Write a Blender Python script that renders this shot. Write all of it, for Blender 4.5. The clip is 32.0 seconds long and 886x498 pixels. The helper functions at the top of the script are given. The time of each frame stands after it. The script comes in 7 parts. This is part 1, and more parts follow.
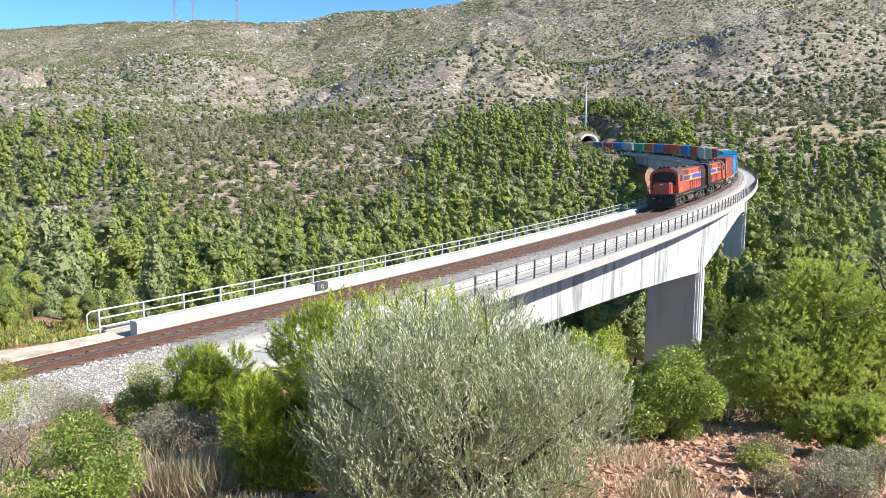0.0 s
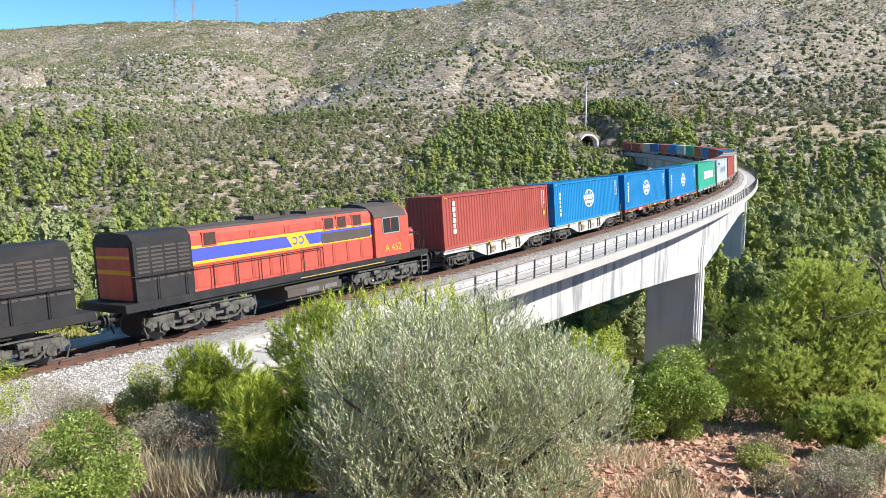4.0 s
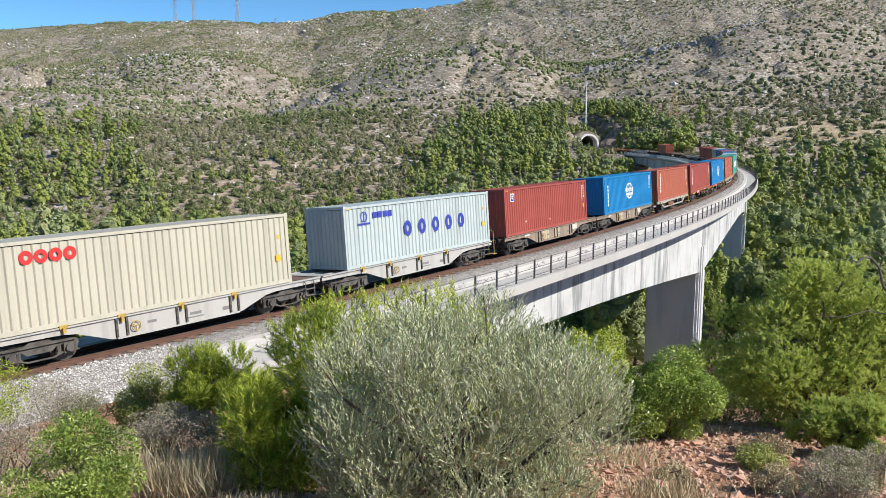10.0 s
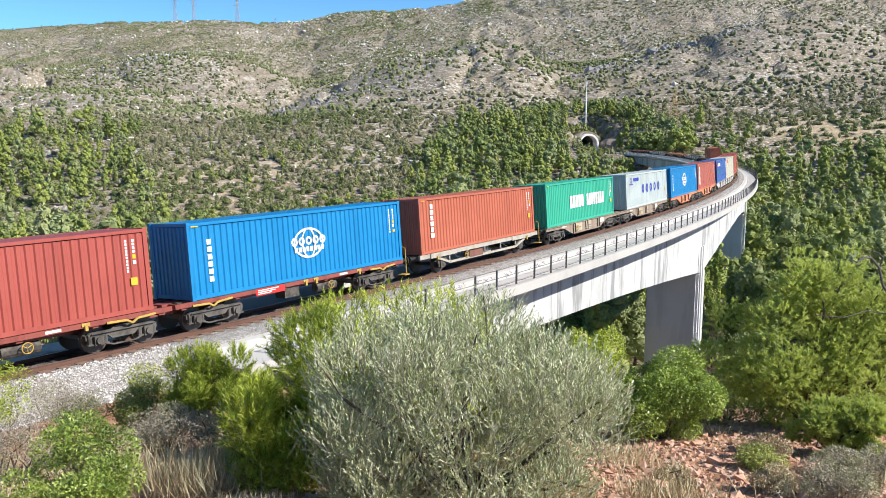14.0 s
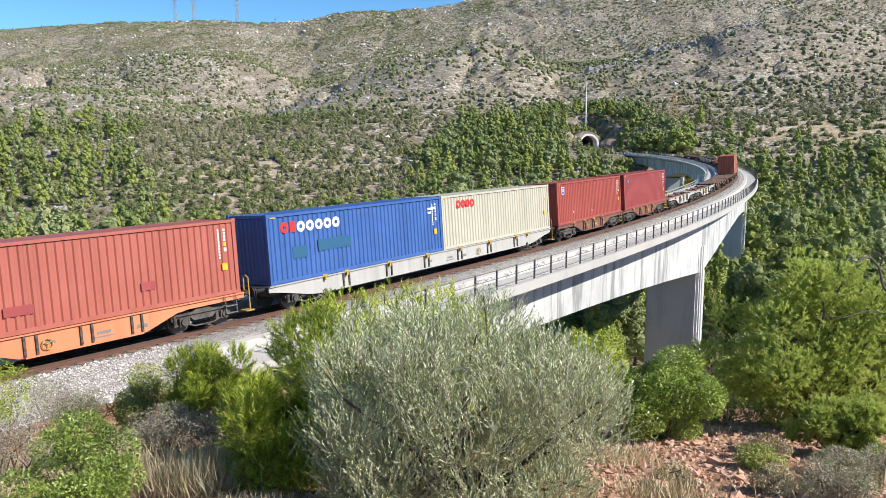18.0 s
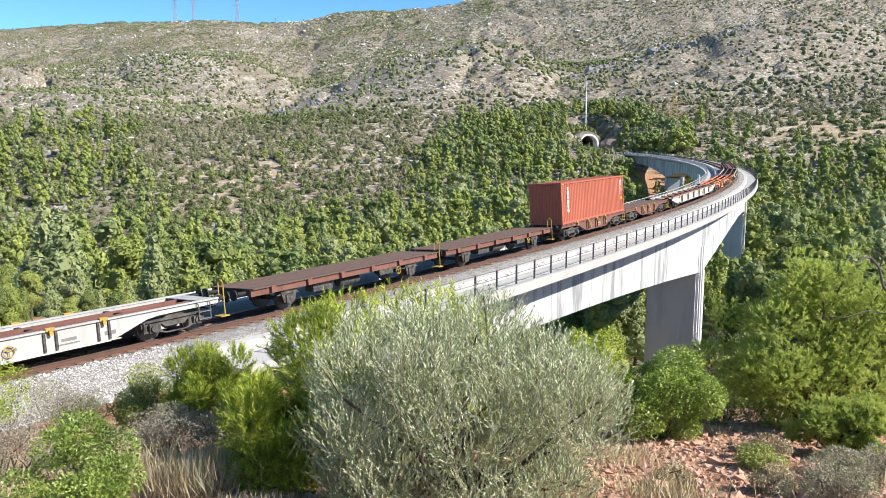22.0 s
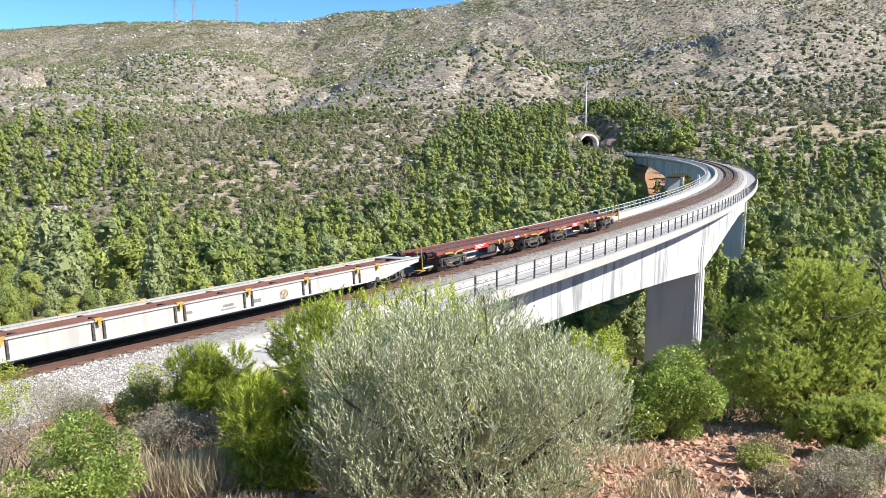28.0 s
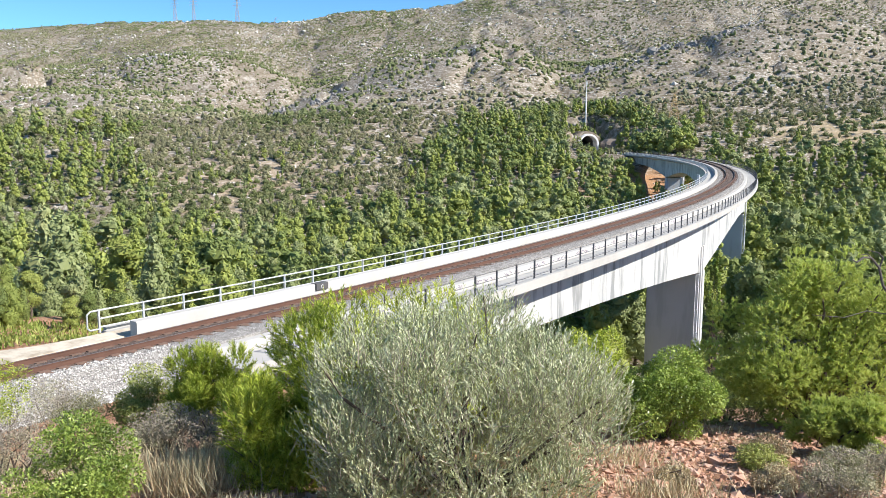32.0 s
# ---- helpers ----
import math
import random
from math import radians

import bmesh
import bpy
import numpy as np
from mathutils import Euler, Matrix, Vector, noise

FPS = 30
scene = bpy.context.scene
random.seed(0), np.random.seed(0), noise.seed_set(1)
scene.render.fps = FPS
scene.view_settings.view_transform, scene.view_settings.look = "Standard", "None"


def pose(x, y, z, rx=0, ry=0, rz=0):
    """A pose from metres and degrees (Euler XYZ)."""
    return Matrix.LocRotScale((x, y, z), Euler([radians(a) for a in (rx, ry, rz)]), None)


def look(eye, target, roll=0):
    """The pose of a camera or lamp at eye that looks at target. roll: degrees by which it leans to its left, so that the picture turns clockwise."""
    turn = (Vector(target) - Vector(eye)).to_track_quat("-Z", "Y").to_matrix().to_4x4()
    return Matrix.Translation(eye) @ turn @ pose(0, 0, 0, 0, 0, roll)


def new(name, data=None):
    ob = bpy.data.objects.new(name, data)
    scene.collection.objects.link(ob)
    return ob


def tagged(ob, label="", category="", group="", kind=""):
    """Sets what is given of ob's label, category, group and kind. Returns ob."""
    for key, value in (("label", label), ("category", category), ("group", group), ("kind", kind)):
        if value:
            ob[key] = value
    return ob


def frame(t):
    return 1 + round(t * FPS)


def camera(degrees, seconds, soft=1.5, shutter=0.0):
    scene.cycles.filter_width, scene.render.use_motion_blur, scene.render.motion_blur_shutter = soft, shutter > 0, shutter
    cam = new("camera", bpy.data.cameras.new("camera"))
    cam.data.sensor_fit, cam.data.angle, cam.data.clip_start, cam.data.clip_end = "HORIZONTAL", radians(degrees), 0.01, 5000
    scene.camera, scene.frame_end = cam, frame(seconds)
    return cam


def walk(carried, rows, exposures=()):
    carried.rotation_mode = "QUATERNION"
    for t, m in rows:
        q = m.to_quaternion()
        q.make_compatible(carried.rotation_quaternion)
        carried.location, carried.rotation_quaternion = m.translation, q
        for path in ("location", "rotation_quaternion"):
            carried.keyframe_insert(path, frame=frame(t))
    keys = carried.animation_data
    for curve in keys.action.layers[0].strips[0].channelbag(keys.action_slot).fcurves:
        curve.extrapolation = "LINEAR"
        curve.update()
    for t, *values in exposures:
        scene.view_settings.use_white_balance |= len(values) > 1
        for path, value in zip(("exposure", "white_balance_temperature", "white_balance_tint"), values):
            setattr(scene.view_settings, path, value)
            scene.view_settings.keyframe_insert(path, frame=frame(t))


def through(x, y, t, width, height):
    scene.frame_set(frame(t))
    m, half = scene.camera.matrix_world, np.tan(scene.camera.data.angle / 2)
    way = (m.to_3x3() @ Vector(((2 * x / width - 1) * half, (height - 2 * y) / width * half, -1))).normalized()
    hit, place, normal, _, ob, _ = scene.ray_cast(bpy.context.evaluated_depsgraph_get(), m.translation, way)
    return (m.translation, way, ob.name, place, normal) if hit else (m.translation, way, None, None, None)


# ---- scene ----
cam = camera(59.09, 32.0, soft=0.88)
STAND = pose(0, 0, 7.31, 90 - 8.297, 0, 0)
walk(cam, [(0.0, STAND), (32.0, STAND)], exposures=[(0.0, 0.93), (3.0, 0.93), (5.5, 0.87), (7.0, 0.84), (8.0, 0.74), (10.0, 0.58), (12.0, 0.89), (15.0, 0.86), (18.0, 0.75), (19.0, 0.64), (20.0, 0.93), (24.0, 0.97), (28.0, 0.97), (32.0, 0.94)])

# ---------- light ----------
SUN_AZ = radians(107)      # clockwise from +y
SUN_EL = radians(38)
world = bpy.data.worlds.new("sky")
scene.world = world
world.use_nodes = True
wn = world.node_tree
wn.nodes.clear()
sky = wn.nodes.new("ShaderNodeTexSky")
sky.sky_type = "NISHITA"
sky.sun_disc = False
sky.sun_elevation = SUN_EL
sky.sun_rotation = SUN_AZ
sky.altitude = 1500
sky.air_density = 0.65
sky.dust_density = 0.0
sky.ozone_density = 5.0
bg = wn.nodes.new("ShaderNodeBackground")
bg.inputs["Strength"].default_value = 0.118
wo = wn.nodes.new("ShaderNodeOutputWorld")
tint = wn.nodes.new("ShaderNodeMix")
tint.data_type, tint.blend_type = "RGBA", "MULTIPLY"
tint.inputs[0].default_value = 1.0
tint.inputs[7].default_value = (0.74, 1.02, 1.0, 1.0)
wn.links.new(sky.outputs[0], tint.inputs[6])
wn.links.new(tint.outputs[2], bg.inputs[0])
wn.links.new(bg.outputs[0], wo.inputs[0])
sun = new("sun", bpy.data.lights.new("sun", "SUN"))
sun.data.energy = 4.6
sun.data.angle = radians(0.55)
sun.data.color = (1.0, 0.94, 0.85)
sdir = Vector((math.sin(SUN_AZ) * math.cos(SUN_EL), math.cos(SUN_AZ) * math.cos(SUN_EL), math.sin(SUN_EL)))
sun.matrix_world = look(sdir * 60, (0, 0, 0))
scene.view_settings.exposure = 0.85

# ---------- numeric helpers ----------
def smooth(t):
    t = np.clip(t, 0, 1)
    return t * t * (3 - 2 * t)


def hash2(i, j, k):
    n = (i.astype(np.int64) * 374761393 + j.astype(np.int64) * 668265263 + k * 1442695041) & 0x7FFFFFFF
    n = ((n ^ (n >> 13)) * 1274126177) & 0x7FFFFFFF
    return ((n ^ (n >> 16)) & 0xFFFF) / 65535.0


def vnoise(x, y, size, k=0):
    """Value noise, 0 to 1, with features of the given size in metres."""
    x, y = np.asarray(x, float) / size, np.asarray(y, float) / size
    i, j = np.floor(x), np.floor(y)
    u, v = smooth(x - i), smooth(y - j)
    i, j = i.astype(np.int64), j.astype(np.int64)
    a, b = hash2(i, j, k), hash2(i + 1, j, k)
    c, d = hash2(i, j + 1, k), hash2(i + 1, j + 1, k)
    return (a * (1 - u) + b * u) * (1 - v) + (c * (1 - u) + d * u) * v


def fbm(x, y, size, octaves=4, k=0):
    total, amp, norm = 0, 1.0, 0
    for o in range(octaves):
        total = total + amp * vnoise(x, y, size / 2 ** o, k + o * 17)
        norm += amp
        amp *= 0.5
    return total / norm


# ---------- the line of the track: a curve of 450 m radius, straight past its near end ----------
KAPPA, YAW0, X0, Y0 = 0.00222, 1.0855, 28.65, 89.88
RADIUS = 1 / KAPPA
CX, CY = X0 - RADIUS * math.sin(YAW0), Y0 + RADIUS * math.cos(YAW0)
S_BEND = -118.0
CANT = 0.0746


def track_yaw(s):
    return YAW0 + KAPPA * np.maximum(s, S_BEND)


def track_xy(s, lat=0.0):
    """The plan of a point at s along the line and lat to its outer side."""
    s = np.asarray(s, float)
    a = track_yaw(s)
    c = np.maximum(s, S_BEND)
    rest = np.minimum(s - S_BEND, 0)
    ac = YAW0 + KAPPA * c
    x = CX + (RADIUS + lat) * np.sin(ac) + rest * np.cos(a)
    y = CY - (RADIUS + lat) * np.cos(ac) + rest * np.sin(a)
    return x, y


def track_sl(x, y):
    """Inverse of track_xy: s and lateral offset of plan points."""
    dx, dy = x - CX, y - CY
    ang = np.arctan2(dx, -dy)
    s = (ang - YAW0) / KAPPA
    lat = np.hypot(dx, dy) - RADIUS
    ab = YAW0 + KAPPA * S_BEND
    bx, by = CX + RADIUS * math.sin(ab), CY - RADIUS * math.cos(ab)
    rs = (x - bx) * math.cos(ab) + (y - by) * math.sin(ab)
    rl = (x - bx) * math.sin(ab) - (y - by) * math.cos(ab)
    st = (rs < 0) & (np.abs(s - S_BEND) < 700)
    return np.where(st, S_BEND + rs, s), np.where(st, rl, lat)


def cant_at(s):
    return CANT * float(smooth((s + 190) / 70))


def track_pose(s, h=0.0, lat=0.0):
    """A pose on the track at s: x back along the train, -y to the outer side, z up off the rails."""
    x, y = track_xy(s)
    return pose(float(x), float(y), 0, -math.degrees(cant_at(s)), 0, math.degrees(float(track_yaw(s)))) @ pose(0, -lat, h)


# ---------- mesh helpers ----------
def put(name, verts, faces, material, parent=None, smooth_shade=False):
    me = bpy.data.meshes.new(name)
    verts, faces = np.asarray(verts, np.float32), np.asarray(faces, np.int32)
    n, w = faces.shape
    me.vertices.add(len(verts))
    me.vertices.foreach_set("co", verts.ravel())
    me.loops.add(n * w)
    me.loops.foreach_set("vertex_index", faces.ravel())
    me.polygons.add(n)
    me.polygons.foreach_set("loop_start", np.arange(n, dtype=np.int32) * w)
    me.polygons.foreach_set("loop_total", np.full(n, w, np.int32))
    me.polygons.foreach_set("use_smooth", np.full(n, smooth_shade, bool))
    me.update(calc_edges=True)
    me.materials.append(material)
    ob = new(name, me)
    ob.parent = parent
    return ob


def part(name, bm, material, parent=None, label=""):
    me = bpy.data.meshes.new(name)
    bm.normal_update()
    bm.to_mesh(me)
    bm.free()
    me.materials.append(material)
    ob = new(name, me)
    ob.parent = parent
    return tagged(ob, label) if label else ob


def shared(name, me, parent, m=None):
    ob = new(name, me)
    ob.parent = parent
    if m is not None:
        ob.matrix_basis = m
    return ob


BOX_F = [(0, 3, 2, 1), (4, 5, 6, 7), (0, 1, 5, 4), (1, 2, 6, 5), (2, 3, 7, 6), (3, 0, 4, 7)]


def box(bm, x0, x1, y0, y1, z0, z1, m=None):
    pts = [(x0, y0, z0), (x1, y0, z0), (x1, y1, z0), (x0, y1, z0), (x0, y0, z1), (x1, y0, z1), (x1, y1, z1), (x0, y1, z1)]
    vs = [bm.verts.new(m @ Vector(p) if m else p) for p in pts]
    for f in BOX_F:
        bm.faces.new([vs[i] for i in f])
    return vs


def prism(bm, outline, y0, y1, axis="y"):
    """An outline in x, z (axis y) or in y, z (axis x) drawn out from y0 to y1."""
    def at(p, q):
        return (p[0], q, p[1]) if axis == "y" else (q, p[0], p[1])
    a = [bm.verts.new(at(p, y0)) for p in outline]
    b = [bm.verts.new(at(p, y1)) for p in outline]
    n = len(outline)
    for i in range(n):
        bm.faces.new([a[i], a[(i + 1) % n], b[(i + 1) % n], b[i]])
    bm.faces.new(a[::-1])
    bm.faces.new(b)
    bmesh.ops.recalc_face_normals(bm, faces=bm.faces)


def rod(bm, p, q, r, n=8, r2=None):
    p, q = Vector(p), Vector(q)
    d = q - p
    m = Matrix.Translation((p + q) / 2) @ d.to_track_quat("Z", "Y").to_matrix().to_4x4()
    bmesh.ops.create_cone(bm, cap_ends=True, segments=n, radius1=r, radius2=r if r2 is None else r2, depth=d.length, matrix=m)


def bent(bm, pts, r, n=6):
    for a, b in zip(pts, pts[1:]):
        rod(bm, a, b, r, n)


def sweep(name, outline, s0, s1, step, material, parent=None, canted=False, zoff=None):
    """A closed outline of (lat, z) carried along the track from s0 to s1."""
    ss = np.linspace(s0, s1, max(2, int(round((s1 - s0) / step)) + 1))
    vs = []
    for s in ss:
        c = cant_at(s) if canted else 0.0
        for l, z in (outline(s) if callable(outline) else outline):
            ll, zz = l * math.cos(c) - z * math.sin(c), l * math.sin(c) + z * math.cos(c)
            x, y = track_xy(s, ll)
            vs.append((x, y, zz))
    n = len(vs) // len(ss)
    fs = []
    for k in range(len(ss) - 1):
        for i in range(n):
            j = (i + 1) % n
            fs.append((k * n + i, (k + 1) * n + i, (k + 1) * n + j, k * n + j))
    ob = put(name, vs, fs, material, parent)
    bm = bmesh.new()
    bm.from_mesh(ob.data)
    bm.verts.ensure_lookup_table()
    bm.faces.new([bm.verts[i] for i in range(n)])
    bm.faces.new([bm.verts[len(vs) - n + i] for i in range(n)][::-1])
    bmesh.ops.recalc_face_normals(bm, faces=bm.faces)
    bm.to_mesh(ob.data)
    bm.free()
    return ob


ICO = bmesh.new()
bmesh.ops.create_icosphere(ICO, subdivisions=1, radius=1.0)
ICO_V = np.array([v.co[:] for v in ICO.verts])
ICO.verts.index_update()
ICO_F = np.array([[v.index for v in f.verts] for f in ICO.faces])
ICO.free()


# ---------- materials ----------
def material(name, rough=0.8, metal=0.0, spec=0.3):
    m = bpy.data.materials.new(name)
    m.use_nodes = True
    b = m.node_tree.nodes["Principled BSDF"]
    b.inputs["Roughness"].default_value = rough
    b.inputs["Metallic"].default_value = metal
    b.inputs["Specular IOR Level"].default_value = spec
    return m, m.node_tree, b


def node(nt, kind, **values):
    n = nt.nodes.new(kind)
    for k, v in values.items():
        n.inputs[k].default_value = v
    return n


def ramp(nt, fac, stops):
    r = nt.nodes.new("ShaderNodeValToRGB")
    e = r.color_ramp.elements
    while len(e) < len(stops):
        e.new(0.5)
    for i, (p, c) in enumerate(stops):
        e[i].position, e[i].color = p, (*c, 1)
    nt.links.new(fac, r.inputs[0])
    return r.outputs[0]


def noise_tex(nt, scale, detail=4.0, rough=0.55, stretch=None, world_space=False):
    co = nt.nodes.new("ShaderNodeTexCoord")
    src = co.outputs["Object"]
    if world_space:
        src = nt.nodes.new("ShaderNodeNewGeometry").outputs["Position"]
    if stretch:
        mp = nt.nodes.new("ShaderNodeMapping")
        mp.inputs["Scale"].default_value = stretch
        nt.links.new(src, mp.inputs[0])
        src = mp.outputs[0]
    n = node(nt, "ShaderNodeTexNoise", Scale=scale, Detail=detail, Roughness=rough)
    nt.links.new(src, n.inputs["Vector"])
    return n.outputs["Fac"]


def mix(nt, fac, a, b, blend="MIX"):
    n = nt.nodes.new("ShaderNodeMix")
    n.data_type, n.blend_type = "RGBA", blend
    for sock, v in ((n.inputs[0], fac), (n.inputs[6], a), (n.inputs[7], b)):
        if isinstance(v, (int, float)):
            sock.default_value = v
        elif isinstance(v, tuple):
            sock.default_value = (*v, 1)
        else:
            nt.links.new(v, sock)
    return n.outputs[2]


def maths(nt, op, a, b=0.0, clamp=False):
    n = nt.nodes.new("ShaderNodeMath")
    n.operation, n.use_clamp = op, clamp
    for sock, v in zip(n.inputs, (a, b)):
        if isinstance(v, (int, float)):
            sock.default_value = v
        else:
            nt.links.new(v, sock)
    return n.outputs[0]


def bump(nt, b, height, strength=0.4, dist=0.02):
    n = node(nt, "ShaderNodeBump", Strength=strength, Distance=dist)
    nt.links.new(height, n.inputs["Height"])
    nt.links.new(n.outputs[0], b.inputs["Normal"])


def plain(name, col, rough=0.7, metal=0.0, wear=0.25, scale=3.0, dirt=(0.12, 0.09, 0.07), grain=40.0, spec=0.3):
    """A painted or bare surface: its colour with blotches, a fine grain and some dirt."""
    m, nt, b = material(name, rough, metal, spec)
    big = noise_tex(nt, scale, 5)
    fine = noise_tex(nt, grain, 3)
    c = mix(nt, maths(nt, "MULTIPLY", fine, 0.35), col, tuple(v * 0.7 for v in col))
    f = ramp(nt, big, [(0.42, (0, 0, 0)), (0.72, (1, 1, 1))])
    c = mix(nt, maths(nt, "MULTIPLY", f, wear), c, dirt)
    nt.links.new(c, b.inputs["Base Color"])
    bump(nt, b, fine, 0.15, 0.004)
    return m


def foliage(name, cols, rough=0.55, through=0.3, spec=0.25, tufts=1.0):
    """Leaves: colour by leaf, with some light let through."""
    m, nt, b = material(name, rough, 0, spec)
    g = nt.nodes.new("ShaderNodeNewGeometry")
    c = ramp(nt, g.outputs["Random Per Island"], [(i / (len(cols) - 1), c) for i, c in enumerate(cols)])
    clump = noise_tex(nt, 0.19, 3, world_space=True)
    c = mix(nt, ramp(nt, clump, [(0.45, (0, 0, 0)), (0.72, (0.45, 0.45, 0.45))]), c, cols[0])
    c = mix(nt, ramp(nt, clump, [(0.28, (0.7, 0.7, 0.7)), (0.48, (0, 0, 0))]), c, (cols[3][0] * 1.05, cols[3][1] * 1.0, cols[3][2]))
    tuft = noise_tex(nt, 1.7, 3, world_space=True)
    c = mix(nt, ramp(nt, tuft, [(0.5, (0, 0, 0)), (0.66, (0.7 * tufts,) * 3)]), c, tuple(0.75 * v for v in cols[0]))
    c = mix(nt, ramp(nt, tuft, [(0.34, (0.55 * tufts,) * 3), (0.47, (0, 0, 0))]), c, cols[3])
    nt.links.new(c, b.inputs["Base Color"])
    t = nt.nodes.new("ShaderNodeBsdfTranslucent")
    nt.links.new(mix(nt, 0.3, c, (0.42, 0.5, 0.06)), t.inputs["Color"])
    ms = node(nt, "ShaderNodeMixShader", Fac=through)
    nt.links.new(b.outputs[0], ms.inputs[1])
    nt.links.new(t.outputs[0], ms.inputs[2])
    nt.links.new(ms.outputs[0], nt.nodes["Material Output"].inputs["Surface"])
    return m


def ground_material():
    m, nt, b = material("hill ground", 0.95, 0, 0.1)
    g = nt.nodes.new("ShaderNodeNewGeometry").outputs["Position"]
    sep = nt.nodes.new("ShaderNodeSeparateXYZ")
    nt.links.new(g, sep.inputs[0])
    far = maths(nt, "MULTIPLY", maths(nt, "SUBTRACT", sep.outputs[1], 45), 0.02, True)
    broad = noise_tex(nt, 0.012, 6, 0.6, world_space=True)
    mid = noise_tex(nt, 0.09, 7, 0.68, world_space=True)
    fine = noise_tex(nt, 2.2, 8, 0.7, world_space=True)
    streak = noise_tex(nt, 0.05, 8, 0.75, stretch=(1, 1, 5), world_space=True)
    near = ramp(nt, fine, [(0.3, (0.15, 0.075, 0.045)), (0.48, (0.31, 0.16, 0.1)), (0.6, (0.45, 0.27, 0.175)), (0.75, (0.58, 0.46, 0.37))])
    dry = ramp(nt, noise_tex(nt, 0.45, 6, 0.65, world_space=True), [(0.42, (0, 0, 0)), (0.62, (1, 1, 1))])
    near = mix(nt, maths(nt, "MULTIPLY", dry, 0.45), near, (0.3, 0.24, 0.13))
    slope = ramp(nt, mid, [(0.3, (0.13, 0.11, 0.07)), (0.48, (0.215, 0.178, 0.138)), (0.62, (0.29, 0.248, 0.2)), (0.78, (0.4, 0.362, 0.315))])
    slope = mix(nt, ramp(nt, broad, [(0.4, (0, 0, 0)), (0.65, (1, 1, 1))]), slope, (0.25, 0.21, 0.168))
    rock = ramp(nt, streak, [(0.54, (0, 0, 0)), (0.6, (1, 1, 1))])
    rock = maths(nt, "MULTIPLY", rock, ramp(nt, noise_tex(nt, 0.02, 4, world_space=True), [(0.4, (0.15, 0.15, 0.15)), (0.62, (1, 1, 1))]))
    slope = mix(nt, rock, slope, (0.52, 0.48, 0.43))
    speck = ramp(nt, noise_tex(nt, 0.55, 3, 0.7, world_space=True), [(0.54, (0, 0, 0)), (0.57, (1, 1, 1))])
    slope = mix(nt, maths(nt, "MULTIPLY", speck, ramp(nt, broad, [(0.35, (0.25, 0.25, 0.25)), (0.6, (1, 1, 1))])), slope, (0.68, 0.64, 0.58))
    tuft = ramp(nt, noise_tex(nt, 0.38, 4, 0.65, world_space=True), [(0.55, (0, 0, 0)), (0.6, (1, 1, 1))])
    slope = mix(nt, maths(nt, "MULTIPLY", tuft, 0.8), slope, (0.1, 0.095, 0.05))
    slope = mix(nt, maths(nt, "MULTIPLY", fine, 0.5), slope, (0.1, 0.08, 0.05))
    bank = nt.nodes.new("ShaderNodeVectorMath")
    bank.operation = "DISTANCE"
    nt.links.new(g, bank.inputs[0])
    bank.inputs[1].default_value = (78, 284, -12)
    worn = ramp(nt, maths(nt, "MULTIPLY", maths(nt, "ADD", bank.outputs["Value"], maths(nt, "MULTIPLY", mid, 14.0)), 0.02), [(0.55, (1, 1, 1)), (0.72, (0, 0, 0))])
    slope = mix(nt, worn, slope, ramp(nt, fine, [(0.35, (0.3, 0.15, 0.075)), (0.65, (0.5, 0.32, 0.19))]))
    for cx, cy, cz, wide, tone in ((185, 360, 6, 0.016, (0.5, 0.39, 0.24)), (-72, 300, -8, 0.014, (0.42, 0.33, 0.24))):
        spot = nt.nodes.new("ShaderNodeVectorMath")
        spot.operation = "DISTANCE"
        nt.links.new(g, spot.inputs[0])
        spot.inputs[1].default_value = (cx, cy, cz)
        grassy = ramp(nt, maths(nt, "MULTIPLY", maths(nt, "ADD", spot.outputs["Value"], maths(nt, "MULTIPLY", mid, 30.0)), wide), [(0.7, (0.6, 0.6, 0.6)), (1.0, (0, 0, 0))])
        slope = mix(nt, maths(nt, "MULTIPLY", grassy, ramp(nt, noise_tex(nt, 0.3, 5, 0.6, world_space=True), [(0.38, (0.2, 0.2, 0.2)), (0.55, (1, 1, 1))])), slope, tone)
    nt.links.new(mix(nt, far, near, slope), b.inputs["Base Color"])
    bump(nt, b, maths(nt, "ADD", maths(nt, "MULTIPLY", mid, 2.0), fine), 0.5, 0.25)
    return m


GROUND = ground_material()


def ballast_material():
    m, nt, b = material("ballast", 0.95, 0, 0.1)
    v = node(nt, "ShaderNodeTexVoronoi", Scale=19.0)
    nt.links.new(nt.nodes.new("ShaderNodeNewGeometry").outputs["Position"], v.inputs["Vector"])
    c = ramp(nt, v.outputs["Color"], [(0.0, (0.3, 0.285, 0.265)), (0.5, (0.42, 0.405, 0.385)), (1.0, (0.56, 0.545, 0.52))])
    # gaps between the stones: their shade is darkened into the colour
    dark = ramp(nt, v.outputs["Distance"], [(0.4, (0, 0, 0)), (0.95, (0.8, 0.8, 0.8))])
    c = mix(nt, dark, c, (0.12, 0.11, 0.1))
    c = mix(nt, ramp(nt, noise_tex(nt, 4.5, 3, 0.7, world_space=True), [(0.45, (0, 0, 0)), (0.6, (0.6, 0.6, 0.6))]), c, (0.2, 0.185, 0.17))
    nt.links.new(c, b.inputs["Base Color"])
    bump(nt, b, maths(nt, "MULTIPLY", v.outputs["Distance"], -1.0), 1.0, 0.05)
    return m


BALLAST = ballast_material()


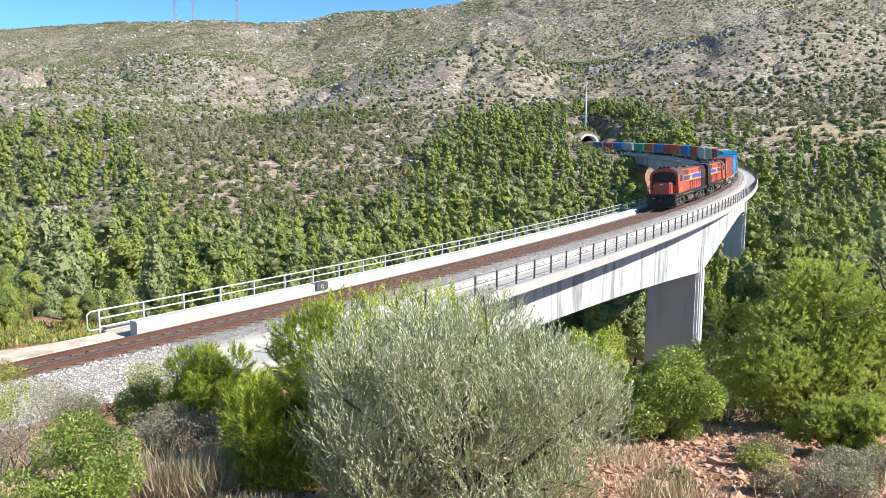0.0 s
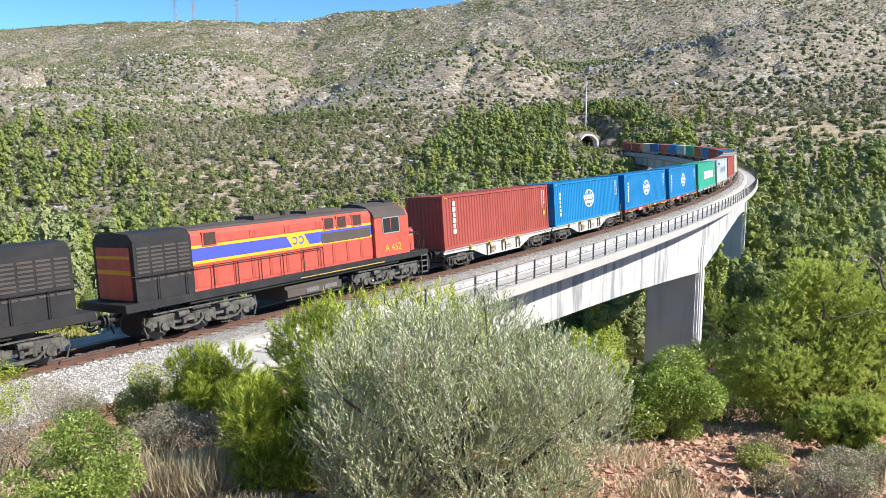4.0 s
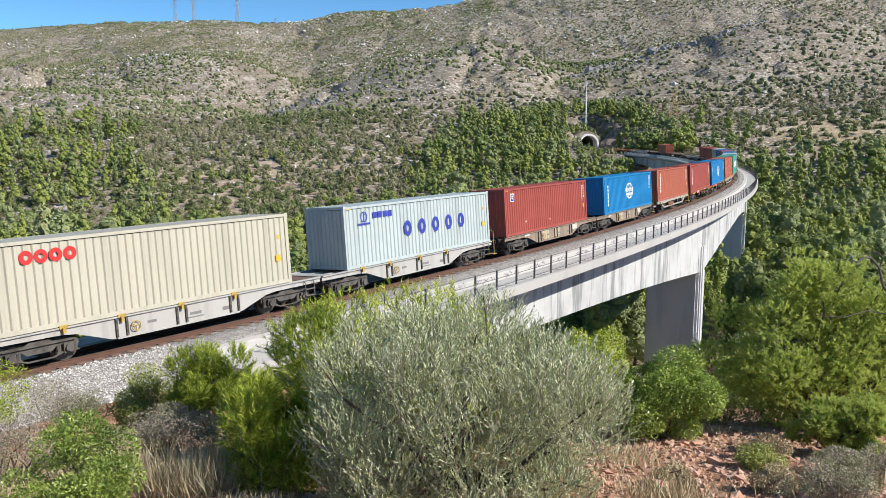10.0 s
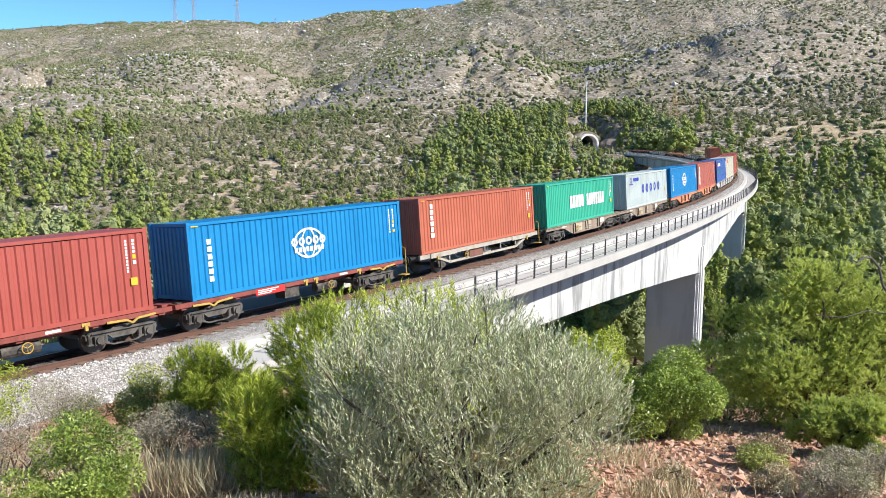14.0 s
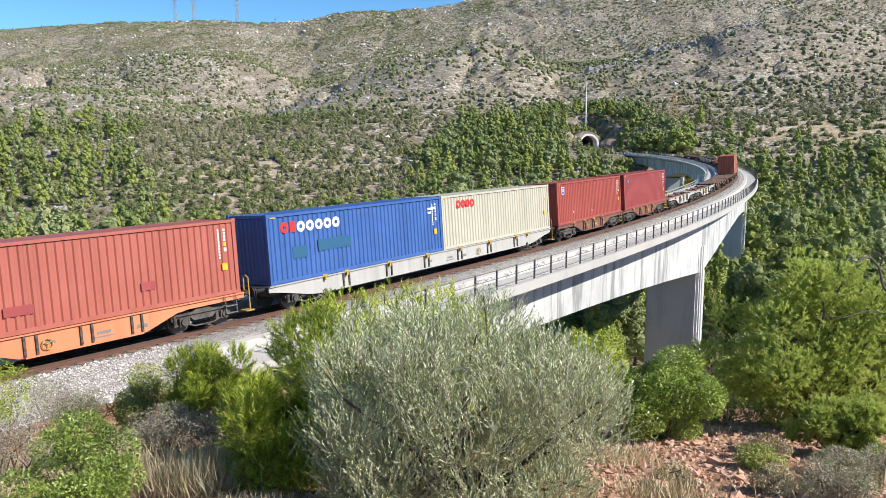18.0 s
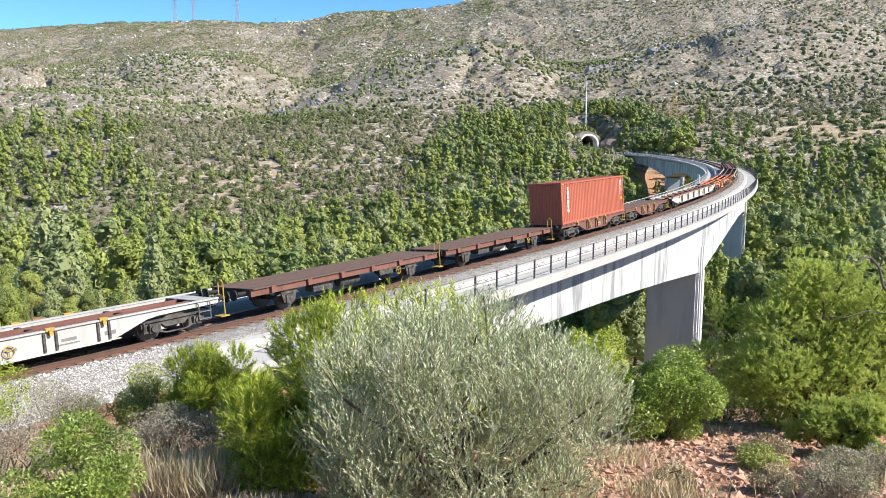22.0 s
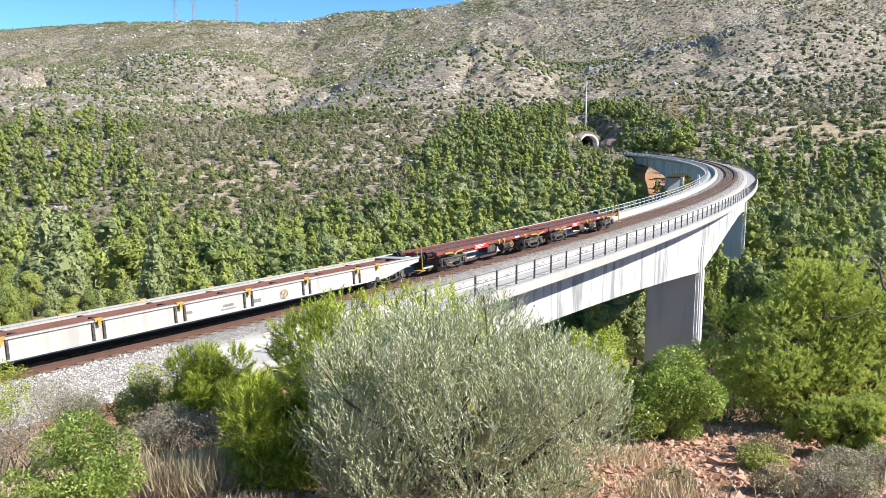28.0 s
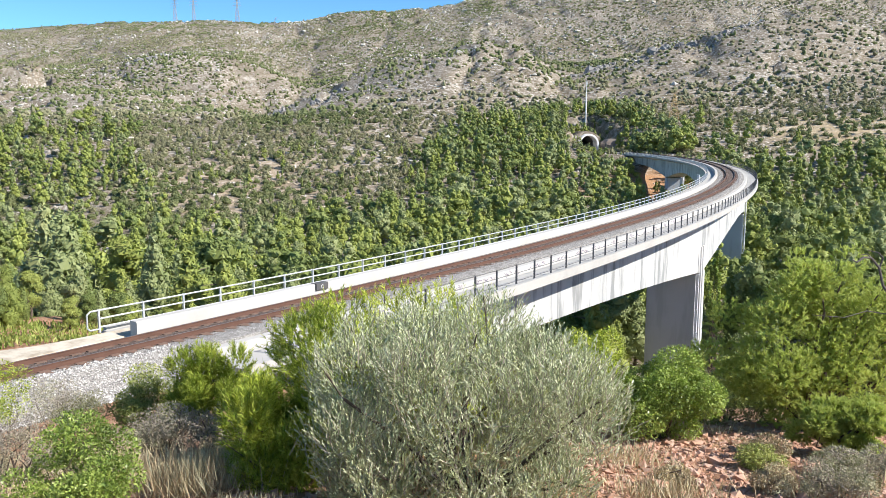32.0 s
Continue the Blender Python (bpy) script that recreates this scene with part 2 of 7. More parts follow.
def concrete_material(name, col, stain=0.5, streaks=True):
    m, nt, b = material(name, 0.85, 0, 0.2)
    big = noise_tex(nt, 0.35, 6, 0.6, world_space=True)
    fine = noise_tex(nt, 9, 6, 0.7, world_space=True)
    c = mix(nt, maths(nt, "MULTIPLY", fine, 0.4), col, tuple(v * 0.72 for v in col))
    c = mix(nt, maths(nt, "MULTIPLY", ramp(nt, big, [(0.45, (0, 0, 0)), (0.7, (1, 1, 1))]), stain * 0.6), c, tuple(v * 0.6 for v in col))
    if streaks:
        st = noise_tex(nt, 1.0, 6, 0.65, stretch=(0.9, 0.9, 0.12), world_space=True)
        c = mix(nt, maths(nt, "MULTIPLY", ramp(nt, st, [(0.5, (0, 0, 0)), (0.62, (1, 1, 1))]), stain), c, (0.24, 0.25, 0.255))
    nt.links.new(c, b.inputs["Base Color"])
    bump(nt, b, fine, 0.25, 0.01)
    return m


CONCRETE = concrete_material("girder concrete", (0.54, 0.55, 0.55), 0.95)
KERB = concrete_material("kerb concrete", (0.5, 0.485, 0.46), 0.5, False)
WALKWAY = concrete_material("walkway concrete", (0.46, 0.45, 0.43), 0.7, False)
PIERC = concrete_material("pier concrete", (0.5, 0.52, 0.55), 0.25)
RUST = plain("rail rust", (0.14, 0.075, 0.055), 0.75, 0.2, 0.4, 2.0, (0.07, 0.04, 0.03))
RAILTOP = plain("rail head", (0.34, 0.3, 0.28), 0.35, 0.8, 0.3, 2.0)
SLEEPER = plain("sleeper", (0.2, 0.13, 0.1), 0.9, 0, 0.5, 3.0)
GALV = plain("galvanised rail", (0.55, 0.57, 0.58), 0.5, 0.3, 0.2, 3.0, (0.4, 0.4, 0.4))
PIPEWHITE = plain("white pipe", (0.78, 0.78, 0.77), 0.5, 0, 0.15)
DARKPOST = plain("dark post", (0.13, 0.135, 0.14), 0.6, 0.2, 0.3)


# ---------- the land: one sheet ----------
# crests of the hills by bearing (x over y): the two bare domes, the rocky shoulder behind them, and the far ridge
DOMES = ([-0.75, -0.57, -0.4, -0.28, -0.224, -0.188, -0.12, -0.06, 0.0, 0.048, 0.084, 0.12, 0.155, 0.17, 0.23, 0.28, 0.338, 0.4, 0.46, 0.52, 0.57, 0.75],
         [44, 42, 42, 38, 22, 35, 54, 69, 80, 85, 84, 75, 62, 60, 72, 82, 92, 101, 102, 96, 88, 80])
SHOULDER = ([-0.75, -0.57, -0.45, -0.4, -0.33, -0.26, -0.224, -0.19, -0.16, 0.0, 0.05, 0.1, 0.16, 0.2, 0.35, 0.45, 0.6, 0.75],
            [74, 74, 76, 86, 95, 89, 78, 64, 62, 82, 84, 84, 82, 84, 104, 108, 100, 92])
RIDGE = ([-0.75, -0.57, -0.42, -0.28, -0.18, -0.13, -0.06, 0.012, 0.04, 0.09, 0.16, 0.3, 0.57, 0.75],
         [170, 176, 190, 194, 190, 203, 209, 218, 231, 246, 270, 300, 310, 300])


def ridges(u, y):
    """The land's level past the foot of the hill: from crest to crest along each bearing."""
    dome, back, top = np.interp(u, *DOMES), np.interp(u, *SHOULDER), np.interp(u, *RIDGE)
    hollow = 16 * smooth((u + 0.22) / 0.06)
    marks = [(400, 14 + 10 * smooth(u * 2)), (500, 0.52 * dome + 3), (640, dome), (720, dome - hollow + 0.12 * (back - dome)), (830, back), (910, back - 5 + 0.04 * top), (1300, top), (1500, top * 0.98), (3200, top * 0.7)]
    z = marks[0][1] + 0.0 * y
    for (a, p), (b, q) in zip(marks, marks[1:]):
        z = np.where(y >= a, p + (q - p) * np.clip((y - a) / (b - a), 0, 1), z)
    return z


def height(x, y):
    x, y = np.asarray(x, float), np.asarray(y, float)
    s, lat = track_sl(x, y)
    n = fbm(x, y, 60, 5, 3) - 0.5
    small = fbm(x, y, 7, 3, 40) - 0.5
    # the knoll on the near side and its fall to the valley
    near = np.interp(y + 0.15 * np.abs(x) * (x < 0), [-300, -60, -10, 0, 6, 10, 16, 25, 45, 70, 100, 160],
                     [40, 16, 7.4, 5.7, 3.7, 2.5, 1.2, -1.6, -9, -17, -20, -22])
    near = near + 1.2 * n * smooth((y - 10) / 30) + 0.25 * small
    # the bench of the line, and the valley inside the curve
    drop = np.maximum(smooth((-lat - 6.5) / 60), smooth((s + 80) / 62))
    bench = -0.75 - 20.5 * drop + 5 * n * drop
    w = smooth((lat - 3.5) / 11)
    low = bench * (1 - w) + near * w
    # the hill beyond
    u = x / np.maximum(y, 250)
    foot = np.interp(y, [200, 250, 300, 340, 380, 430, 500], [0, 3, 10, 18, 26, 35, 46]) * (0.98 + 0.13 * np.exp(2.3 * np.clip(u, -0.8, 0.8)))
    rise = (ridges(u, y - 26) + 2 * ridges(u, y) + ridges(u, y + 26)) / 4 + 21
    rough = smooth((y - 300) / 250)
    gully = np.abs(fbm(x * 1.5, y * 0.6, 90, 3, 9) - 0.5) * 2
    rise = rise + rough * (9 * (fbm(x, y, 150, 4, 9) - 0.5) + 4 * (fbm(x, y, 40, 3, 21) - 0.5) - 5 * smooth(1 - gully / 0.13))
    t = smooth((y - 400) / 110)
    rise = foot * (1 - t) + rise * t
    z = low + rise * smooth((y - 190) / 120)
    # the cutting before the tunnel, and the hill over it
    cut = smooth((s - 225) / 20) * smooth((334 - s) / 3) * smooth((22 - 8 * smooth((s - 300) / 8) - np.abs(lat - 3)) / 9)
    z = z * (1 - cut) - 0.8 * cut
    over = smooth((s - 330) / 4) * smooth((640 - s) / 60) * smooth((70 - np.abs(lat)) / 40)
    z = np.where(over > 0, np.maximum(z, z * (1 - over) + np.maximum(z, 9.5 + 3 * n) * over), z)
    # trackbed on the bench beyond the abutment
    bed = smooth((-70 - s) / 8) * smooth((9 - np.abs(lat)) / 4)
    z = z * (1 - bed) - 0.8 * bed
    return z


def land():
    ang = np.concatenate([np.arange(-180, -36, 3.0), np.arange(-36, 36, 0.3), np.arange(36, 180, 3.0)])
    rad = np.concatenate([[0.0], np.geomspace(1.2, 60, 96), np.geomspace(61, 460, 115), np.geomspace(464, 1700, 105), np.geomspace(1800, 3900, 10)])
    a, r = np.meshgrid(np.radians(ang), rad)
    x, y = np.sin(a) * r, np.cos(a) * r
    v = np.stack([x, y, height(x, y)], -1).reshape(-1, 3)
    n, m = len(rad), len(ang)
    i, j = np.meshgrid(np.arange(n - 1), np.arange(m), indexing="ij")
    k = (j + 1) % m
    f = np.stack([i * m + j, i * m + k, (i + 1) * m + k, (i + 1) * m + j], -1).reshape(-1, 4)
    f = f[:, ::-1]
    ob = put("ground", v, f, GROUND, None, True)
    tagged(ob, "dry stony hillside with reddish earth and pale limestone", "ground", kind="structure")


land()


# ---------- viaduct ----------
PIERS = [-7.0, 60.0, 127.0, 189.0]
ENDS = (-73.2, 248.0)


def soffit(s):
    knots = [ENDS[0]] + PIERS + [ENDS[1]]
    for a, b in zip(knots, knots[1:]):
        if a <= s <= b:
            t = (s - a) / (b - a)
            if a == ENDS[0]:
                return -4.1 - 3.1 * max(0, (t - 0.25) / 0.75) ** 1.8
            if b == ENDS[1]:
                return -4.1 - 3.1 * max(0, (0.75 - t) / 0.75) ** 1.8
            return -4.3 - 2.9 * abs(2 * t - 1) ** 1.8
    return -4.1


def viaduct():
    top = new("viaduct")
    tagged(top, "curved white concrete box-girder railway viaduct on tall piers", "bridge", kind="structure")
    def girder(s):
        z = soffit(s)
        return [(2.7, -1.62), (2.7, z), (-2.7, z), (-2.7, -1.62)]
    sweep("girder", girder, ENDS[0], ENDS[1], 2.0, CONCRETE, top)
    deck = [(2.3, -0.62), (4.55, -0.62), (4.62, -0.66), (4.62, -1.02), (2.7, -1.615), (-2.7, -1.615), (-4.62, -1.02), (-4.62, -0.66), (-4.55, -0.62), (-2.3, -0.62)]
    sweep("deck_slab", deck, ENDS[0] + 0.4, ENDS[1] + 2, 3.0, WALKWAY, top)
    for side in (1, -1):
        t = 0.02 if side < 0 else -0.22
        k = [(2.3 * side, -0.615), (2.78 * side, -0.615), (2.78 * side, t - 0.04), (2.74 * side, t), (2.34 * side, t), (2.3 * side, t - 0.04)]
        sweep("kerb", k, ENDS[0] + 0.6, ENDS[1] + 2, 3.0, KERB, top)
        e = [(4.62 * side, -0.66), (4.62 * side, -0.5), (4.4 * side, -0.5), (4.4 * side, -0.66)]
        sweep("edge_beam", e, ENDS[0] + 0.5, ENDS[1] + 2, 3.0, WALKWAY, top)
    for p in PIERS:
        x, y = track_xy(p)
        base = float(height(np.array([x]), np.array([y]))[0]) - 3
        bm = bmesh.new()
        box(bm, -1.9, 1.9, -2.7, 2.7, base, soffit(p) - 0.002)
        bmesh.ops.bevel(bm, geom=[e for e in bm.edges if abs(e.verts[0].co.z - e.verts[1].co.z) > 1], offset=0.25, segments=2, affect="EDGES")
        ob = part("pier", bm, PIERC, top)
        ob.matrix_basis = pose(float(x), float(y), 0, 0, 0, math.degrees(float(track_yaw(p))))
        bm = bmesh.new()
        for q in (-2.1, -1.0):
            rod(bm, (q, -2.95, base), (q, -2.95, soffit(p) + 3.0), 0.11, 10)
        for zz in np.arange(base + 1.5, soffit(p), 2.5):
            box(bm, -2.25, -1.95, -2.9, -2.68, zz, zz + 0.05)
            box(bm, -1.15, -0.85, -2.9, -2.68, zz, zz + 0.05)
        part("drainpipe", bm, PIPEWHITE, ob, "white drainpipes on the pier")
    for s, sg in ((ENDS[0], -1), (ENDS[1], 1)):
        x, y = track_xy(s)
        bm = bmesh.new()
        box(bm, -0.2 if sg > 0 else -3.0, 3.0 if sg > 0 else 0.2, -4.4, 4.4, -14, -1.63)
        ob = part("abutment", bm, PIERC, top)
        ob.matrix_basis = pose(float(x), float(y), 0, 0, 0, math.degrees(float(track_yaw(s))))
    return top


VIADUCT = viaduct()


def railing(side, lat, s0, s1, gap, z0, z1, mat, postmat, label, r=0.028):
    """A railing on the deck's edge: posts as parts, three long rails."""
    top = tagged(new("railing"), label, "railing", kind="structure")
    bm = bmesh.new()
    box(bm, -0.035, 0.035, -0.045, 0.045, 0, z1 - z0 + 0.04)
    proto = part("post", bm, postmat, top)
    ss = np.arange(s0, s1, gap)
    for i, s in enumerate(ss):
        x, y = track_xy(s, lat)
        m = pose(float(x), float(y), z0, 0, 0, math.degrees(float(track_yaw(s))))
        if i == 0:
            proto.matrix_basis = m
        elif i < 300:
            shared("post", proto.data, top, m)
    for k in range(3):
        z = z1 - k * (z1 - z0 - 0.12) / 2.3
        q = [(lat + r * math.cos(a), z + r * math.sin(a)) for a in np.arange(6) * math.pi / 3]
        sweep("rail", q, ss[0], ss[-1], 2.0, mat, top)
    if side < 0:
        bm = bmesh.new()
        x0, y0 = track_xy(s0, lat)
        bent(bm, [(0, 0, z1), (-0.35, 0, z1), (-0.5, 0, z1 - 0.12), (-0.5, 0, z0 + 0.25), (-0.4, 0, z0 + 0.15), (0, 0, z0 + 0.15)], r, 8)
        ob = part("end_loop", bm, mat, top)
        ob.matrix_basis = pose(float(x0), float(y0), 0, 0, 0, math.degrees(float(track_yaw(s0))))
    return top


railing(-1, -4.2, -73.1, 248, 2.0, -0.6, 0.32, GALV, GALV, "white galvanised tube railing along the viaduct's inner edge", 0.034)
railing(1, 4.35, -70.6, 248, 2.0, -0.6, 0.5, DARKPOST, DARKPOST, "dark steel post railing along the viaduct's outer walkway", 0.018)


# ---------- track ----------
def permanent_way():
    top = tagged(new("railway_track"), "rust-brown rails on sleepers in pale grey ballast", "railway track", kind="structure")
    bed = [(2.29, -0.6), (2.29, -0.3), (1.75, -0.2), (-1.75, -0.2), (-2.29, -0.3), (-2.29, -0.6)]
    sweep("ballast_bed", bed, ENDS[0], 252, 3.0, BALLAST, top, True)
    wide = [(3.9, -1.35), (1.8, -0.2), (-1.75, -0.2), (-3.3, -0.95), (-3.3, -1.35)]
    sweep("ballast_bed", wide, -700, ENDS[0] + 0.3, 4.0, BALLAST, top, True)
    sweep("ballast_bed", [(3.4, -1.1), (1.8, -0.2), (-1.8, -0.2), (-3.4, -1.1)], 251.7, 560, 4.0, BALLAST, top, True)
    m, nt, b = material("stained ballast", 0.95, 0, 0.1)
    v = node(nt, "ShaderNodeTexVoronoi", Scale=19.0)
    nt.links.new(nt.nodes.new("ShaderNodeNewGeometry").outputs["Position"], v.inputs["Vector"])
    nt.links.new(ramp(nt, v.outputs["Color"], [(0.0, (0.085, 0.065, 0.055)), (0.6, (0.17, 0.13, 0.11)), (1.0, (0.3, 0.25, 0.22))]), b.inputs["Base Color"])
    bump(nt, b, maths(nt, "MULTIPLY", v.outputs["Distance"], -1.0), 1.0, 0.05)
    sweep("stained_ballast", [(1.05, -0.21), (0.95, -0.188), (-0.95, -0.188), (-1.05, -0.21)], -700, 560, 4.0, m, top, True)
    for side in (1, -1):
        c = 0.7525 * side
        foot = [(c - 0.075, -0.19), (c + 0.075, -0.19), (c + 0.07, -0.155), (c + 0.015, -0.14), (c + 0.015, -0.045), (c + 0.036, -0.035),
                (c + 0.036, -0.004), (c - 0.036, -0.004), (c - 0.036, -0.035), (c - 0.015, -0.045), (c - 0.015, -0.14), (c - 0.07, -0.155)]
        rail = sweep("rail", foot, -700, 560, 3.0, RUST, top, True)
        head = [(c - 0.03, -0.0035), (c + 0.03, -0.0035), (c + 0.026, 0.0), (c - 0.026, 0.0)]
        sweep("rail_head", head, -700, 560, 3.0, RAILTOP, rail, True)
    bm = bmesh.new()
    box(bm, -0.13, 0.13, -1.3, 1.3, -0.4, -0.188)
    box(bm, -0.17, 0.17, -1.02, -0.5, -0.2, -0.165)
    box(bm, -0.17, 0.17, 0.5, 1.02, -0.2, -0.165)
    proto = part("sleeper", bm, SLEEPER, top)
    for i in range(300):
        s = -100 + 0.6 * i
        if i == 0:
            proto.matrix_basis = track_pose(s)
        else:
            shared("sleeper", proto.data, top, track_pose(s))
    rest = bmesh.new()
    for i in range(260):
        m = track_pose(80 + 0.6 * i)
        box(rest, -0.13, 0.13, -1.3, 1.3, -0.4, -0.188, m)
    tagged(part("sleepers", rest, SLEEPER, top), kind="stuff")


permanent_way()


# ---------- tunnel, path and small things of the line ----------
PALE = concrete_material("portal concrete", (0.85, 0.85, 0.84), 0.1, False)
WEATHERED = concrete_material("weathered stone", (0.3, 0.25, 0.22), 0.6)
LINING = concrete_material("tunnel lining", (0.25, 0.24, 0.23), 0.4)


def horseshoe(r, zc, foot, n=18):
    a = np.linspace(-0.15, math.pi + 0.15, n)
    return [(r * math.cos(q), zc + r * math.sin(q)) for q in a]


def tunnel():
    top = tagged(new("tunnel_portal"), "pale concrete ring of a railway tunnel mouth in the hillside", "tunnel", kind="structure")
    outer, inner = horseshoe(5.25, 2.7, -1), horseshoe(4.35, 2.7, -1)
    outer = [(outer[0][0], -1.0)] + outer + [(outer[-1][0], -1.0)]
    inner = [(inner[0][0], -1.0)] + inner + [(inner[-1][0], -1.0)]
    sweep("ring", outer + inner[::-1], 307.5, 312.5, 2.0, PALE, top)
    # earth heaped over the ring
    heap = [(9.5, -1.2), (8.6, 2.6), (6.6, 6.4), (3.4, 8.6), (0, 9.3), (-3.4, 8.7), (-6.8, 6.6), (-8.8, 2.6), (-9.8, -1.2)]
    bore = [(l * 0.98, z) for l, z in outer]
    tagged(sweep("backfill", heap + bore[::-1], 310.2, 336, 2.0, GROUND), "reddish earth heaped over the tunnel mouth", "earth bank", kind="structure")
    o2 = [(l * 1.02, z + 0.02) for l, z in inner]
    i2 = [(l * 0.97, z - 0.1 if z > 0 else z) for l, z in inner]
    sweep("lining", o2 + i2[::-1], 312.4, 560, 6.0, LINING, top)
    bm = bmesh.new()
    box(bm, -0.3, 0.3, -4.5, 4.5, -1, 7.2)
    end = part("end_wall", bm, LINING, top)
    x, y = track_xy(560.0)
    end.matrix_basis = pose(float(x), float(y), 0, 0, 0, math.degrees(float(track_yaw(560.0))))
    old = tagged(new("disused_portal"), "dark weathered arched headwall beside the tunnel mouth", "wall", kind="structure")
    arch = [(10.3 + l * 0.8, z * 0.72 + 0.2) for l, z in horseshoe(4.6, 2.9, -1)]
    arch = [(arch[0][0], -1.2)] + arch + [(arch[-1][0], -1.2)]
    sweep("headwall", arch, 303.0, 309.0, 3.0, WEATHERED, old)
    low = [(7.0, -1.2), (7.0, 2.6), (17.5, 1.4), (17.5, -1.2)]
    sweep("wing_wall", low, 299.0, 301.5, 2.0, WEATHERED, old)


tunnel()


def line_side():
    # pale dirt path along the inner side of the line
    m, nt, b = material("dirt path", 0.95, 0, 0.1)
    f = noise_tex(nt, 1.2, 6, 0.65, world_space=True)
    nt.links.new(ramp(nt, f, [(0.35, (0.36, 0.3, 0.23)), (0.55, (0.56, 0.5, 0.41)), (0.75, (0.66, 0.6, 0.52))]), b.inputs["Base Color"])
    def strip(s):
        w = 0.35 * math.sin(s * 0.31) + 0.25 * math.sin(s * 0.83)
        near = float(smooth((s + 81) / 6.5))
        z = -0.66 + 0.1 * near
        return [(-2.6 - 0.2 * near, -0.95), (-2.9, z - 0.04), (-6.2 + w + (2.3 - w) * near, z), (-6.8 + w + (2.5 - w) * near, -0.95)]
    tagged(sweep("path", strip, -400, -71.2, 1.5, m), "pale trodden dirt path beside the track", "path", kind="structure")
    # a grey cabinet on the inner kerb, a white board on the railing, a dark block farther off
    bm = bmesh.new()
    box(bm, -0.42, 0.42, -0.2, 0.2, 0, 0.34)
    bmesh.ops.bevel(bm, geom=bm.edges[:], offset=0.015, segments=1, affect="EDGES")
    ob = tagged(new("cable_box"), "small dark grey cable box on the kerb", "box")
    part("case", bm, plain("grey case", (0.09, 0.09, 0.095), 0.7), ob)
    bm = bmesh.new()
    rings = [[bm.verts.new((r * math.cos(a), -0.203, 0.17 + r * math.sin(a))) for a in np.linspace(0.5, 5.8, 10)] for r in (0.1, 0.07)]
    for i in range(9):
        bm.faces.new([rings[0][i], rings[0][i + 1], rings[1][i + 1], rings[1][i]])
    part("mark", bm, plain("pale mark", (0.5, 0.5, 0.5)), ob)
    x, y = track_xy(-62.4, -2.42)
    ob.matrix_basis = pose(float(x), float(y), -0.3, 0, 0, math.degrees(float(track_yaw(-62.4))))
    for s, lat, z, w, h, col, name, lab in ((38.0, -4.3, -0.55, 0.5, 1.5, (0.7, 0.7, 0.69), "trackside_board", "white board on the viaduct's inner railing"),
                                            (125.0, 2.9, -0.6, 0.9, 1.3, (0.08, 0.085, 0.09), "relay_cabinet", "dark relay cabinet on the viaduct's walkway")):
        bm = bmesh.new()
        box(bm, -w / 2, w / 2, -0.2, 0.2, 0, h)
        box(bm, -w / 2 - 0.04, w / 2 + 0.04, -0.24, 0.24, h, h + 0.05)
        ob = tagged(new(name), lab, "cabinet")
        part("case", bm, plain(name + " paint", col, 0.6), ob)
        x, y = track_xy(s, lat)
        ob.matrix_basis = pose(float(x), float(y), z, 0, 0, math.degrees(float(track_yaw(s))))
    # sprayed scrawls on the outer kerb's face
    gen = np.random.default_rng(17)
    spray = plain("grey spray paint", (0.2, 0.17, 0.24), 0.7)
    for q in range(16):
        s0 = -66.0 + 3.1 * q
        bm = bmesh.new()
        for k in range(7):
            u0, v0 = gen.uniform(0, 2.2), gen.uniform(-0.52, -0.34)
            pts = [(u0 + 0.09 * i, v0 + 0.1 * math.sin(i * gen.uniform(0.8, 2.2) + k)) for i in range(5)]
            for (ua, va), (ub, vb) in zip(pts, pts[1:]):
                f = []
                for ss, zz in ((ua, va), (ub, vb), (ub, vb + 0.045), (ua, va + 0.045)):
                    px, py = track_xy(s0 + ss, 2.784)
                    f.append(bm.verts.new((float(px), float(py), zz)))
                bm.faces.new(f)
        part("scrawl", bm, spray, VIADUCT, "grey-purple sprayed scrawls too faded to read")


line_side()


def lattice(name, label, x, y, h, base, mat, arms, z=None):
    """A lattice pylon: four legs, bracing, cross arms."""
    t = tagged(new(name), label, "pylon", "power line pylons")
    zz = float(height(np.array([x]), np.array([y]))[0]) if z is None else z
    t.location = (x, y, zz - 0.4)
    def corner(k, q):
        w = base * (1 - q) / 2 + 0.4 * q
        return Vector(((-w, w, w, -w)[k], (-w, -w, w, w)[k], q * h))
    r = h * 0.0042
    for k in range(4):
        bm = bmesh.new()
        rod(bm, corner(k, 0), corner(k, 1), r * 1.5, 5)
        part("leg", bm, mat, t)
        bm = bmesh.new()
        n = 9
        for i in range(n):
            rod(bm, corner(k, i / n), corner((k + 1) % 4, (i + 1) / n), r, 4)
            rod(bm, corner((k + 1) % 4, i / n), corner(k, (i + 1) / n), r, 4)
        part("bracing", bm, mat, t)
    for q, w in arms:
        bm = bmesh.new()
        for sg in (-1, 1):
            for yy in (-0.5, 0.5):
                rod(bm, (0, yy, q * h), (sg * w, 0, q * h + 0.4), r, 4)
            rod(bm, (0, 0, q * h + 1.8), (sg * w, 0, q * h + 0.4), r, 4)
            rod(bm, (sg * w, 0, q * h + 0.4), (sg * w, 0, q * h - 1.6), r * 0.8, 4)
        part("cross_arm", bm, mat, t)
    return t


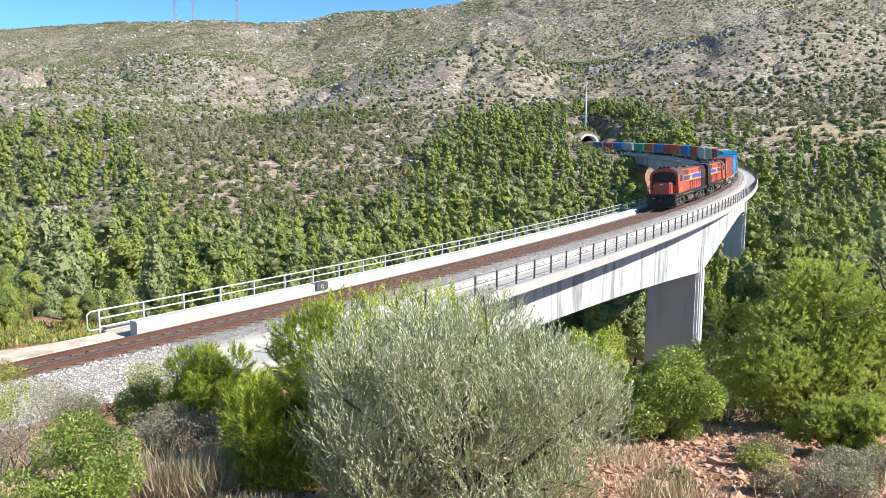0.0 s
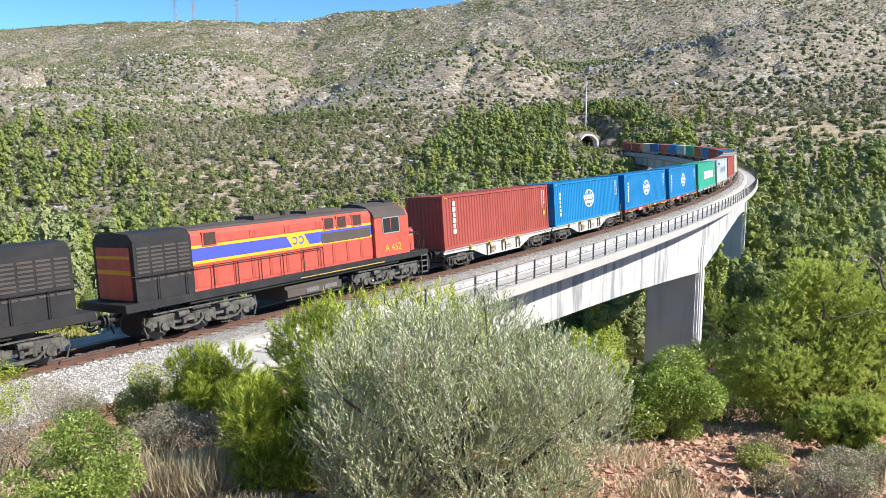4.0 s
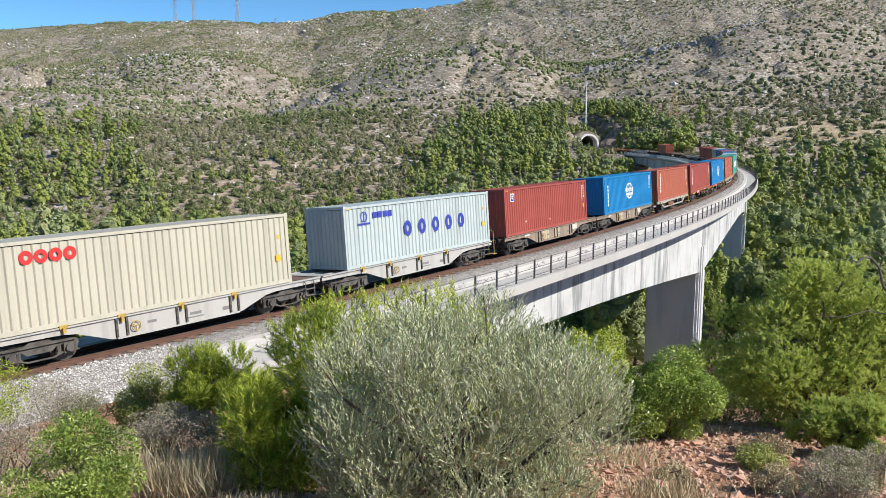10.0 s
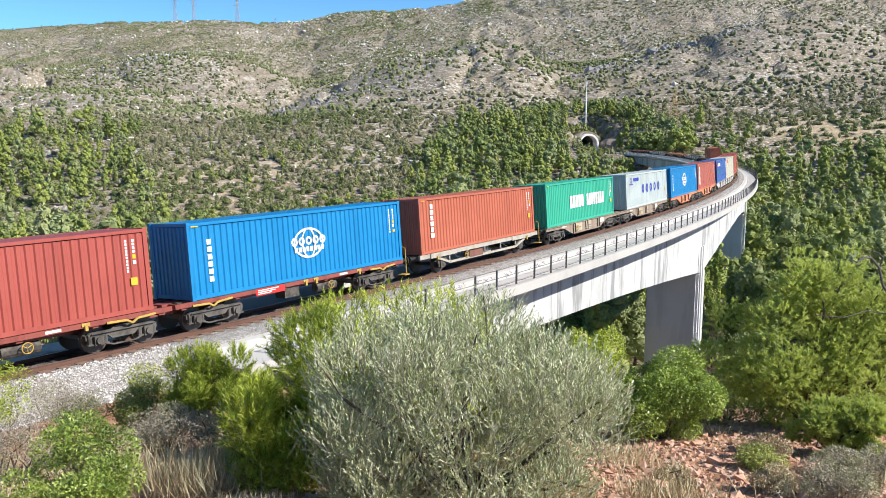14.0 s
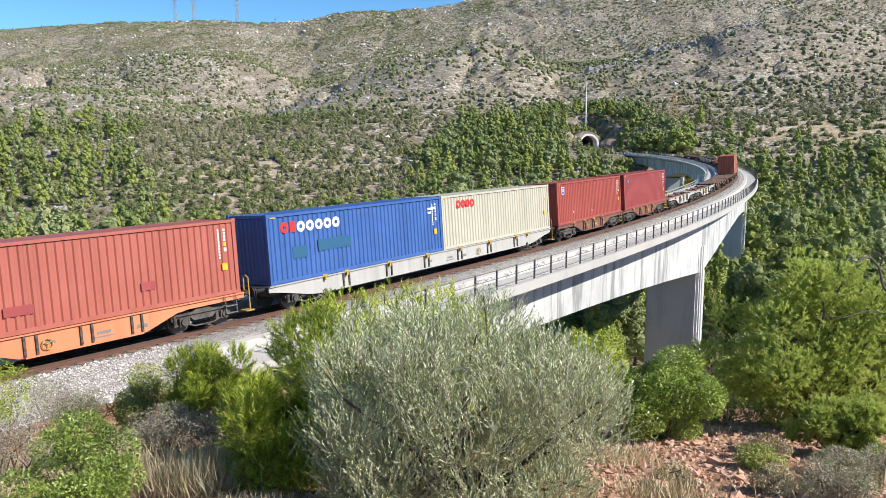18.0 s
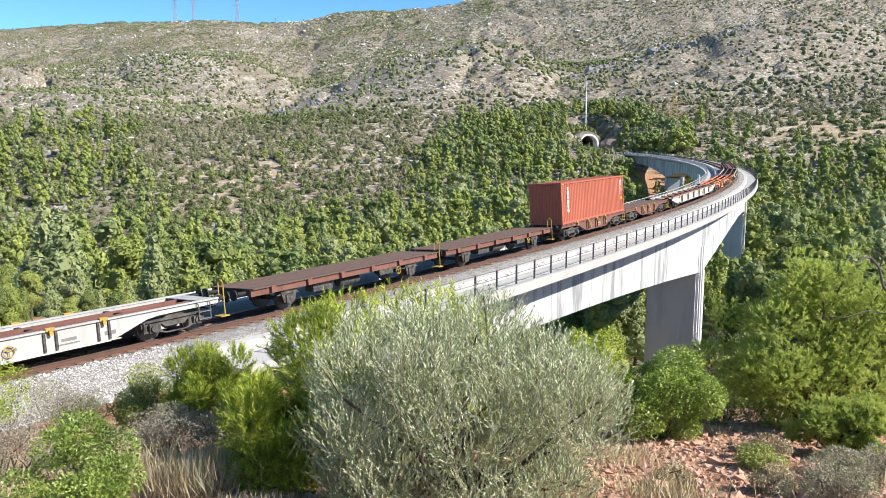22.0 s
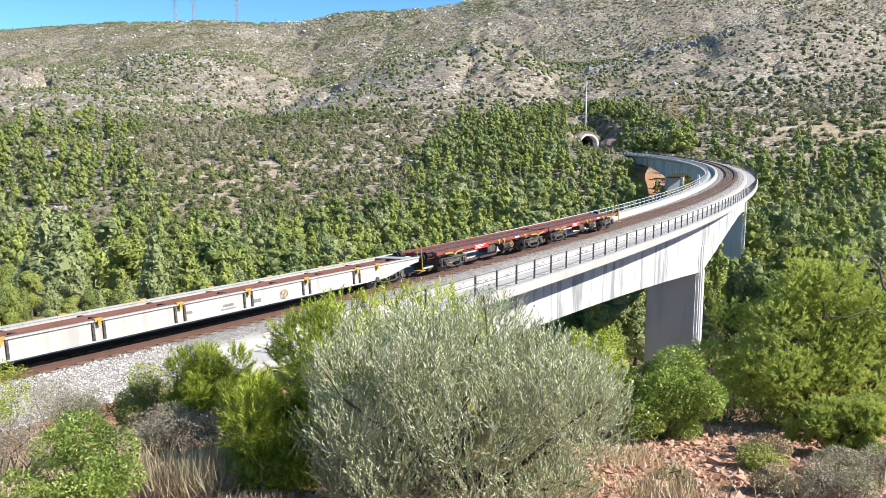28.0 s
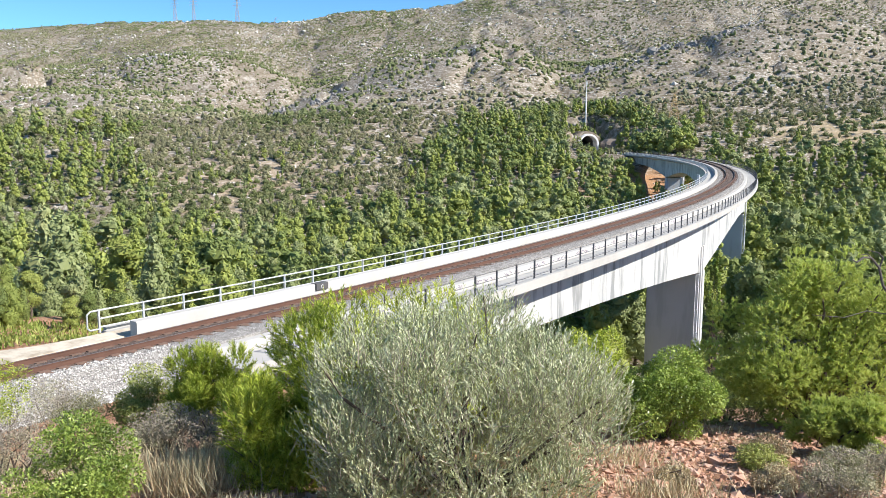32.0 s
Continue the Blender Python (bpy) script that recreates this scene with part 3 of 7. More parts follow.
STEELGREY = plain("pylon steel", (0.4, 0.42, 0.44), 0.6, 0.3, 0.2)
RUSTY = plain("rusty pylon", (0.55, 0.4, 0.2), 0.8, 0.2, 0.3)
ARMS = ((0.72, 6.5), (0.84, 5.5), (0.95, 4.5))
lattice("power_pylon", "grey steel lattice pylon on the ridge", -424.9, 1280, 33, 6.0, STEELGREY, ARMS)
lattice("power_pylon", "grey steel lattice pylon on the ridge", -398.3, 1290, 36, 5.5, STEELGREY, ARMS)
lattice("power_pylon", "grey steel lattice pylon on the ridge", -323.7, 1270, 36, 6.5, STEELGREY, ARMS)
lattice("power_pylon", "small steel lattice pylon on the ridge", -266.3, 1280, 12, 3.5, STEELGREY, ((0.75, 5.0), (0.9, 4.0)))
lattice("power_pylon", "rust-brown steel lattice pylon above the viaduct", 112.9, 388.0, 15.5, 5.0, RUSTY, ((0.7, 5.0), (0.86, 4.0)))


MASTPAINT = plain("white mast paint", (0.8, 0.8, 0.79), 0.5, 0, 0.1)


def mast():
    t = tagged(new("radio_mast"), "slim pale radio mast above the tunnel", "mast")
    x, y = 74.2, 412.0
    z = float(height(np.array([x]), np.array([y]))[0])
    t.location = (x, y, z - 0.5)
    bm = bmesh.new()
    rod(bm, (0, 0, 0), (0, 0, 35.0 - z), 0.46, 10, 0.26)
    part("pole", bm, MASTPAINT, t)
    bm = bmesh.new()
    for k in range(3):
        a = k * 2.1
        box(bm, math.cos(a) * 0.5 - 0.1, math.cos(a) * 0.5 + 0.1, math.sin(a) * 0.5 - 0.1, math.sin(a) * 0.5 + 0.1, 33.2 - z, 35.2 - z)
    rod(bm, (0, 0, 34.5 - z), (0, 0, 37.5 - z), 0.05, 6)
    part("antenna", bm, GALV, t)
    t = tagged(new("street_lamp"), "pale street lamp standing in the valley trees", "lamp")
    x, y = -60.2, 125.0
    z = float(height(np.array([x]), np.array([y]))[0])
    t.location = (x, y, z - 0.2)
    hh = -20.6 - z
    bm = bmesh.new()
    rod(bm, (0, 0, 0), (0, 0, hh), 0.09, 8, 0.06)
    bent(bm, [(0, 0, hh), (0.4, 0, hh + 0.22), (0.9, 0, hh + 0.3)], 0.045, 6)
    bent(bm, [(0, 0, hh), (-0.4, 0, hh - 0.1), (-0.8, 0, hh - 0.15)], 0.045, 6)
    part("pole", bm, GALV, t)
    bm = bmesh.new()
    box(bm, 0.6, 1.35, -0.15, 0.15, hh + 0.27, hh + 0.42)
    part("head", bm, WALKWAY, t)


mast()


# ---------- plants ----------
PINE = foliage("pine leaf", [(0.175, 0.215, 0.055), (0.225, 0.27, 0.066), (0.275, 0.32, 0.08), (0.33, 0.37, 0.1)], 0.6, 0.14, 0.25, 0.15)
WOODS = foliage("woodland leaf", [(0.115, 0.155, 0.047), (0.155, 0.2, 0.06), (0.195, 0.245, 0.074), (0.24, 0.285, 0.092)], 0.6, 0.14, 0.25, 0.15)
SCRUB = foliage("scrub leaf", [(0.155, 0.155, 0.088), (0.2, 0.2, 0.112), (0.25, 0.245, 0.142), (0.31, 0.295, 0.18)], 0.7, 0.15, 0.2, 0.4)
FRESH = foliage("fresh shoot", [(0.14, 0.21, 0.03), (0.36, 0.46, 0.05), (0.58, 0.65, 0.09), (0.74, 0.76, 0.17)], 0.5, 0.4)
OLIVE = foliage("olive leaf", [(0.27, 0.32, 0.165), (0.43, 0.485, 0.27), (0.6, 0.63, 0.385), (0.73, 0.73, 0.54)], 0.4, 0.18, 0.5)
GLOSSY = foliage("evergreen leaf", [(0.1, 0.155, 0.03), (0.2, 0.3, 0.055), (0.32, 0.43, 0.08), (0.47, 0.56, 0.16)], 0.4, 0.3, 0.4)
DULL = foliage("dull evergreen leaf", [(0.15, 0.19, 0.05), (0.28, 0.33, 0.09), (0.4, 0.44, 0.13), (0.54, 0.55, 0.2)], 0.5, 0.2)
DRY = foliage("dry stalk", [(0.292, 0.226, 0.153), (0.498, 0.386, 0.261), (0.724, 0.588, 0.372), (0.74, 0.74, 0.522)], 0.9, 0.15, 0.1)
HEATH = foliage("grey heath", [(0.265, 0.227, 0.2), (0.422, 0.359, 0.305), (0.528, 0.492, 0.37), (0.396, 0.422, 0.239)], 0.9, 0.15, 0.1)
HILLBUSH = foliage("hill bush leaf", [(0.1, 0.125, 0.055), (0.13, 0.155, 0.065), (0.165, 0.19, 0.08), (0.215, 0.235, 0.105)], 0.7, 0.15, 0.2, 0.4)
NEARPINE = foliage("Aleppo pine needle", [(0.34, 0.42, 0.11), (0.46, 0.54, 0.14), (0.6, 0.66, 0.18), (0.72, 0.75, 0.26)], 0.5, 0.5, 0.25, 0.5)
PALEWOOD = foliage("grey olive leaf", [(0.185, 0.225, 0.095), (0.225, 0.265, 0.11), (0.27, 0.31, 0.135), (0.32, 0.355, 0.165)], 0.6, 0.14, 0.25, 0.15)
WEED = foliage("weed leaf", [(0.14, 0.2, 0.04), (0.22, 0.29, 0.06), (0.33, 0.39, 0.09), (0.45, 0.46, 0.16)])
TWIG = plain("olive twig", (0.4, 0.36, 0.3), 0.9, 0, 0.3)
BARK = plain("bark", (0.13, 0.1, 0.08), 0.95, 0, 0.4, 4.0, (0.06, 0.05, 0.04))


def unit(v):
    return v / np.maximum(np.linalg.norm(v, axis=-1, keepdims=True), 1e-9)


def diamonds(c, d, side, long, wide):
    """Flat four-cornered leaves: centre, long axis, side axis, length and width of each."""
    d, w = unit(d), unit(np.cross(d, side))
    l, b = np.asarray(long).reshape(-1, 1) / 2, np.asarray(wide).reshape(-1, 1) / 2
    v = np.stack([c - d * l, c + w * b - d * l * 0.1, c + d * l, c - w * b - d * l * 0.1], 1).reshape(-1, 3)
    f = np.arange(len(c) * 4).reshape(-1, 4)
    return v, f


def blades(c, d, side, long, wide):
    """Flat three-cornered blades that taper to a tip."""
    d, w = unit(d), unit(np.cross(d, side))
    l, b = np.asarray(long).reshape(-1, 1) / 2, np.asarray(wide).reshape(-1, 1) / 2
    v = np.stack([c - d * l + w * b, c + d * l, c - d * l - w * b], 1).reshape(-1, 3)
    return v, np.arange(len(c) * 3).reshape(-1, 3)


def lumpy(n, r, lumps, size, gen, flat=0.0, low=-0.35, even=False):
    """Points on a crown of several lumps, and the way out of each lump. r: half sizes."""
    r = np.asarray(r, float)
    a = unit(gen.normal(size=(lumps, 3)))
    a[:, 2] = np.where(a[:, 2] < low, -a[:, 2], a[:, 2])
    reach = gen.uniform(0.35, 0.78, (lumps, 1))
    if even:      # a full, somewhat boxy crown
        t = np.arange(lumps) * 2.39996
        up = 1 - 2 * (np.arange(lumps) + 0.5) / lumps
        a = np.stack([np.cos(t) * np.sqrt(1 - up ** 2), np.sin(t) * np.sqrt(1 - up ** 2), up], 1) + 0.12 * gen.normal(size=(lumps, 3))
        a = np.sign(a) * np.abs(unit(a)) ** 0.75
        reach = gen.uniform(0.58, 0.78, (lumps, 1))
    cs = a * r * reach
    rs = gen.uniform(0.7, 1.25, lumps) * size
    k = gen.choice(lumps, n, p=rs ** 2 / np.sum(rs ** 2))
    o = unit(gen.normal(size=(n, 3)) + np.array([0, 0, 0.35 - flat]))
    q = gen.uniform(0.55, 1.08, (n, 1)) ** 0.6
    p = cs[k] + o * rs[k][:, None] * q * (r / r.max())
    return p, o


def limbs(bm, h, r, spread, n, gen, base=0.0):
    """A tapered, slightly bent trunk with limbs."""
    pts = [Vector((0, 0, base))]
    for i in range(1, 5):
        pts.append(Vector((gen.normal() * 0.04 * h, gen.normal() * 0.04 * h, base + (h - base) * i / 4)))
    for i in range(4):
        rod(bm, pts[i], pts[i + 1], r * (1 - 0.22 * i), 7, r * (1 - 0.22 * (i + 1)))
    for i in range(n):
        a, t = gen.uniform(0, 6.28), gen.uniform(0.3, 0.95)
        p = pts[0].lerp(pts[4], t)
        e = p + Vector((math.cos(a) * spread, math.sin(a) * spread, gen.uniform(0.1, 0.5) * spread))
        mid = (p + e) / 2 + Vector((0, 0, 0.1 * spread))
        rod(bm, p, mid, r * 0.35, 5, r * 0.25)
        rod(bm, mid, e, r * 0.25, 5, r * 0.08)


# ---- trees of the valley ----
OCTA = np.array([(1, 0, 0), (0, 1, 0), (-1, 0, 0), (0, -1, 0), (0, 0, 1), (0, 0, -1)], float)
OCTA_F = np.array([(0, 1, 4), (1, 2, 4), (2, 3, 4), (3, 0, 4), (1, 0, 5), (2, 1, 5), (3, 2, 5), (0, 3, 5)])


def crown(kind, n, lumps, gen, loose=0.3, heart=0.85):
    """A tree of height 1: points on its lumps, the way out of each, and the dense hearts of the lumps."""
    if kind == "column":
        z = np.linspace(0.12, 0.93, lumps) + gen.normal(size=lumps) * 0.02
        dist, size = 0.02 + 0.0 * z, 0.085 * np.sqrt(np.clip(1.06 - z, 0.05, 1)) + 0.012
    elif kind == "cone":
        z = np.linspace(0.2, 0.93, lumps) + gen.normal(size=lumps) * 0.03
        dist, size = 0.2 * (1.0 - z) * gen.uniform(0.5, 1.1, lumps), 0.045 + 0.11 * (1.0 - z)
    else:
        z = np.clip(0.62 + gen.uniform(-0.34, 0.3, lumps), 0.25, 0.92)
        wide = np.sqrt(np.clip(1 - ((z - 0.58) / 0.42) ** 2, 0.05, 1))
        dist, size = 0.17 * wide * gen.uniform(0.35, 1.0, lumps), gen.uniform(0.075, 0.12, lumps)
    t = np.arange(lumps) * 2.4 + gen.uniform(0, 6)
    cs = np.stack([np.cos(t) * dist, np.sin(t) * dist, z], 1)
    k = gen.choice(lumps, n, p=size ** 2 / np.sum(size ** 2))
    o = unit(gen.normal(size=(n, 3)) + np.array([0, 0, 0.4]) + 0.7 * unit(cs - np.array([0, 0, 0.5]))[k])
    stretch = np.array([1, 1, 1.35 if kind != "round" else 1.0])
    p = cs[k] + o * size[k][:, None] * gen.uniform(0.8, 1.12, (n, 1)) * stretch
    axis = unit(np.stack([p[:, 0], p[:, 1], 0.65 * (p[:, 2] - 0.42)], 1))
    o = unit(0.55 * o + 0.7 * axis + gen.normal(size=o.shape) * loose)
    core = []
    for j in range(lumps):
        v = ICO_V * gen.uniform(0.8, 1.08, (12, 1)) * size[j] * stretch * heart
        r = gen.uniform(0, 1.5)
        v = np.stack([v[:, 0] * math.cos(r) - v[:, 1] * math.sin(r), v[:, 0] * math.sin(r) + v[:, 1] * math.cos(r), v[:, 2]], 1)
        core.append((v + cs[j])[ICO_F].reshape(-1, 3))
    return p, o, np.concatenate(core)


def sprays(p, o, size, gen, tilt=0.35):
    side = unit(gen.normal(size=p.shape))
    d = unit(np.cross(o, side) + 0.25 * o)
    return blades(p, d, o + tilt * side, size * gen.uniform(0.7, 1.4, len(p)), size * gen.uniform(0.45, 0.8, len(p)))


def fronds(p, o, size, gen):
    """Sprays that sweep out and up, as the twigs of a pine do."""
    side = unit(gen.normal(size=p.shape))
    d = unit(np.cross(o, side) + 0.12 * o + np.array([0, 0, 0.45]))
    face = unit(o + 0.22 * side)
    return blades(p, d, face, size * gen.uniform(0.8, 1.5, len(p)), size * gen.uniform(0.4, 0.7, len(p)))


KINDS = ["round", "cone", "round", "column", "cone", "round"]


def tree_prototypes(n, fine):
    out = []
    for i, kind in enumerate(KINDS):
        gen = np.random.default_rng(100 + i)
        p, o, core = crown(kind, n, 24, gen, 0.24, 0.78)
        v, f = fronds(p, o, fine if kind != "column" else 0.78 * fine, gen)
        v = np.concatenate([v, core])
        mesh = mesh_of("crown", v, np.arange(len(v)).reshape(-1, 3), (WOODS, PINE, PINE, WOODS, PALEWOOD, PALEWOOD)[i])
        bm = bmesh.new()
        limbs(bm, 0.8, 0.022, 0.2, 5 if kind == "round" else 2, gen)
        out.append((mesh, bm_mesh("trunk", bm, BARK), kind))
    return out


def mesh_of(name, verts, faces, mat):
    ob = put(name, verts, faces, mat)
    me = ob.data
    bpy.data.objects.remove(ob)
    return me


def bm_mesh(name, bm, mat):
    me = bpy.data.meshes.new(name)
    bm.normal_update()
    bm.to_mesh(me)
    bm.free()
    me.materials.append(mat)
    return me


def thicket(x, y):
    """How dense the wood stands, 0 to 1."""
    s, lat = track_sl(x, y)
    d = np.full(x.shape, 1.0)
    u = x / y
    edge = np.interp(u, [-0.6, -0.35, -0.27, -0.2, -0.11, -0.055, -0.01, 0.03, 0.12, 0.25, 0.36, 0.45], [196, 198, 206, 228, 245, 290, 372, 415, 430, 390, 340, 325])
    wob = 22 * (fbm(x, y, 60, 3, 61) - 0.5) * 2
    closed = smooth((edge + wob - y) / 16)
    band = 0.16 * smooth((-0.36 + 0.04 * np.sin(y * 0.05) - u) / 0.05) * smooth((y - 262) / 30) * smooth((395 + wob - y) / 30)
    open_ = 0.9 * np.exp(-((x + 66) / 9) ** 2 - ((y - 128) / 9) ** 2) + np.exp(-((x + 84) / 16) ** 2 - ((y - 158) / 18) ** 2)
    sparse = 0.035 * smooth((395 + 2 * wob - y) / 40) * (1 + 2.0 * smooth((u - 0.08) / 0.06) - 2.6 * smooth((u - 0.28) / 0.06))
    d = np.maximum(np.maximum(closed, band), sparse) * np.clip(1.05 - 1.15 * open_, 0.06, 1)
    gap = fbm(x, y, 28, 3, 77)
    d *= smooth((gap - 0.3) / 0.2) * 0.5 + 0.5
    clear = smooth((np.abs(lat) - 5.5) / 2) * smooth((np.hypot(x - 76, y - 284) - 14) / 5)
    under = (s > 15) & (s < 235) & (height(x, y) < -11)
    for p in PIERS:
        under = under & (np.abs(s - p) > 6)
    clear = np.where(under, 0.8, clear)
    rail_level = (s > -74) & (s < 240) & ~under
    tall_ok = np.where(rail_level & (np.abs(lat) < 6), 0.0, 1.0)
    d *= clear * tall_ok
    d *= np.where((s < -74) & (lat > -10.5) & (lat < 40), 0, 1) * np.where((s < -60) & (lat > 0) & (lat < 40), 0, 1)
    d *= np.where((s > 262) & (s < 312) & (np.abs(lat) < 8), 0, 1)
    d *= np.where((s > 286) & (s < 312) & (lat > 0) & (lat < 20), 0, 1)
    d *= np.where(lat > 4, smooth((y - 27) / 10), 1)
    return d


def woods():
    gen = np.random.default_rng(5)
    fine, plainer = tree_prototypes(6000, 0.026), tree_prototypes(2000, 0.036)
    n = 34000
    a = gen.uniform(-33, 33, n)
    r = np.sqrt(gen.uniform(40.0 ** 2, 470.0 ** 2, n))
    x, y = np.sin(np.radians(a)) * r, np.cos(np.radians(a)) * r
    keep = gen.uniform(size=n) < thicket(x, y)
    x, y = x[keep], y[keep]
    # no two trunks closer than their room
    cell, chosen = {}, []
    for i in range(len(x)):
        room = 4.8 if y[i] < 210 else 5.5
        k = (int(x[i] // room), int(y[i] // room), room)
        if k not in cell:
            cell[k] = 1
            chosen.append(i)
    x, y = x[chosen], y[chosen]
    z = height(x, y)
    s, lat = track_sl(x, y)
    h = gen.choice([0.72, 1.0, 1.25], len(x)) * gen.uniform(7.0, 10.5, len(x)) * (0.75 + 0.5 * vnoise(x, y, 40, 5))
    h = np.where((s > -74) & (s < 250) & (np.abs(lat) < 30), np.minimum(h, np.maximum(3.0, -1.5 - z + 0.08 * np.abs(lat))), h)
    h = np.where((np.abs(lat) < 8) & (s > 0) & (s < 240), np.minimum(h, np.maximum(2.0, -9.0 - z)), h)
    h = np.where((s < -60) & (lat > -45), h * 0.6, h)
    h = np.where((lat > 3) & (y < 88), np.minimum(h, 3.6), h)
    h = np.where((s > 180) & (s < 320) & (lat < 16) & (x / y > 0.155), np.minimum(h, np.maximum(1.2, np.where(x / y < 0.215, 2.4, 0.8) - z - 0.012 * lat)), h)
    opens = 1.1 * np.exp(-((x + 71) / 15) ** 2 - ((y - 130) / 24) ** 2)
    opens = np.maximum(opens, smooth((x / y + 0.4) / 0.05) * smooth((-0.02 - x / y) / 0.03) * smooth((y - 232) / 20))
    h = h * (1 - 0.5 * np.clip(opens, 0, 1))
    # trees and bushes on the earth over the tunnel mouth
    hs, hl = gen.uniform(312.5, 334, 44), gen.uniform(-9, 9, 44)
    hx, hy = track_xy(hs, hl)
    x, y, z = np.append(x, hx), np.append(y, hy), np.append(z, 8.6 - 0.075 * hl ** 2)
    h = np.append(h, gen.uniform(2.5, 6.0, 44))
    # tall pines on the far side of the line before the tunnel, lower ones on its near side
    for a, b, c, e, lo, hi, n in ((252, 298, 8.5, 26, 6.5, 11.0, 34), (298, 345, 15.5, 34, 7.0, 11.0, 30), (272, 309, -17, -6.5, 1.5, 3.0, 26), (292, 301, 12, 22, 2.5, 5.0, 12), (262, 310, -30, -12, 3.0, 5.0, 30), (318, 350, -30, -10, 4.0, 8.0, 24), (331, 352, -10, 26, 4.5, 8.5, 46), (-112, -60, -22, -10.5, 1.8, 3.4, 90)):
        hs, hl = gen.uniform(a, b, n), gen.uniform(c, e, n)
        hx, hy = track_xy(hs, hl)
        x, y, z = np.append(x, hx), np.append(y, hy), np.append(z, height(hx, hy))
        h = np.append(h, gen.uniform(lo, hi, n))
    kind = gen.choice(6, len(x), p=[0.2, 0.24, 0.2, 0.1, 0.16, 0.1])
    order = np.argsort(np.hypot(x, y))
    near, far = order[:400], order[400:]
    for rank, i in enumerate(near):
        crown_me, trunk_me, kd = (fine if rank < 60 else plainer)[kind[i]]
        word = {"round": "pine tree with a full rounded crown", "cone": "young conical pine tree", "column": "slender columnar cypress tree"}[kd]
        t = tagged(new("tree"), "green " + word + " in the valley wood", "tree", "trees of the valley wood")
        shared("trunk", trunk_me, t)
        shared("crown", crown_me, t)
        q = float(h[i])
        t.matrix_basis = pose(float(x[i]), float(y[i]), float(z[i]) - 0.15, gen.uniform(-3, 3), gen.uniform(-3, 3), gen.uniform(0, 360)) @ Matrix.Diagonal((q * gen.uniform(0.95, 1.3), q * gen.uniform(0.95, 1.3), q, 1))
    # the farther trees, joined
    for matk, name, lab, kinds in ((WOODS, "woodland", "dense green mixed pine wood on the valley floor", (0, 3)), (PINE, "pine_woodland", "brighter green pine wood on the valley floor", (1, 2)),
                                   (PALEWOOD, "olive_woodland", "grey-green wild olives and young trees among the pines", (4, 5))):
        lib = []
        for j in range(12):
            g2 = np.random.default_rng(300 + j)
            kd = ("round", "column", "round") if matk is WOODS else (("cone", "round", "cone") if matk is PINE else ("round", "cone", "round"))
            p, o, core = crown(kd[j % 3], 290, 12, g2, 0.22, 0.82)
            lib.append(np.concatenate([fronds(p, o, 0.045, g2)[0], core]))
        V = []
        for i in far[np.isin(kind[far], kinds)]:
            v = lib[gen.integers(12)]
            t = gen.uniform(0, 6.28)
            c, q = math.cos(t), math.sin(t)
            wdt = h[i] * gen.uniform(0.95, 1.45)
            V.append(np.stack([(v[:, 0] * c - v[:, 1] * q) * wdt + x[i], (v[:, 0] * q + v[:, 1] * c) * wdt + y[i], v[:, 2] * h[i] + z[i] - 0.1], 1))
        V = np.concatenate(V)
        tagged(put(name, V, np.arange(len(V)).reshape(-1, 3), matk), lab, "wood", kind="stuff")


woods()


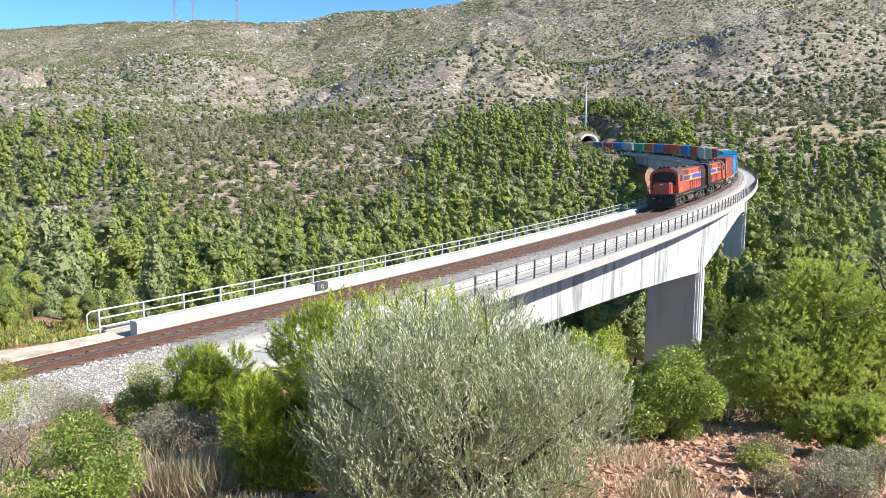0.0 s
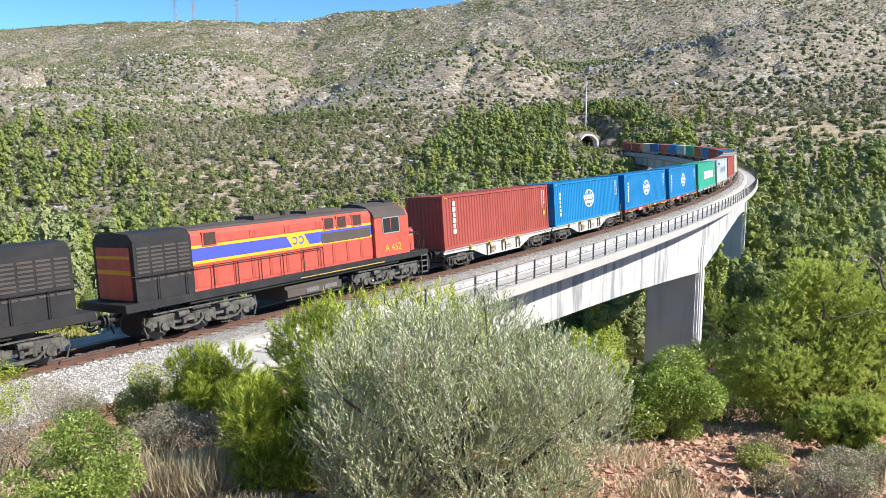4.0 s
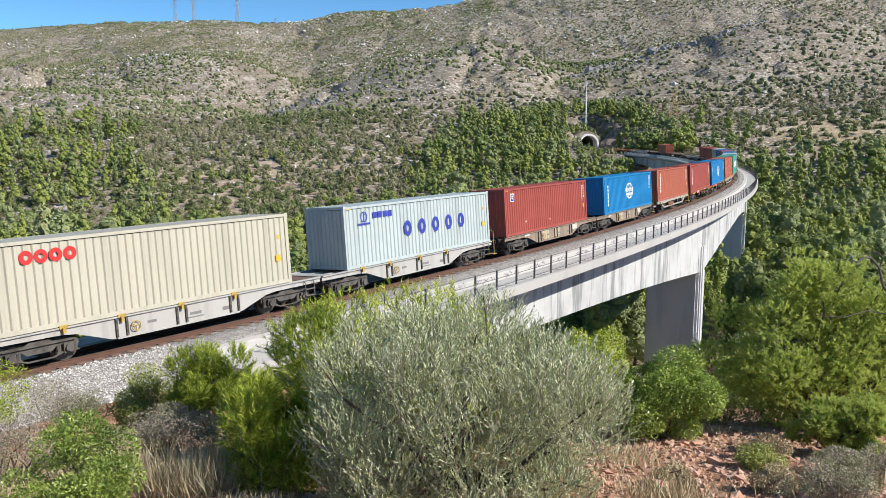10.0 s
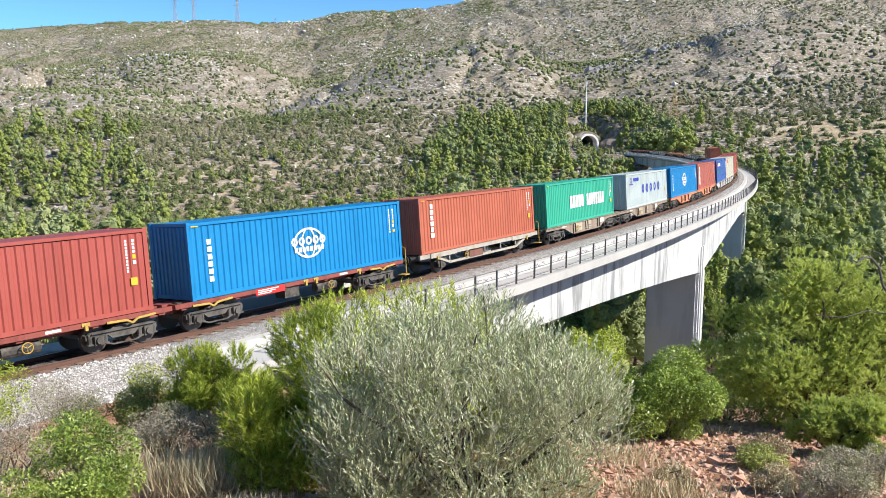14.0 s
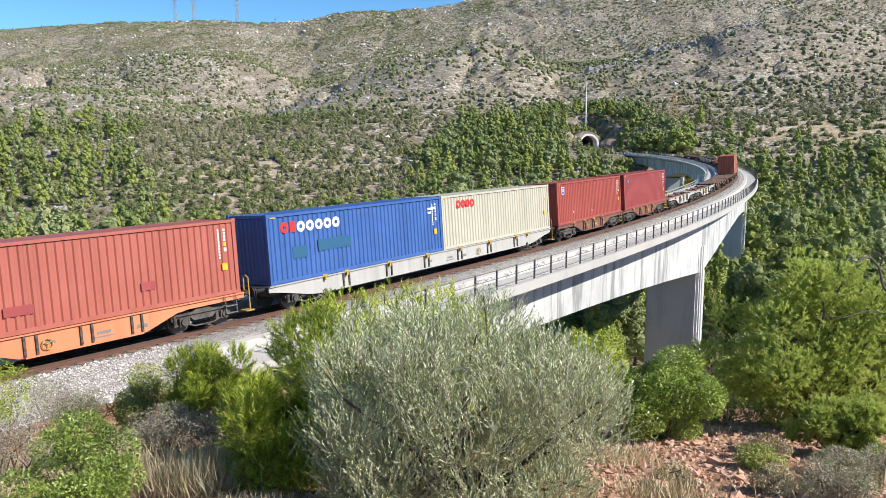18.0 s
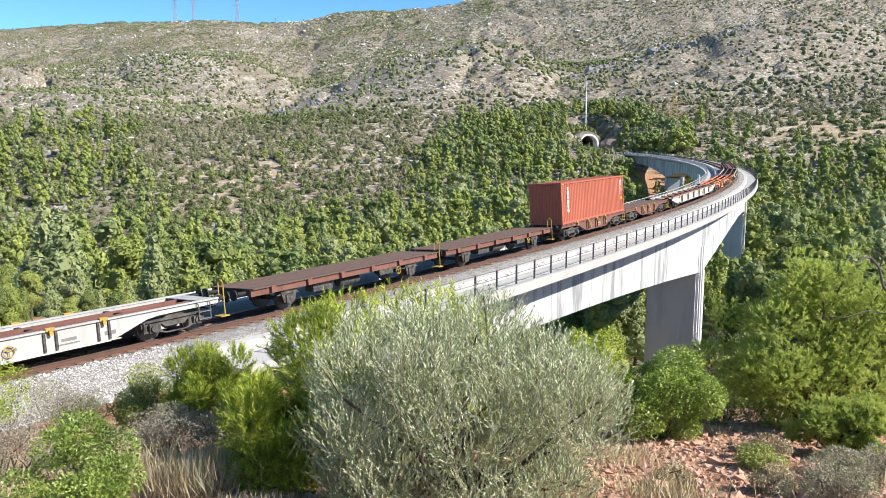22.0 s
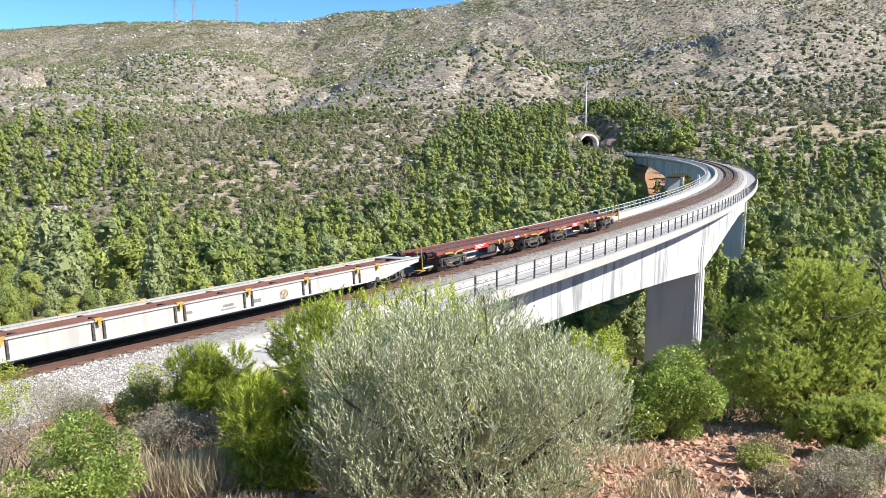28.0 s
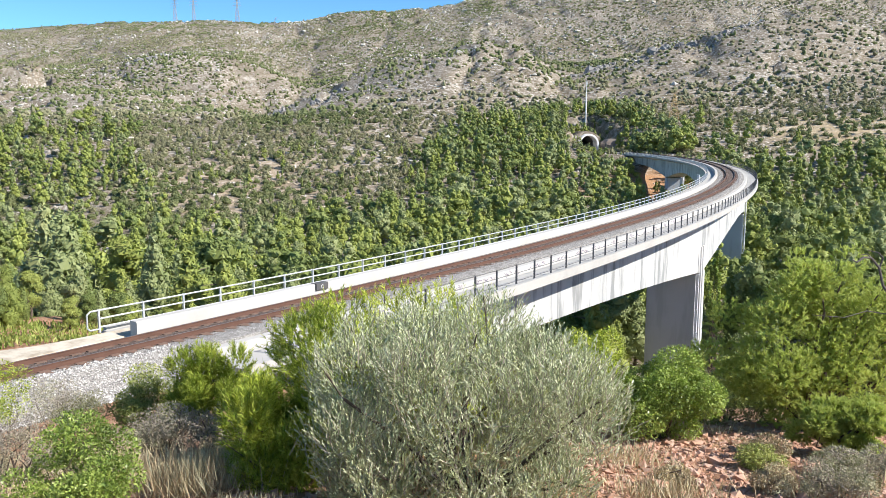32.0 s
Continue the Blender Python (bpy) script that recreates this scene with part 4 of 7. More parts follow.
def scrub():
    """Bushes of the open slopes."""
    gen = np.random.default_rng(9)
    n = 62000
    a = gen.uniform(-31.5, 31.5, n)
    r = np.sqrt(gen.uniform(180.0 ** 2, 1480.0 ** 2, n))
    x, y = np.sin(np.radians(a)) * r, np.cos(np.radians(a)) * r
    u = x / y
    patch = fbm(x, y, 90, 4, 31)
    d = 0.3 + 0.7 * smooth((patch - 0.4) / 0.2)
    # thick on the far ridge and in the hollows, thin on the domes and the rocky shoulder
    ridge = smooth((y - 860) / 60)
    dome = smooth((y - 470) / 60) * (1 - smooth((y - 690) / 40))
    d = d * (1 - 0.5 * dome * smooth((u + 0.25) / 0.06)) * (1 + 0.6 * smooth((u - 0.12) / 0.05)) * (1 + 0.5 * ridge)
    d = np.where((y > 690) & (y < 860), d * np.where(u > -0.12, 1.7, 1.25), d)
    d = np.where(y < 470, 1.1 * smooth((y - 200) / 30) * np.where(u < 0, 1.0, smooth((y - 300) / 40)), d)
    d = d * (1 - 0.75 * np.exp(-((x - 185) / 65) ** 2 - ((y - 360) / 26) ** 2))
    s, lat = track_sl(x, y)
    d = np.where((s > 240) & (s < 312) & (np.abs(lat) < 10), 0, d)
    d = np.where((lat > -12) & (s < 250) & (y < 330), 0, d)
    keep = gen.uniform(size=n) < d * 0.9
    x, y = x[keep], y[keep]
    # the green belt in the hollow behind the domes and up the draw between them
    n = 5200
    y2 = gen.uniform(690, 880, n)
    u2 = gen.uniform(-0.16, 0.6, n)
    ok = gen.uniform(size=n) < smooth((fbm(u2 * y2, y2, 70, 3, 57) - 0.34) / 0.16)
    x, y = np.append(x, (u2 * y2)[ok]), np.append(y, y2[ok])
    # the far ridge and the rocky shoulder, thick with small bushes
    n = 9000
    y2 = np.sqrt(gen.uniform(800.0 ** 2, 1310.0 ** 2, n))
    u2 = gen.uniform(-0.6, 0.06, n)
    ok = gen.uniform(size=n) < 0.25 + smooth((fbm(u2 * y2, y2, 60, 3, 59) - 0.4) / 0.2)
    x, y = np.append(x, (u2 * y2)[ok]), np.append(y, y2[ok])
    n = 1500
    y2 = gen.uniform(225, 430, n)
    u2 = gen.uniform(-0.42, 0.0, n)
    x, y = np.append(x, u2 * y2), np.append(y, y2)
    y2 = gen.uniform(330, 460, 500)
    x, y = np.append(x, gen.uniform(0.2, 0.56, 500) * y2), np.append(y, y2)
    z = height(x, y)
    dense = fbm(x, y, 70, 3, 88)
    size = (0.55 + gen.gamma(2.6, 0.3, len(x))) * (0.75 + 0.7 * dense) * np.where(y < 470, 1.45, 1.15)
    size = np.minimum(size, 2.3)
    # far off a rounded uneven mound; nearer, a mound set with loose sprays
    low, lib, fine = [], [], []
    for j in range(16):
        g2 = np.random.default_rng(500 + j)
        v = ICO_V * g2.uniform(0.72, 1.2, (12, 1)) * np.array([1.0, 1.0, 0.8])
        tall = np.array([0.72, 0.72, 1.5]) if j % 8 == 7 else np.array([1.0, 1.0, 0.9])
        lib.append(((v + np.array([0, 0, 0.5])) * tall)[ICO_F].reshape(-1, 3) * 0.85)
        low.append((OCTA * g2.uniform(0.8, 1.2, (6, 1)) * np.array([1.05, 1.05, 0.85]) + np.array([0, 0, 0.45]))[OCTA_F[:4]].reshape(-1, 3) * tall * 0.9)
        p, o = lumpy(90, (1, 1, 0.8), 8, 0.5, g2)
        q = sprays(p + np.array([0, 0, 0.6]), unit(o + g2.normal(size=o.shape) * 0.3), 0.27, g2)[0]
        fine.append(np.concatenate([((0.72 * v + np.array([0, 0, 0.5])))[ICO_F].reshape(-1, 3), q]) * tall * 0.85)
    pick = gen.integers(0, 16, len(x))
    out = {0: [], 1: []}
    for i in range(len(x)):
        t = gen.uniform(0, 6.28)
        c, q = math.cos(t), math.sin(t)
        v, k = (low if y[i] > 900 else lib if y[i] > 440 else fine)[pick[i]], size[i]
        out[int(dense[i] + 0.1 * gen.normal() + 0.12 * ((y[i] > 690) & (x[i] > -0.16 * y[i])) > 0.52)].append(np.stack([(v[:, 0] * c - v[:, 1] * q) * k + x[i], (v[:, 0] * q + v[:, 1] * c) * k + y[i], v[:, 2] * k + z[i] - 0.1 * k], 1))
    for key, mat, name, lab in ((0, SCRUB, "hillside_scrub", "grey-green low bushes scattered over the dry slopes"), (1, HILLBUSH, "hillside_bushes", "dark green bushes and small trees on the slopes")):
        V = np.concatenate(out[key])
        tagged(put(name, V, np.arange(len(V)).reshape(-1, 3), mat), lab, "scrub", kind="stuff")


scrub()


# ---- the near bushes ----
def bush_thing(name, label, category, x, y, sink=0.05):
    z = float(height(np.array([x]), np.array([y]))[0])
    t = tagged(new(name), label, category)
    t.location = (x, y, z - sink)
    return t, z - sink


def stems(parent, tips, r, gen, n=16, mat=None):
    """Woody stems from the foot towards some of the crown's points."""
    bm = bmesh.new()
    for p in tips[gen.choice(len(tips), n, replace=False)]:
        e = Vector(p)
        a = Vector((e.x * 0.08, e.y * 0.08, 0))
        m1 = a.lerp(e, 0.45) + Vector(gen.normal(size=3) * 0.09)
        m2 = a.lerp(e, 0.75) + Vector(gen.normal(size=3) * 0.09)
        for u, v, k in ((a, m1, 1.0), (m1, m2, 0.6), (m2, e, 0.3)):
            rod(bm, u, v, r * k, 6, r * k * 0.65)
    part("branchwork", bm, mat or BARK, parent)


def olive_bush(x, y, r, cz, label, n=34000, seed=1):
    gen = np.random.default_rng(seed)
    t, z = bush_thing("olive_bush", label, "bush", x, y)
    tw, o = lumpy(n // 14, r, 64, 0.27 * max(r), gen, 0.2, -1.1, True)
    tw[:, 2] += cz - z
    d = unit(0.55 * o + np.array([0, 0, 0.9]) + gen.normal(size=o.shape) * 0.33)
    k = np.repeat(np.arange(len(tw)), 14)
    along = np.tile(np.linspace(-0.16, 0.16, 14), len(tw))
    base = tw[k] + d[k] * along[:, None]
    out = unit(np.cross(d[k], gen.normal(size=(len(k), 3))))
    ld = unit(d[k] * 1.25 + out * 0.6)
    c = base + ld * 0.028
    v, f = diamonds(c, ld, unit(0.35 * o[k] + gen.normal(size=ld.shape)), gen.uniform(0.045, 0.075, len(k)), gen.uniform(0.012, 0.017, len(k)))
    ok = v.reshape(-1, 4, 3)[:, 0, 2] > 0.02
    v = v.reshape(-1, 4, 3)[ok].reshape(-1, 3)
    put("foliage", v, np.arange(len(v)).reshape(-1, 4), OLIVE, t)
    bm = bmesh.new()
    for i in range(0, len(tw), 3):
        p, q = tw[i] - d[i] * 0.2, tw[i] + d[i] * 0.15
        rod(bm, p, q, 0.006, 3, 0.003)
    tagged(part("twigwork", bm, TWIG, t), kind="stuff")
    stems(t, tw, 0.05, gen, 26)
    return t


def needle_bush(name, x, y, r, cz, label, shoots, mat, seed, needle=0.11, wide=0.009, lumps=26, per=16, up=1.0, length=0.26, size=0.3, category="bush", foot=None):
    """A bush or low tree of upright leafy shoots."""
    gen = np.random.default_rng(seed)
    t, z = bush_thing(name, label, category, x, y)
    p, o = lumpy(shoots, r, lumps, size * max(r), gen, 0.2, -1.1)
    p[:, 2] += cz - z
    d = unit(o + np.array([0, 0, up]) + gen.normal(size=o.shape) * 0.3)
    k = np.repeat(np.arange(shoots), per)
    along = gen.uniform(-0.5, 0.5, len(k)) * length
    base = p[k] + d[k] * along[:, None]
    out = unit(np.cross(d[k], gen.normal(size=(len(k), 3))))
    nd = unit(d[k] * 1.0 + out * 0.8)
    v, f = blades(base + nd * needle / 2, nd, unit(0.7 * o[k] + np.array([0, 0, 0.7]) + 0.45 * gen.normal(size=nd.shape)), needle * gen.uniform(0.7, 1.3, len(k)), np.full(len(k), wide))
    ok = v.reshape(-1, 3, 3)[:, 0, 2] > 0.02
    v = v.reshape(-1, 3, 3)[ok].reshape(-1, 3)
    put("foliage", v, np.arange(len(v)).reshape(-1, 3), mat, t)
    stems(t, p, 0.035 if foot is None else foot, gen, 18)
    return t


def leafy_bush(name, x, y, r, cz, label, n, mat, seed, leaf=0.045, wide=0.022, lumps=20, size=0.34):
    gen = np.random.default_rng(seed)
    t, z = bush_thing(name, label, "bush", x, y)
    p, o = lumpy(n, r, lumps, size * max(r), gen, 0.25, -1.1)
    p[:, 2] += cz - z
    d = unit(o + gen.normal(size=o.shape) * 0.8)
    v, f = diamonds(p, d, o + 0.7 * gen.normal(size=d.shape), leaf * gen.uniform(0.7, 1.4, n), wide * gen.uniform(0.7, 1.3, n))
    ok = v.reshape(-1, 4, 3)[:, 0, 2] > 0.01
    v = v.reshape(-1, 4, 3)[ok].reshape(-1, 3)
    put("foliage", v, np.arange(len(v)).reshape(-1, 4), mat, t)
    stems(t, p, 0.02, gen, 14)
    return t


def grass_tuft(x, y, n, h, spread, label, mat, seed, lean=0.35, name="grass_tuft"):
    gen = np.random.default_rng(seed)
    t, z = bush_thing(name, label, "grass", x, y, 0.02)
    c = gen.normal(size=(n, 3)) * np.array([spread, spread, 0])
    zz = height(c[:, 0] + x, c[:, 1] + y) - z
    d = unit(np.concatenate([gen.normal(size=(n, 2)) * lean, np.ones((n, 1))], 1))
    l = h * gen.uniform(0.5, 1.2, n)
    c[:, 2] = zz
    c = c + d * l[:, None] / 2
    v, f = diamonds(c, d, gen.normal(size=d.shape), l, np.full(n, 0.011))
    tagged(put("dry_grass", v, f, mat, t), kind="stuff")
    return t


olive_bush(0.22, 10.3, (2.3, 1.7, 1.75), 3.3, "rounded silvery green olive bush with narrow leaves", 140000, 1)
needle_bush("pine_shrub", -0.85, 13.2, (2.9, 1.5, 2.1), 2.75, "bright yellow-green young pine shrub behind the olive", 6200, FRESH, 2, 0.105, 0.017, 46, 20, 1.1, 0.26)
needle_bush("pine_shrub", -2.45, 11.2, (0.95, 0.8, 1.35), 2.6, "dark green young pine shrub with fresh tips", 2600, FRESH, 21, 0.105, 0.017, 24, 20, 0.9, 0.26)
needle_bush("pine_shrub", -4.65, 15.2, (1.05, 0.8, 1.2), 2.1, "small bright green pine shrub below the ballast", 1700, FRESH, 3, 0.105, 0.017, 20, 20, 1.2, 0.26)
leafy_bush("evergreen_bush", -4.45, 9.0, (1.05, 0.9, 0.85), 3.2, "glossy fresh green evergreen bush", 20000, GLOSSY, 4)
leafy_bush("evergreen_bush", -6.0, 15.8, (1.05, 0.8, 0.75), 1.8, "dark olive-green evergreen bush in dry grass", 13000, DULL, 5, 0.05, 0.025)
leafy_bush("evergreen_bush", 4.15, 14.1, (1.15, 1.0, 0.95), 2.35, "dense green evergreen bush beside the red path", 30000, GLOSSY, 6, 0.055, 0.028)
leafy_bush("evergreen_bush", 2.9, 15.4, (0.8, 0.7, 1.2), 2.5, "bright green leafy bush behind the olive", 13000, FRESH, 61, 0.06, 0.022)
leafy_bush("heath_bush", -8.4, 16.6, (0.9, 0.8, 0.6), 1.5, "dry grey-purple low heath bush", 6000, HEATH, 7, 0.05, 0.012)
leafy_bush("heath_bush", -5.0, 13.6, (0.8, 0.7, 0.55), 2.1, "dry grey-brown low heath bush", 6000, HEATH, 8, 0.05, 0.012)
leafy_bush("heath_bush", -7.4, 15.2, (0.7, 0.6, 0.5), 1.75, "yellow-green half-dry low bush", 5000, SCRUB, 81, 0.05, 0.014)
leafy_bush("heath_bush", 6.0, 10.9, (0.7, 0.6, 0.25), 2.5, "dry purple-brown low heath bush", 6500, HEATH, 9, 0.045, 0.012)
leafy_bush("evergreen_bush", -8.7, 14.5, (0.8, 0.7, 0.8), 2.35, "yellow-green bush by the ballast", 5200, FRESH, 10, 0.06, 0.016)
leafy_bush("heath_bush", -7.1, 12.4, (0.8, 0.6, 0.6), 2.3, "dry grey bush among pale grass", 5200, HEATH, 11, 0.05, 0.012)
needle_bush("pine_tree", 7.35, 15.2, (2.95, 1.7, 2.4), 3.1, "low spreading Aleppo pine with tufted needles", 7600, NEARPINE, 12, 0.075, 0.022, 110, 18, 0.6, 0.12, 0.15, "tree", 0.06)
low_pine = needle_bush("pine_tree", 8.6, 10.9, (1.5, 0.9, 0.75), 2.95, "low pine branches with bright needle tufts", 2600, NEARPINE, 13, 0.075, 0.018, 36, 20, 0.6, 0.12, 0.2, "tree", 0.04)
needle_bush("pine_shrub", 6.7, 12.5, (1.05, 0.7, 0.65), 2.5, "small green pine shrub at the path's edge", 2200, NEARPINE, 14, 0.075, 0.018, 26, 20, 0.6, 0.12, 0.22)
leafy_bush("young_poplar", 8.5, 24.0, (0.3, 0.3, 2.0), 2.2, "slender bright green young poplar beside the pier", 2600, GLOSSY, 62, 0.07, 0.045, 22, 0.13)
# a bare grey limb that rises out of the low pine
DEADWOOD = plain("dead wood", (0.14, 0.125, 0.12), 0.9, 0, 0.4, 6.0, (0.06, 0.05, 0.045))
bm = bmesh.new()
foot = low_pine.location
for run_, r0 in (([(8.6, 10.95, 2.3), (8.2, 11.6, 3.6), (7.2, 11.9, 4.5), (6.76, 11.8, 5.02), (6.68, 11.8, 5.3), (6.55, 11.8, 5.45), (6.4, 11.75, 5.47), (6.28, 11.7, 5.4), (6.2, 11.7, 5.44)], 0.03),
                 ([(6.68, 11.8, 5.3), (6.73, 11.8, 5.45), (6.66, 11.82, 5.53), (6.52, 11.85, 5.56)], 0.014), ([(6.55, 11.8, 5.45), (6.45, 11.75, 5.52), (6.33, 11.75, 5.5)], 0.01),
                 ([(7.2, 11.9, 4.5), (6.6, 11.9, 4.6), (6.2, 11.8, 4.52), (5.7, 11.8, 4.56)], 0.01)):
    for k in range(len(run_) - 1):
        rod(bm, Vector(run_[k]) - foot, Vector(run_[k + 1]) - foot, r0 * (1 - 0.8 * k / len(run_)), 7, r0 * (1 - 0.8 * (k + 1) / len(run_)))
part("dead_branch", bm, DEADWOOD, low_pine, "bare twisted grey dead branch")
for i, (hx, hy, hr, hz) in enumerate([(9.9, 26.5, 1.3, 1.1), (12.2, 30.5, 1.7, 1.5), (11.6, 35.0, 1.8, 1.9), (15.8, 43.0, 2.4, 2.6), (14.2, 39.0, 2.0, 2.2), (9.0, 30.0, 1.3, 1.2), (6.0, 27.0, 1.2, 1.0)]):
    leafy_bush("valley_bush", hx, hy, (hr, hr, hz), float(height(np.array([hx]), np.array([hy]))[0]) + hz * 0.8, "dense green bush below the viaduct", 5200, WOODS if i % 2 else PINE, 170 + i, 0.14, 0.07)
for i, (hx, hy, hr, hz, hm, hl) in enumerate([
        (-4.15, 13.3, 0.75, 0.6, HEATH, "grey dry heath bush before the pine shrub"), (-3.5, 12.5, 0.55, 0.5, DRY, "straw-coloured dry bush before the pine shrub"), (-5.6, 14.6, 0.6, 0.5, SCRUB, "grey-green low bush on the slope"), (-9.4, 17.6, 0.9, 0.55, HEATH, "grey-brown low heath bush on the slope"), (-6.2, 14.2, 0.7, 0.5, HEATH, "purple-grey low heath bush on the slope"),
        (-8.0, 13.0, 0.7, 0.5, DRY, "straw-coloured dry bush on the slope"), (-5.6, 12.4, 0.6, 0.4, DRY, "straw-coloured dry bush on the slope"),
        (-9.6, 15.4, 0.7, 0.6, SCRUB, "grey-green low bush on the slope"), (-7.2, 17.2, 0.6, 0.5, SCRUB, "grey-green low bush below the ballast"),
        (6.3, 16.6, 0.8, 0.55, DULL, "dull green low bush behind the red path"), (5.6, 16.2, 0.6, 0.4, DULL, "dull green low bush behind the red path"), (7.2, 16.4, 0.8, 0.6, DULL, "dull green low bush under the pine"), (7.4, 10.8, 0.7, 0.4, DRY, "straw-coloured dry bush by the path"), (5.15, 9.7, 0.55, 0.35, HEATH, "purple-brown dry heath bush by the path"), (4.5, 10.1, 0.4, 0.25, DRY, "straw-coloured dry bush by the path"), (5.6, 10.3, 0.5, 0.35, SCRUB, "half-dry olive-brown low bush by the path"), (4.95, 11.6, 0.45, 0.25, DULL, "low green bush at the pine's foot"), (3.3, 10.6, 0.35, 0.2, DRY, "straw-coloured dry bush by the path"), (5.3, 12.2, 0.5, 0.3, DRY, "straw-coloured dry bush by the path"),
        (5.3, 17.3, 0.9, 0.6, GLOSSY, "green low bush beside the red path"), (6.3, 18.6, 1.1, 0.8, SCRUB, "grey-green low bush beside the red path"), (4.6, 19.2, 1.0, 0.8, GLOSSY, "green low bush behind the path"), (6.6, 11.2, 0.5, 0.25, HEATH, "purple-grey low heath bush by the path"), (2.2, 14.6, 0.6, 0.5, SCRUB, "grey-green low bush behind the olive")]):
    leafy_bush("low_bush", hx, hy, (hr, hr * 0.85, hz), float(height(np.array([hx]), np.array([hy]))[0]) + hz * 0.7, hl, 4200, hm, 140 + i, 0.05, 0.013)
for i, (gx, gy, gn, gh, gs) in enumerate([(-3.6, 10.8, 1500, 0.6, 0.36), (-4.2, 11.4, 1300, 0.55, 0.42), (-3.2, 11.8, 600, 0.5, 0.3), (-6.0, 13.0, 800, 0.35, 0.6), (-7.6, 13.6, 800, 0.4, 0.6),
                                          (2.9, 12.0, 500, 0.3, 0.4), (3.0, 9.8, 500, 0.35, 0.35), (4.6, 15.0, 500, 0.3, 0.5), (5.2, 10.2, 500, 0.3, 0.35), (-6.5, 10.2, 600, 0.4, 0.4), (-2.6, 9.4, 400, 0.3, 0.3)]):
    grass_tuft(gx, gy, gn, gh, gs, "dry straw-coloured grass tuft on stony earth", DRY, 40 + i)


# ---------- stones ----------
STONE = plain("limestone", (0.58, 0.55, 0.5), 0.9, 0, 0.4, 0.8, (0.24, 0.21, 0.18), 6.0)
LEDGE = plain("terrace stone", (0.5, 0.42, 0.32), 0.95, 0, 0.4, 0.8, (0.3, 0.24, 0.18), 6.0)
# darker than the other limestone: the crags' shade is put into the colour
SHADE_CRAG = plain("shaded crag limestone", (0.3, 0.29, 0.28), 0.95, 0, 0.6, 0.5, (0.12, 0.11, 0.1), 3.0)
REDSTONE = plain("red stone", (0.47, 0.265, 0.18), 0.95, 0, 0.6, 7.0, (0.55, 0.47, 0.42), 20.0)


def stones(name, label, x, y, size, mat, flat, seed, sink=0.25, rough_v=None, rough_f=None, long=1.0):
    gen = np.random.default_rng(seed)
    z = height(x, y)
    V, F = [], []
    base_v, base_f = (ICO_V, ICO_F) if rough_v is None else (rough_v, rough_f)
    for i in range(len(x)):
        v = base_v @ np.linalg.qr(gen.normal(size=(3, 3)))[0] * (1 + gen.uniform(-0.3, 0.3, (len(base_v), 1))) * np.array([long * gen.uniform(0.7, 1.5), gen.uniform(0.7, 1.3), flat * gen.uniform(0.6, 1.4)]) * size[i]
        t = gen.uniform(0, 6.28) if long == 1.0 else gen.normal() * 0.2
        c, q = math.cos(t), math.sin(t)
        V.append(np.stack([v[:, 0] * c - v[:, 1] * q + x[i], v[:, 0] * q + v[:, 1] * c + y[i], v[:, 2] + z[i] + size[i] * flat * (0.5 - sink)], 1))
        F.append(base_f + len(base_v) * i)
    tagged(put(name, np.concatenate(V), np.concatenate(F), mat), label, "stones", kind="stuff")


def scatter_stones():
    gen = np.random.default_rng(77)
    n = 52000
    a = gen.uniform(-31.5, 31.5, n)
    r = np.sqrt(gen.uniform(280.0 ** 2, 1350.0 ** 2, n))
    x, y = np.sin(np.radians(a)) * r, np.cos(np.radians(a)) * r
    d = smooth((fbm(x, y, 75, 4, 131) - 0.42) / 0.2) + 0.22
    keep = gen.uniform(size=n) < d * 0.6
    x, y = x[keep], y[keep]
    stones("limestone_outcrops", "pale limestone boulders and ledges on the slopes", x, y, gen.gamma(2.0, 0.24, len(x)) * (0.5 + y / 800), STONE, 0.65, 78, 0.25, OCTA, OCTA_F)
    n = 2600
    y = gen.uniform(215, 430, n)
    x = y * gen.uniform(-0.36, -0.03, n)
    y = y + 7 * np.sin(x * 0.06) - (y % 15) * 0.93
    stones("limestone_ledges", "long pale limestone ledges on the terraced slope", x, y, gen.gamma(2.0, 0.13, n) + 0.12, LEDGE, 0.8, 83, 0.25, OCTA, OCTA_F, 2.2)
    for u, yy, n, wide in ((-0.212, 600, 150, 7), (-0.15, 560, 70, 6), (0.19, 605, 200, 10), (0.285, 610, 220, 15), (-0.36, 815, 160, 16), (0.36, 610, 160, 18)):
        p = gen.normal(size=n) * wide
        x, y = u * yy + p + gen.normal(size=n) * 2, yy + 0.8 * p + gen.normal(size=n) * 4
        stones("rock_crag", "jagged grey limestone crag on the slope, darkened for its shade", x, y, gen.gamma(2.0, 0.35, n) + 0.2, SHADE_CRAG, 1.1, 84 + n, 0.2)
    n = 13000
    x, y = gen.uniform(2.0, 9.0, n), gen.uniform(8.5, 18.0, n)
    stones("path_stones", "reddish broken stones on the earth path", x, y, gen.gamma(1.4, 0.013, n) + 0.01, REDSTONE, 0.75, 79, 0.15, OCTA, OCTA_F)
    n = 2600
    x, y = gen.uniform(-9.0, -1.5, n), gen.uniform(8.0, 16.0, n)
    stones("slope_stones", "reddish and pale stones on the near slope", x, y, gen.gamma(2, 0.016, n) + 0.014, REDSTONE, 0.55, 80, 0.25, OCTA, OCTA_F)


scatter_stones()


